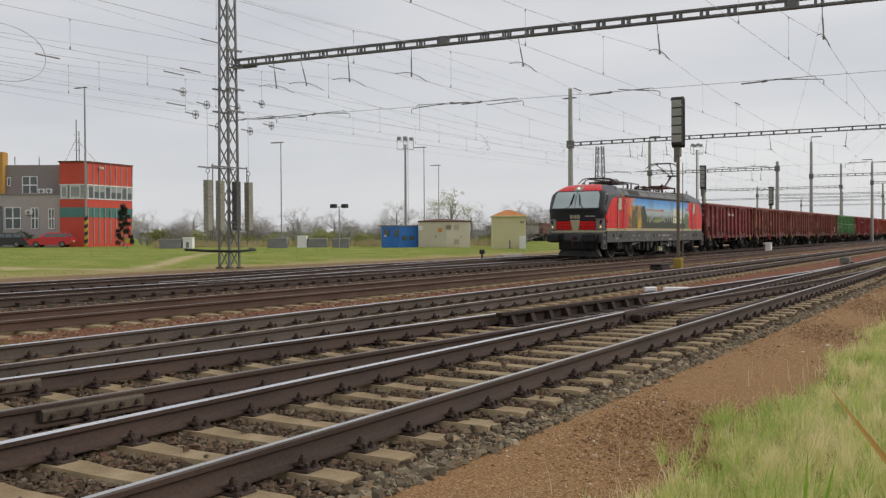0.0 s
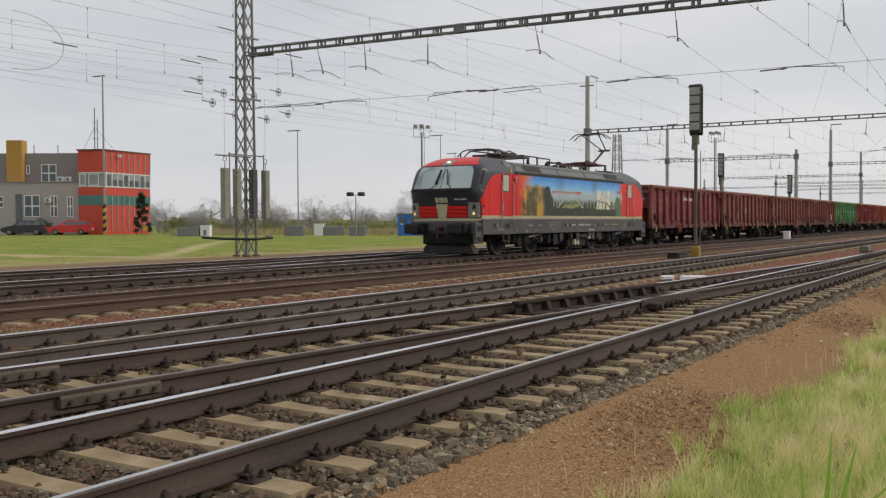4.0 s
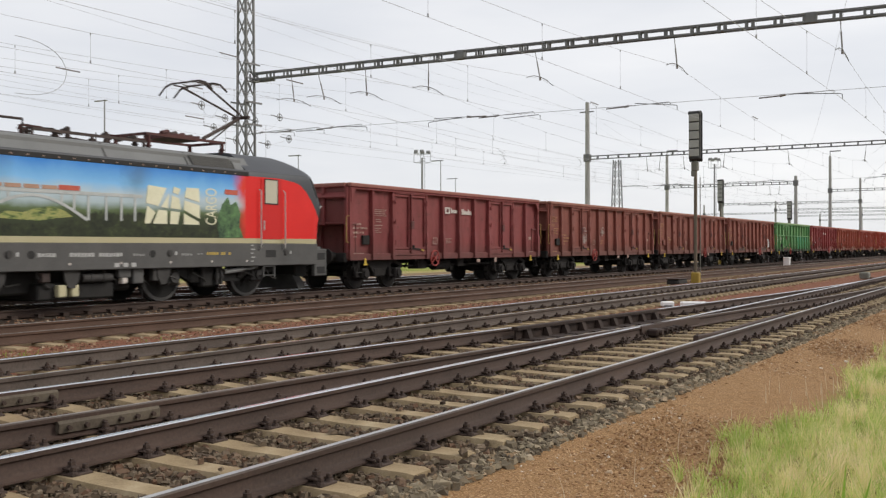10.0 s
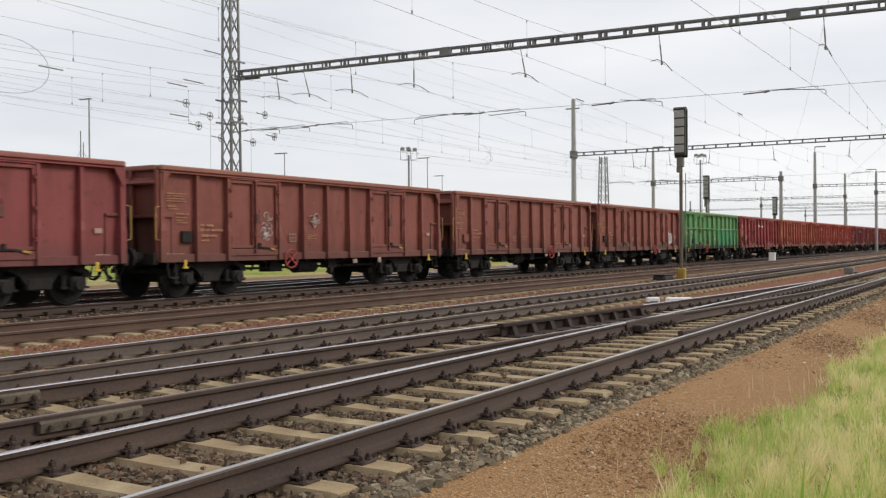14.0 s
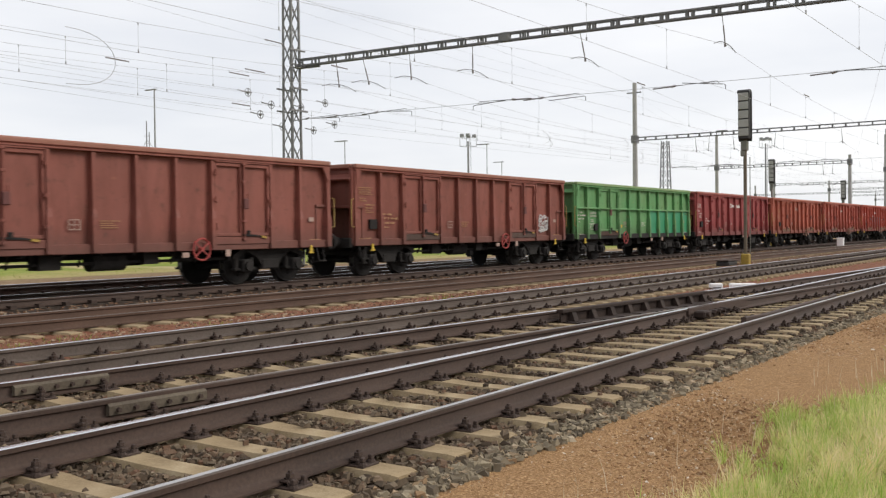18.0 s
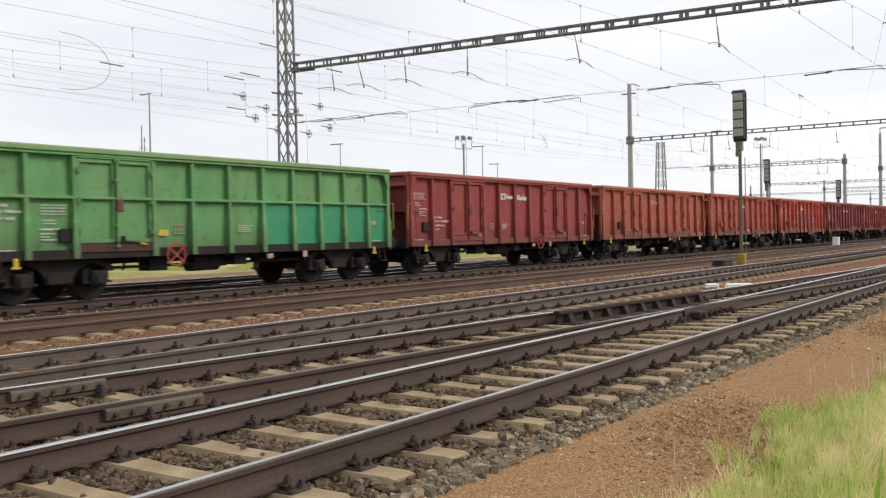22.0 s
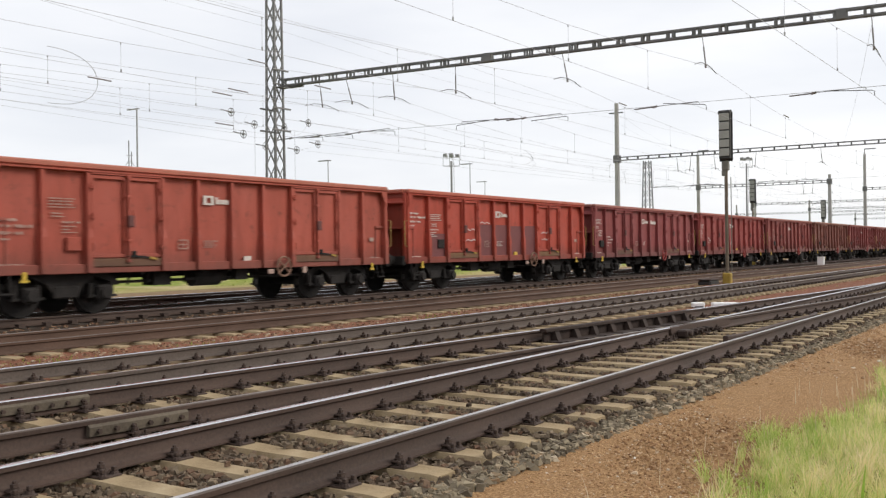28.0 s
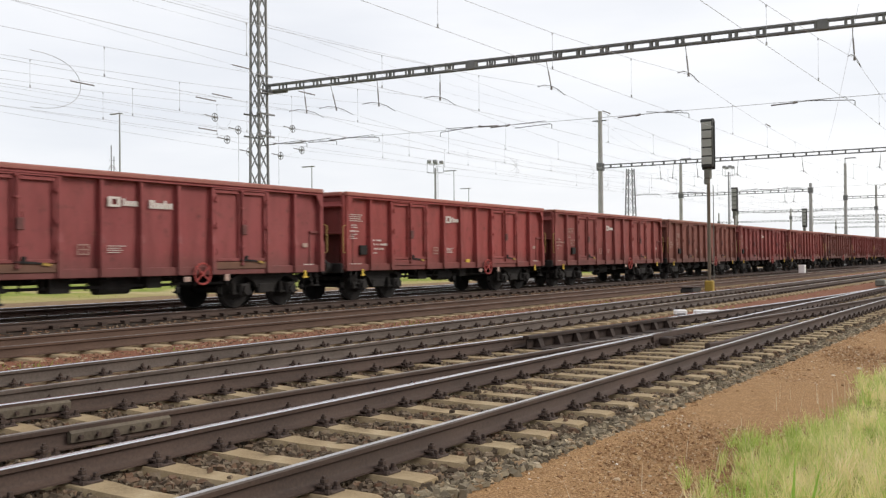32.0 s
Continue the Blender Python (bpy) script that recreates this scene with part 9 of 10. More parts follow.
part("wing_rail", flat_rail([(14.6, t1(14.6) + 0.75 - 0.02), (15.6, t1(15.6) + 0.75 - 0.05), (17.2, t1(17.2) + 0.75 - 0.16)], 0.05), [RUST], TRACK_1)
part("wing_rail", flat_rail([(14.6, t2(14.6) - 0.75 + 0.02), (15.6, t2(15.6) - 0.75 + 0.06), (17.2, t2(17.2) - 0.75 + 0.18)], 0.05), [RUST], TRACK_1)
frog_box = part("frog_box", Shape().box(14.72, 15.02, YF - 0.26, YF - 0.09, -0.165, -0.05, 0.02), GUARD, TRACK_1, "dark bolted spacer block")
for k in range(4):
    xb = 15.2 + 0.26 * k
    part("spacer_bolt", Shape().box(xb - 0.07, xb + 0.07, YF - 0.22, YF - 0.08, -0.17, -0.075, 0.02).cyl((xb, YF - 0.22, -0.11), (xb, YF - 0.27, -0.11), 0.028, 6), GUARD, frog_box)
part("cap", Shape().cyl((14.85, YF - 0.26, -0.1), (14.85, YF - 0.31, -0.1), 0.045, 10), STEEL_DARK, frog_box)

# ---------- small things between the tracks ----------
WHITE_SLAB = speckled("white_slab", (0.74, 0.73, 0.71), (0.86, 0.85, 0.84), 4, 0.8, 0, 0.1, 40)
for x0, x1, y, lab in ((23.2, 23.75, 7.95, "short white marker slab on the ballast"), (23.35, 24.5, 7.5, "long white marker slab on the ballast")):
    ob = thing("marker_slab", lab, "marker slab", "white slabs by the turnout", at=pose(x0, y, -0.2, 0, 0, -62))
    part("slab", Shape().box(0, 0.3 if "short" in lab else 0.62, -0.14, 0.14, -0.02, 0.1, 0.02), WHITE_SLAB, ob)
    part("foot", Shape().box(0.05, 0.25, -0.16, 0.16, -0.05, 0.02), SLAB_GREY, ob)
ob = thing("kilometre_stone", "small white stone post between the tracks", "post", at=pose(70.3, 14.95, -0.22))
part("stone", Shape().box(-0.16, 0.16, -0.22, 0.22, 0, 0.72, 0.05), WHITE_SLAB, ob)
part("cap", Shape().box(-0.18, 0.18, -0.24, 0.24, 0.66, 0.74, 0.03), WHITE_SLAB, ob)
ob = thing("cable_box", "low dark cable box beside the signal", "cable box", at=pose(36.6, 11.9, -0.22))
part("body", Shape().box(-0.55, 0.55, -0.25, 0.25, 0, 0.22, 0.06), SIGNAL_BLACK, ob)
part("lid", Shape().box(-0.58, 0.58, -0.28, 0.28, 0.22, 0.26, 0.02), STEEL_DARK, ob)
ob = thing("dwarf_signal", "small black dwarf post beside the outer track", "dwarf signal", at=pose(45.5, 24.6, -0.15))
part("post", Shape().cyl((0, 0, 0), (0, 0, 0.3), 0.05, 8), SIGNAL_BLACK, ob)
part("head", Shape().box(-0.12, 0.12, -0.12, 0.12, 0.3, 0.55, 0.04), SIGNAL_BLACK, ob)
ob = thing("cable_duct", "pale concrete cable duct cover by the track", "duct cover", at=pose(48.5, 25.0, -0.05))
part("cover", Shape().box(0, 2.6, -0.2, 0.2, -0.05, 0.1, 0.02), CONCRETE, ob)
part("joint_strip", Shape().box(1.28, 1.32, -0.21, 0.21, 0.09, 0.105), SLAB_GREY, ob)
ob = thing("point_machine", "low dark box beside the far turnout", "point machine", at=pose(47.0, 6.6, -0.2))
part("housing", Shape().box(-0.3, 0.3, -0.2, 0.2, 0, 0.3, 0.05), SIGNAL_GREY, ob)
part("rod", Shape().cyl((0, -0.2, 0.05), (0, -1.0, 0.0), 0.03, 6), STEEL_DARK, ob)

# ---------- ballast, gravel and grass ----------


def stone_material(name, stops):
    m = Mat(name, 0.9, 0, 0.25)
    c = m.ramp(m.island(), stops)
    n = m.noise(35, 4, 0.7)
    c = m.mix(m.math("MULTIPLY", n, 0.5), c, (0.09, 0.07, 0.05))
    m.bump(n, 0.5, 0.01)
    return m.done(c)


BALLAST = stone_material("ballast_stone", [(0.0, (0.05, 0.033, 0.022)), (0.35, (0.11, 0.077, 0.05)), (0.6, (0.16, 0.122, 0.082)), (0.85, (0.13, 0.065, 0.037)), (1.0, (0.30, 0.24, 0.165))])
BALLAST_EDGE = stone_material("ballast_stone_clean", [(0.0, (0.09, 0.070, 0.048)), (0.4, (0.21, 0.170, 0.115)), (0.7, (0.33, 0.275, 0.185)), (0.9, (0.27, 0.165, 0.085)), (1.0, (0.54, 0.46, 0.33))])
PEBBLE = stone_material("reddish_gravel", [(0.0, (0.19, 0.090, 0.038)), (0.45, (0.40, 0.22, 0.10)), (0.8, (0.52, 0.34, 0.185)), (0.97, (0.60, 0.45, 0.30)), (1.0, (0.78, 0.72, 0.62))])
SOIL_STONE = stone_material("soil_stone", [(0.0, (0.10, 0.05, 0.03)), (0.5, (0.24, 0.12, 0.066)), (0.85, (0.32, 0.21, 0.125)), (1.0, (0.44, 0.36, 0.26))])

CORNERS = np.array([(-1, -0.6, -0.5), (0.9, -0.8, -0.5), (0.8, 0.7, -0.5), (-0.7, 0.9, -0.5), (-0.6, -0.5, 0.55), (0.6, -0.4, 0.7), (0.55, 0.5, 0.45), (-0.45, 0.55, 0.65)])
QUADS = np.array([(0, 1, 5, 4), (1, 2, 6, 5), (2, 3, 7, 6), (3, 0, 4, 7), (4, 5, 6, 7)])


def scatter(name, material, xyz, sizes, label, category, seed=1):
    """Many broken stones in one mesh."""
    rng = np.random.default_rng(seed)
    n = len(xyz)
    v = CORNERS[None] * (1 + rng.uniform(-0.35, 0.35, (n, 8, 3)))
    v = v * sizes[:, None, None] * np.stack([rng.uniform(0.7, 1.3, n), rng.uniform(0.6, 1.1, n), rng.uniform(0.5, 0.95, n)], 1)[:, None, :]
    a, b = rng.uniform(0, 2 * np.pi, n), rng.uniform(-0.5, 0.5, n)
    ca, sa, cb, sb = np.cos(a), np.sin(a), np.cos(b), np.sin(b)
    x, y, z = v[..., 0], v[..., 1], v[..., 2]
    y, z = y * cb[:, None] - z * sb[:, None], y * sb[:, None] + z * cb[:, None]
    x, y = x * ca[:, None] - y * sa[:, None], x * sa[:, None] + y * ca[:, None]
    v = np.stack([x, y, z], -1) + xyz[:, None, :]
    f = QUADS[None] + (np.arange(n) * 8)[:, None, None]
    me = bpy.data.meshes.new(name)
    me.vertices.add(n * 8)
    me.vertices.foreach_set("co", v.astype(np.float32).ravel())
    me.loops.add(n * 20)
    me.loops.foreach_set("vertex_index", f.astype(np.int32).ravel())
    me.polygons.add(n * 5)
    me.polygons.foreach_set("loop_start", np.arange(0, n * 20, 4, dtype=np.int32))
    me.materials.append(material)
    me.update(calc_edges=True)
    me.validate()
    me.shade_flat()
    ob = new(name, me)
    return tagged(ob, label, category, "", "stuff")


def on_ground(x, y):
    ys = np.array([p[0] for p in GROUND_Y])
    zs = np.array([p[1] for p in GROUND_Y])
    return np.interp(y, ys, zs)


def stones():
    rng = np.random.default_rng(5)
    # between and around the sleepers of the near tracks, thinner with distance
    x = 1.5 + 40 * rng.random(85000) ** 1.9
    y = rng.uniform(3.3, 8.2, 85000)
    x = np.concatenate([x, rng.uniform(42, 80, 9000)])
    y = np.concatenate([y, rng.uniform(3.3, 6.4, 9000)])
    x = np.concatenate([x, rng.uniform(-13, 1.5, 9000)])
    y = np.concatenate([y, rng.uniform(3.3, 8.2, 9000)])
    s = rng.uniform(0.016, 0.042, len(x)) * (1 + 0.6 * np.clip((x - 15) / 40, 0, 1))
    z = on_ground(x, y) + rng.uniform(-0.02, 0.04, len(x))
    # low heaps between the sleepers, bare tops of the sleepers kept free
    near_rail = np.minimum(np.abs(y - (4.565 + 0.0035 * x - 0.75)), np.abs(y - (4.565 + 0.0035 * x + 0.75)))
    phase = ((x + 3.28) / 0.605 + 0.5) % 1.0 - 0.5
    on_sleeper = (np.abs(phase) < 0.235) & (y > 3.36) & (y < 5.8)
    ph2 = ((x + 3.5) / 0.605 + 0.5) % 1.0 - 0.5
    on_two = (np.abs(ph2) < 0.25) & (np.abs(y - (7.37 - 0.0815 * x)) < 1.25) & (x < 10.4)
    reach = np.where(x < 26, 7.37 - 0.0815 * x, 4.8) + 1.55
    clear = (y > reach) & (x > 12)
    keep = ~(on_sleeper | on_two) | (rng.random(len(x)) < 0.012)
    z = np.where((on_sleeper | on_two), -0.165, z)
    z = np.where((near_rail < 0.12) & (z > -0.2), -0.22, z)
    k = keep & ~clear
    scatter("ballast_stones", BALLAST, np.stack([x, y, z], 1)[k], s[k], "brown broken ballast stones between the sleepers", "ballast", seed=2)
    # clean shoulder
    x = np.where(rng.random(15000) < 0.12, rng.uniform(-13, 1, 15000), 1.0 + 48 * rng.random(15000) ** 1.7)
    y = 3.09 + np.abs(rng.normal(0, 0.15, 15000)) - 0.05 * rng.random(15000) ** 3
    y = np.minimum(y, 3.55)
    z = on_ground(x, y) + rng.uniform(-0.02, 0.025, len(x))
    ph = ((x + 3.28) / 0.605 + 0.5) % 1.0 - 0.5
    k = ~((np.abs(ph) < 0.235) & (y > 3.37))
    s = (0.013 + 0.040 * rng.random(len(x)) ** 1.7) * (1 + 0.3 * np.clip((x - 15) / 40, 0, 1))
    scatter("shoulder_stones", BALLAST_EDGE, np.stack([x, y, z], 1)[k], s[k], "grey and ochre ballast stones along the shoulder", "ballast", seed=3)
    # fine gravel of the path
    n = 95000
    x = np.where(rng.random(n) < 0.12, 2.2 - 7 * rng.random(n) ** 1.8, 2.2 + 42 * rng.random(n) ** 1.12)
    y = 3.12 - 1.9 * rng.random(n)
    z = on_ground(x, y) - 0.002
    s = 0.003 + 0.008 * rng.random(len(x)) ** 2.2
    big = rng.random(len(x)) < 0.006
    s = np.where(big, s + 0.012, s) * (1 + 0.05 * np.maximum(x, 0))
    scatter("path_gravel", PEBBLE, np.stack([x, y, z], 1), s, "fine reddish gravel of the trackside path", "gravel", seed=4)
    # stones and crumbs in the soil between the farther tracks
    x = 4 + 60 * rng.random(26000) ** 1.4
    y = np.concatenate([rng.uniform(7.9, 12.4, 14000), rng.uniform(12.4, 17.3, 12000)])
    z = on_ground(x, y)
    s = rng.uniform(0.012, 0.034, len(x)) * (1 + 0.02 * x)
    k = ~((np.abs(((x + 13.385) / 0.605 + 0.5) % 1.0 - 0.5) < 0.26) & (np.abs(y - 9.25) < 1.3))
    scatter("soil_stones", SOIL_STONE, np.stack([x, y, z], 1)[k], s[k], "brown stones in the soil between the tracks", "stones", seed=6)
    x = 6 + 60 * rng.random(9000) ** 1.3
    y = np.concatenate([rng.normal(15.6, 0.35, 6000), rng.uniform(19.3, 24.5, 3000)])
    z = on_ground(x, y) + 0.01
    s = rng.uniform(0.02, 0.045, len(x)) * (1 + 0.02 * x)
    scatter("ballast_ridge", BALLAST, np.stack([x, y, z], 1), s, "ridge of pale ballast beside the train's track", "ballast", seed=7)


stones()


def blade_material(name, stops, rough=0.55):
    m = Mat(name, rough, 0, 0.3)
    patch = m.ramp(m.noise(1.3, 3), [(0.35, (0, 0, 0)), (0.65, (1, 1, 1))])
    c = m.ramp(m.mix(0.5, m.island(), patch), stops)
    tr = m.n.new("ShaderNodeBsdfTranslucent")
    m.l.new(c, tr.inputs[0])
    mx = m.n.new("ShaderNodeMixShader")
    mx.inputs[0].default_value = 0.55
    m.l.new(m.bsdf.outputs[0], mx.inputs[1])
    m.l.new(tr.outputs[0], mx.inputs[2])
    out = m.n["Material Output"]
    m.l.new(mx.outputs[0], out.inputs[0])
    return m.done(c)


GRASS = blade_material("grass_blades", [(0.0, (0.24, 0.36, 0.06)), (0.27, (0.40, 0.52, 0.12)), (0.45, (0.58, 0.62, 0.22)), (0.62, (0.76, 0.67, 0.35)), (1.0, (0.88, 0.74, 0.50))])
TURF_FAR = blade_material("far_grass_blades", [(0.0, (0.19, 0.25, 0.035)), (0.6, (0.27, 0.31, 0.065)), (1.0, (0.38, 0.33, 0.12))])


def blades(name, material, xyz, h, w, lean, label, seed):
    """Bent, pointed blades of grass in one mesh."""
    rng = np.random.default_rng(seed)
    n = len(xyz)
    a = rng.uniform(0, 2 * np.pi, n)
    side = np.stack([np.cos(a), np.sin(a), np.zeros(n)], 1) * w[:, None] * 0.5
    b = rng.uniform(0, 2 * np.pi, n)
    tip = np.stack([np.cos(b) * lean * h, np.sin(b) * lean * h, h * np.sqrt(np.maximum(0.15, 1 - lean ** 2))], 1)
    mid = tip * np.array([0.35, 0.35, 0.55])
    v = np.stack([xyz - side, xyz + side, xyz + mid + side * 0.8, xyz + mid - side * 0.8, xyz + tip], 1)
    o = (np.arange(n) * 5)[:, None]
    loops = np.concatenate([o + np.array([[0, 1, 2, 3]]), o + np.array([[3, 2, 4]])], 1).astype(np.int32)
    me = bpy.data.meshes.new(name)
    me.vertices.add(n * 5)
    me.vertices.foreach_set("co", v.astype(np.float32).ravel())
    me.loops.add(n * 7)
    me.loops.foreach_set("vertex_index", loops.ravel())
    me.polygons.add(n * 2)
    starts = np.stack([np.arange(n) * 7, np.arange(n) * 7 + 4], 1).astype(np.int32)
    me.polygons.foreach_set("loop_start", starts.ravel())
    me.materials.append(material)
    me.update(calc_edges=True)
    me.validate()
    return tagged(new(name, me), label, "grass", "", "stuff")


def grass():
    rng = np.random.default_rng(8)
    n = 300000
    x = np.where(rng.random(n) < 0.15, 3.4 - 9 * rng.random(n) ** 1.9, 3.4 + 20 * rng.random(n) ** 1.45)
    y = 2.35 - 4.5 * rng.random(n) ** 1.2
    edge = 1.86 + 0.24 * np.exp(-((x - 7.3) / 1.1) ** 2) - 0.30 * np.exp(-((x - 9.7) / 0.9) ** 2) + 0.07 * np.sin(x * 1.7) + 0.06 * np.sin(x * 4.1 + 1) + 0.04 * np.sin(x * 9.3)
    d = edge - y
    # tussocks: blades lean out from the middle of their tuft
    cell = 0.21
    jx, jy = np.floor(x / cell), np.floor(y / cell)
    tx = (jx + 0.5 + 0.35 * np.sin(jx * 12.9 + jy * 78.2)) * cell
    ty = (jy + 0.5 + 0.35 * np.sin(jx * 39.3 + jy * 11.1)) * cell
    vigour = 0.5 + 0.5 * np.sin(jx * 7.31 + jy * 3.17) * np.sin(jx * 1.9 - jy * 5.3 + 1.0)
    pull = np.where(vigour > 0.45, 0.55, 0.15)
    x, y = x + (tx - x) * pull, y + (ty - y) * pull
    keep = (d > 0) & (x * x + (y - 0.1) ** 2 > 0.5) & (rng.random(n) < np.clip(0.22 + d * 1.5 + 0.5 * (vigour - 0.4), 0, 1))
    x, y, d, vigour = x[keep], y[keep], d[keep], vigour[keep]
    h = (0.05 + 0.16 * rng.random(len(x))) * np.clip(0.40 + d * 0.6 + 0.95 * vigour, 0.3, 1.6)
    w = rng.uniform(0.0022, 0.0052, len(x)) * (1 + 0.045 * np.maximum(x, 0))
    z = on_ground(x, y) - 0.02
    blades("near_grass", GRASS, np.stack([x, y, z], 1), h, w, rng.uniform(0.1, 0.85, len(x)), "long green and straw-coloured grass by the path", 9)
    # broader bright leaves in the tussocks nearest to the path
    n = 1300
    x = 3.6 + 9 * rng.random(n) ** 1.2
    y = 1.75 - 1.4 * rng.random(n)
    x = x + 0.6 * (np.round(x / 0.5) * 0.5 - x)
    y = y + 0.6 * (np.round(y / 0.4) * 0.4 - y)
    blades("leafy_grass", LEAFY, np.stack([x, y, on_ground(x, y) - 0.01], 1), rng.uniform(0.12, 0.30, n), rng.uniform(0.005, 0.009, n), rng.uniform(0.15, 0.7, n), "broad bright green grass leaves in tussocks", 19)
    # single dry stalks at the edge of the path
    n = 85
    x = 4 + 14 * rng.random(n) ** 1.3
    y = 2.0 - 0.02 * (x - 6) + rng.normal(0.0, 0.2, n)
    h = rng.uniform(0.10, 0.30, n)
    blades("dry_stalks", STRAW, np.stack([x, y, on_ground(x, y) - 0.01], 1), h, np.full(n, 0.004) * (1 + 0.04 * x), rng.uniform(0.05, 0.3, n), "thin dry grass stalks at the path's edge", 10)
    # the field beyond the tracks
    n = 45000
    x = -10 + 110 * rng.random(n)
    y = 26.6 + 62 * rng.random(n) ** 1.2
    k = (np.abs(x + 0.1 * y - 27.0) > 1.4) & (np.abs((x - 24.2) * 0.63 - (y - 27.5) * 0.77) > 0.9)
    x, y = x[k], y[k]
    h = rng.uniform(0.04, 0.13, len(x))
    blades("field_grass", TURF_FAR, np.stack([x, y, on_ground(x, y) - 0.03], 1), h, np.full(len(x), 0.018), rng.uniform(0.2, 0.8, len(x)), "green grass of the field beyond the tracks", 11)
    # weeds in the soil between the tracks
    n = 2600
    x = 5 + 40 * rng.random(n) ** 1.5
    y = np.where(rng.random(n) < 0.7, rng.normal(11.3, 0.35, n), rng.normal(7.9, 0.3, n))
    k = np.sin(x * 1.9) + np.sin(x * 0.7 + 2) > 0.7
    x, y = x[k], y[k]
    blades("track_weeds", TURF_FAR, np.stack([x, y, on_ground(x, y) - 0.01], 1), rng.uniform(0.03, 0.09, len(x)), np.full(len(x), 0.02), rng.uniform(0.2, 0.9, len(x)), "low green weeds between the tracks", 12)


LEAFY = blade_material("leafy_blades", [(0.0, (0.24, 0.38, 0.06)), (1.0, (0.46, 0.58, 0.15))])
STRAW = blade_material("dry_straw", [(0.0, (0.50, 0.38, 0.24)), (1.0, (0.76, 0.66, 0.50))])
grass()

# ---------- tall reeds close to the camera, swaying into view ----------
REED_TAN = blade_material("reed_plume_tan", [(0.0, (0.62, 0.47, 0.22)), (0.6, (0.78, 0.62, 0.34)), (1.0, (0.88, 0.76, 0.50))])
REED_STEM = speckled("reed_stem", (0.34, 0.30, 0.12), (0.48, 0.42, 0.20), 12, 0.6, 0, 0.1, 80)
REED_PALE = speckled("reed_dry_leaf", (0.56, 0.48, 0.34), (0.74, 0.66, 0.52), 14, 0.6, 0, 0.1, 90)
REED_ORANGE = speckled("reed_orange_leaf", (0.50, 0.27, 0.06), (0.66, 0.42, 0.13), 14, 0.6, 0, 0.1, 90)
REED_GREEN = speckled("reed_green_leaf", (0.20, 0.36, 0.03), (0.34, 0.50, 0.06), 14, 0.5, 0, 0.1, 90)


def long_leaf(p0, p1, bend, w):
    """A tapered, folded leaf from p0 to p1 that sags by bend in its middle."""
    s = Shape()
    p0, p1 = Vector(p0), Vector(p1)
    rings = []
    n = 9
    for k in range(n):
        t = k / (n - 1)
        p = p0.lerp(p1, t) + Vector((0, 0, bend * 4 * t * (1 - t)))
        hw = w * 0.5 * (0.35 + 0.65 * min(1, t * 4)) * (1 - t ** 2.2) + 0.0006
        d = (p1 - p0).normalized()
        side = d.cross(Vector((0, 1, 0))).normalized() * hw
        rings.append([tuple(p - side), tuple(p + Vector((0, 0.35 * hw + 0.0006, 0))), tuple(p + side), tuple(p + Vector((0, 0.35 * hw - 0.0006, 0)))])
    return s.loft(rings)


def plume_reed():
    rng = random.Random(31)
    ob = thing("plume_reed", "tall dry reed with a tan feathery plume", "reed", "reeds beside the path")
    part("stem", Shape().tube([(0.04, 0, 0), (0.03, 0, 0.6), (0.015, 0, 1.05), (0, 0, 1.45)], 0.003, 6), REED_STEM, ob)
    s = Shape()
    for k in range(200):
        z = 1.19 + 0.23 * rng.random()
        u = (z - 1.19) / 0.24
        r = 0.055 * (1 - u) ** 0.6 * rng.uniform(0.5, 1.0) + 0.006
        a = rng.uniform(0, 2 * math.pi)
        root = Vector((0.005, 0, z - 0.02))
        tip = Vector((math.cos(a) * r - 0.012, math.sin(a) * r, z + 0.03 + 0.02 * rng.random()))
        mid = root.lerp(tip, 0.55) + Vector((0, 0, 0.008))
        end = tip + Vector((math.cos(a) * 0.008, math.sin(a) * 0.008, -0.012 * rng.random()))
        for p, q, w in ((root, mid, 0.0010), (mid, tip, 0.0019), (tip, end, 0.0010)):
            s.bar(tuple(p), tuple(q), w, w)
    tagged(part("plume", s, REED_TAN, ob, "tan feathery plume"), kind="stuff")
    part("leaf", long_leaf((0.02, 0, 1.06), (-0.13, 0.02, 1.185), 0.012, 0.014), REED_PALE, ob, "pale broken dry leaf")
    part("leaf", long_leaf((0.02, 0, 1.08), (0.14, -0.02, 1.24), 0.02, 0.018), REED_GREEN, ob, "green leaf")
    part("leaf", long_leaf((0.03, 0, 0.8), (0.2, 0.05, 1.05), 0.03, 0.018), REED_GREEN, ob, "green leaf")
    return ob


def leaf_reed():
    ob = thing("dry_leaf_reed", "reed stalk with a long orange dry leaf", "reed", "reeds beside the path")
    part("stem", Shape().tube([(0, 0, 0), (0.01, 0, 0.6), (0.02, 0, 1.12)], 0.003, 6), REED_STEM, ob)
    part("leaf", long_leaf((0.012, 0, 0.98), (-0.265, 0, 1.295), -0.012, 0.016), REED_ORANGE, ob, "orange dry leaf")
    part("leaf", long_leaf((0.01, 0, 0.8), (0.18, 0.02, 1.1), 0.02, 0.016), REED_GREEN, ob, "green leaf")
    return ob


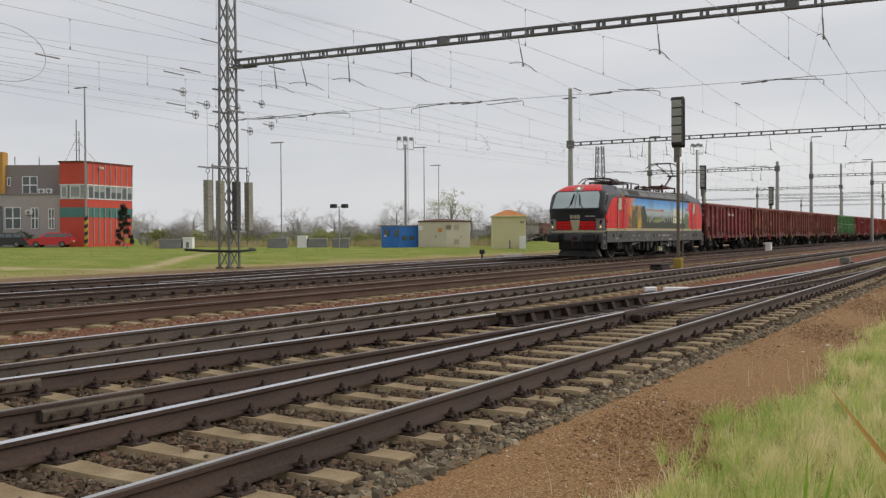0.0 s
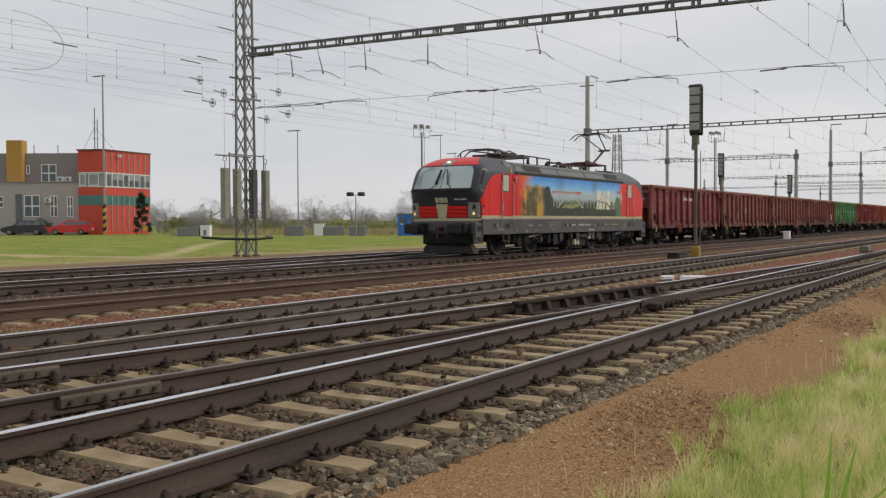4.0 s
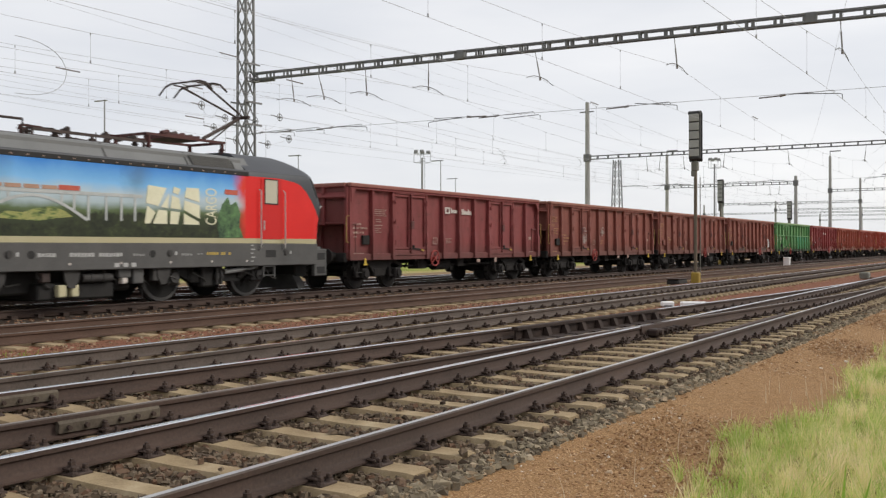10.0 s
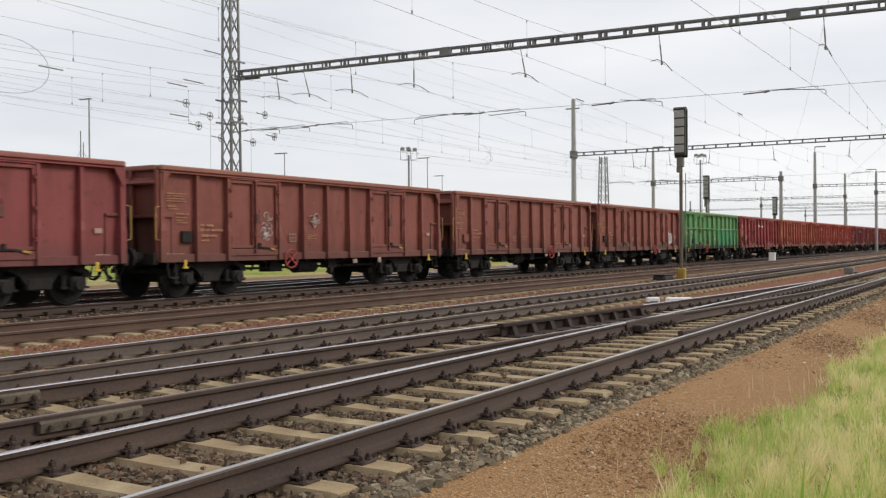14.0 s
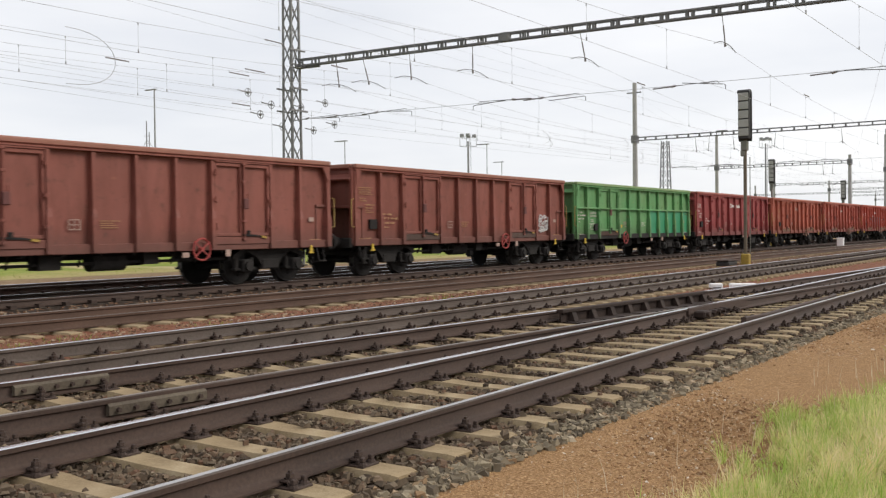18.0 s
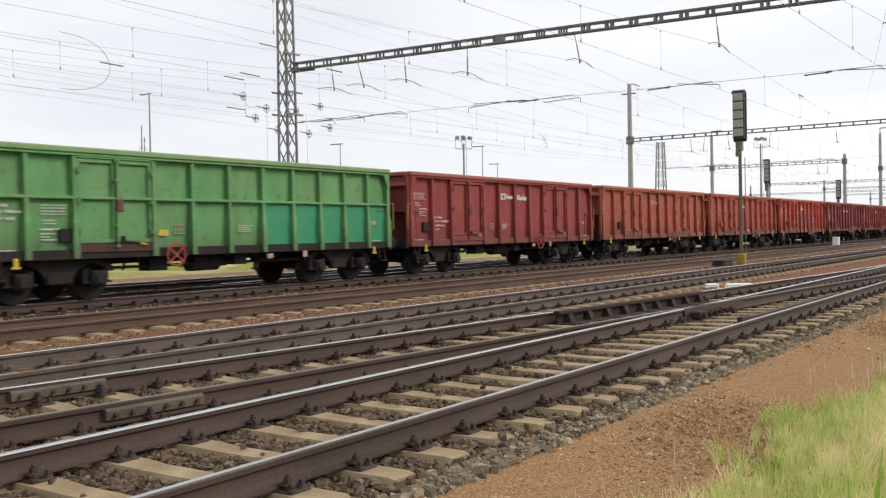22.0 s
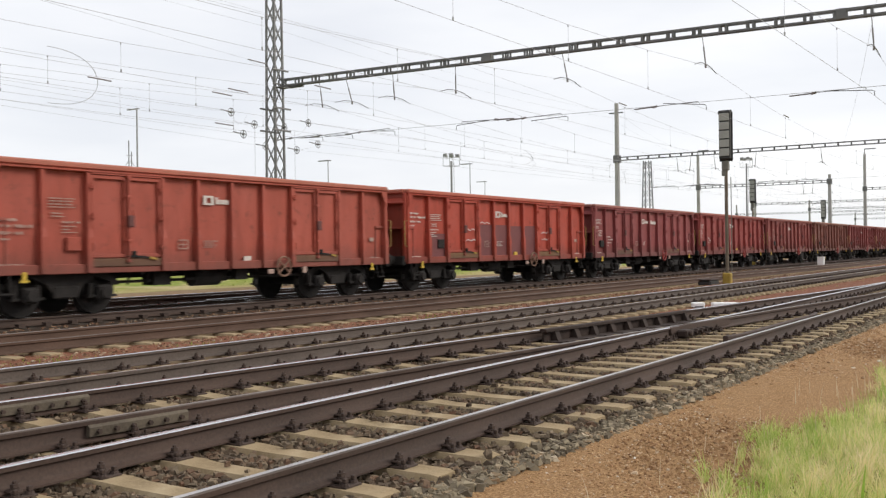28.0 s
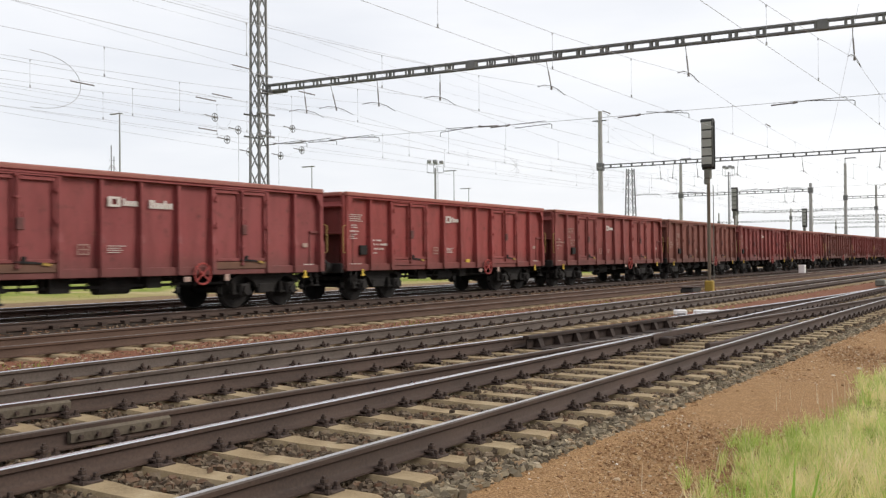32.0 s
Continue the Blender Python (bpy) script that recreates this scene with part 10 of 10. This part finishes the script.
def green_shoot():
    ob = thing("reed_shoot", "young reed shoot with bright green leaves", "reed", "reeds beside the path")
    part("stem", Shape().tube([(0, 0, 0), (0, 0, 1.05)], 0.003, 6), REED_GREEN, ob)
    for p, q, b, w in (((0, 0, 0.86), (0.02, 0, 1.21), 0.0, 0.014), ((0, 0, 0.9), (0.07, 0.02, 1.19), 0.01, 0.012), ((0, 0, 0.8), (-0.035, -0.01, 1.16), 0.01, 0.012), ((0, 0, 0.95), (0.13, 0.01, 1.13), 0.025, 0.010)):
        part("leaf", long_leaf(p, q, b, w), REED_GREEN, ob, "bright green leaf")
    return ob


REED_1, REED_2, REED_3 = plume_reed(), leaf_reed(), green_shoot()


def reed_pose(side, depth, rx, ry):
    """A stalk rooted beside the path, leaning by rx away from it and by ry along it."""
    return pose(0.86 * depth + 0.51 * side, 0.51 * depth - 0.86 * side, -0.30, rx, ry, -59.3)


def sway_reeds():
    def key(ob, side, depth, rows):
        walk(ob, [(t, reed_pose(side, depth, rx, ry)) for t, rx, ry in rows])

    key(REED_1, 0.76, 1.6, [(0, 0, 10), (12, 0, 11), (23.3, 0, 11), (23.5, 0, 9), (23.8, 0, -4.2), (24.0, 0, -5.0), (24.2, 0, -4.6), (24.5, -4, 11), (24.8, 0, 12), (28.7, 0, 12), (28.9, 0, 10), (29.1, 0, 0.5), (29.2, -5, -4.2), (29.4, -16, -2.7), (29.5, -22, -3.2), (29.6, -26, -1.8), (29.9, -18, 11), (30.4, 0, 12), (31.1, 0, 12), (31.3, 0, 8), (31.5, -6, 5.5), (31.7, -18, 1.9), (31.9, -10, 7), (32.0, -6, 10)])
    key(REED_2, 0.85, 1.5, [(0, -3, 1.2), (0.5, -4, 0.9), (1.0, -2, 5), (1.5, 0, 4.2), (2.0, 0, 0), (2.5, -14, -1.5), (3.0, -33, 1.5), (3.5, -22, 5), (4.2, -10, 14), (5.5, -8, 16), (20, -6, 16), (32, -6, 16)])
    key(REED_3, 0.53, 1.5, [(0, 0, 0), (1.0, 0, 1.5), (1.5, 3, -0.5), (2.0, 2, 0.3), (2.5, 0, 3.4), (3.0, -8, 2), (6.0, 0, 5), (7.0, 0, 4.4), (8.0, -3, 4), (9.0, -9, 4), (10.0, -4, 3.5), (11.0, -8, 2), (12.0, -2, 2.4), (13.0, -8, 3), (14.0, -2, 2.2), (17.0, -3, 4.4), (18.0, 0, 5.6), (19.0, -9, 4), (20.0, 0, 7.5), (21.0, -4, 4.6), (22.0, -2, 4.3), (23.0, -3, 4.2), (24.0, -3, 4), (25.0, 0, 3.0), (27.6, -3, 3), (28.0, -2, 4.3), (28.5, -1, 0.4), (29.0, -4, 2), (30.0, -8, 2), (31.0, -8, 4), (32.0, -9, 3)])


def motions():
    times = [float(k) for k in range(33)]
    for ob, off in MOVING:
        walk(ob, [(t, pose(START + off - gone(t), TRACK_Y, 0)) for t in times])
    # wheels turn by less than a quarter from row to row
    steps = [k / 10 for k in range(220)] + [22.0 + k / 15 for k in range(151)]
    for ob, r in ROLLING:
        x, y, z = ob.location
        walk(ob, [(t, Matrix.Translation((x, y, z)) @ Matrix.Rotation(-gone(t) / r, 4, "Y")) for t in steps])
    sway_reeds()


motions()
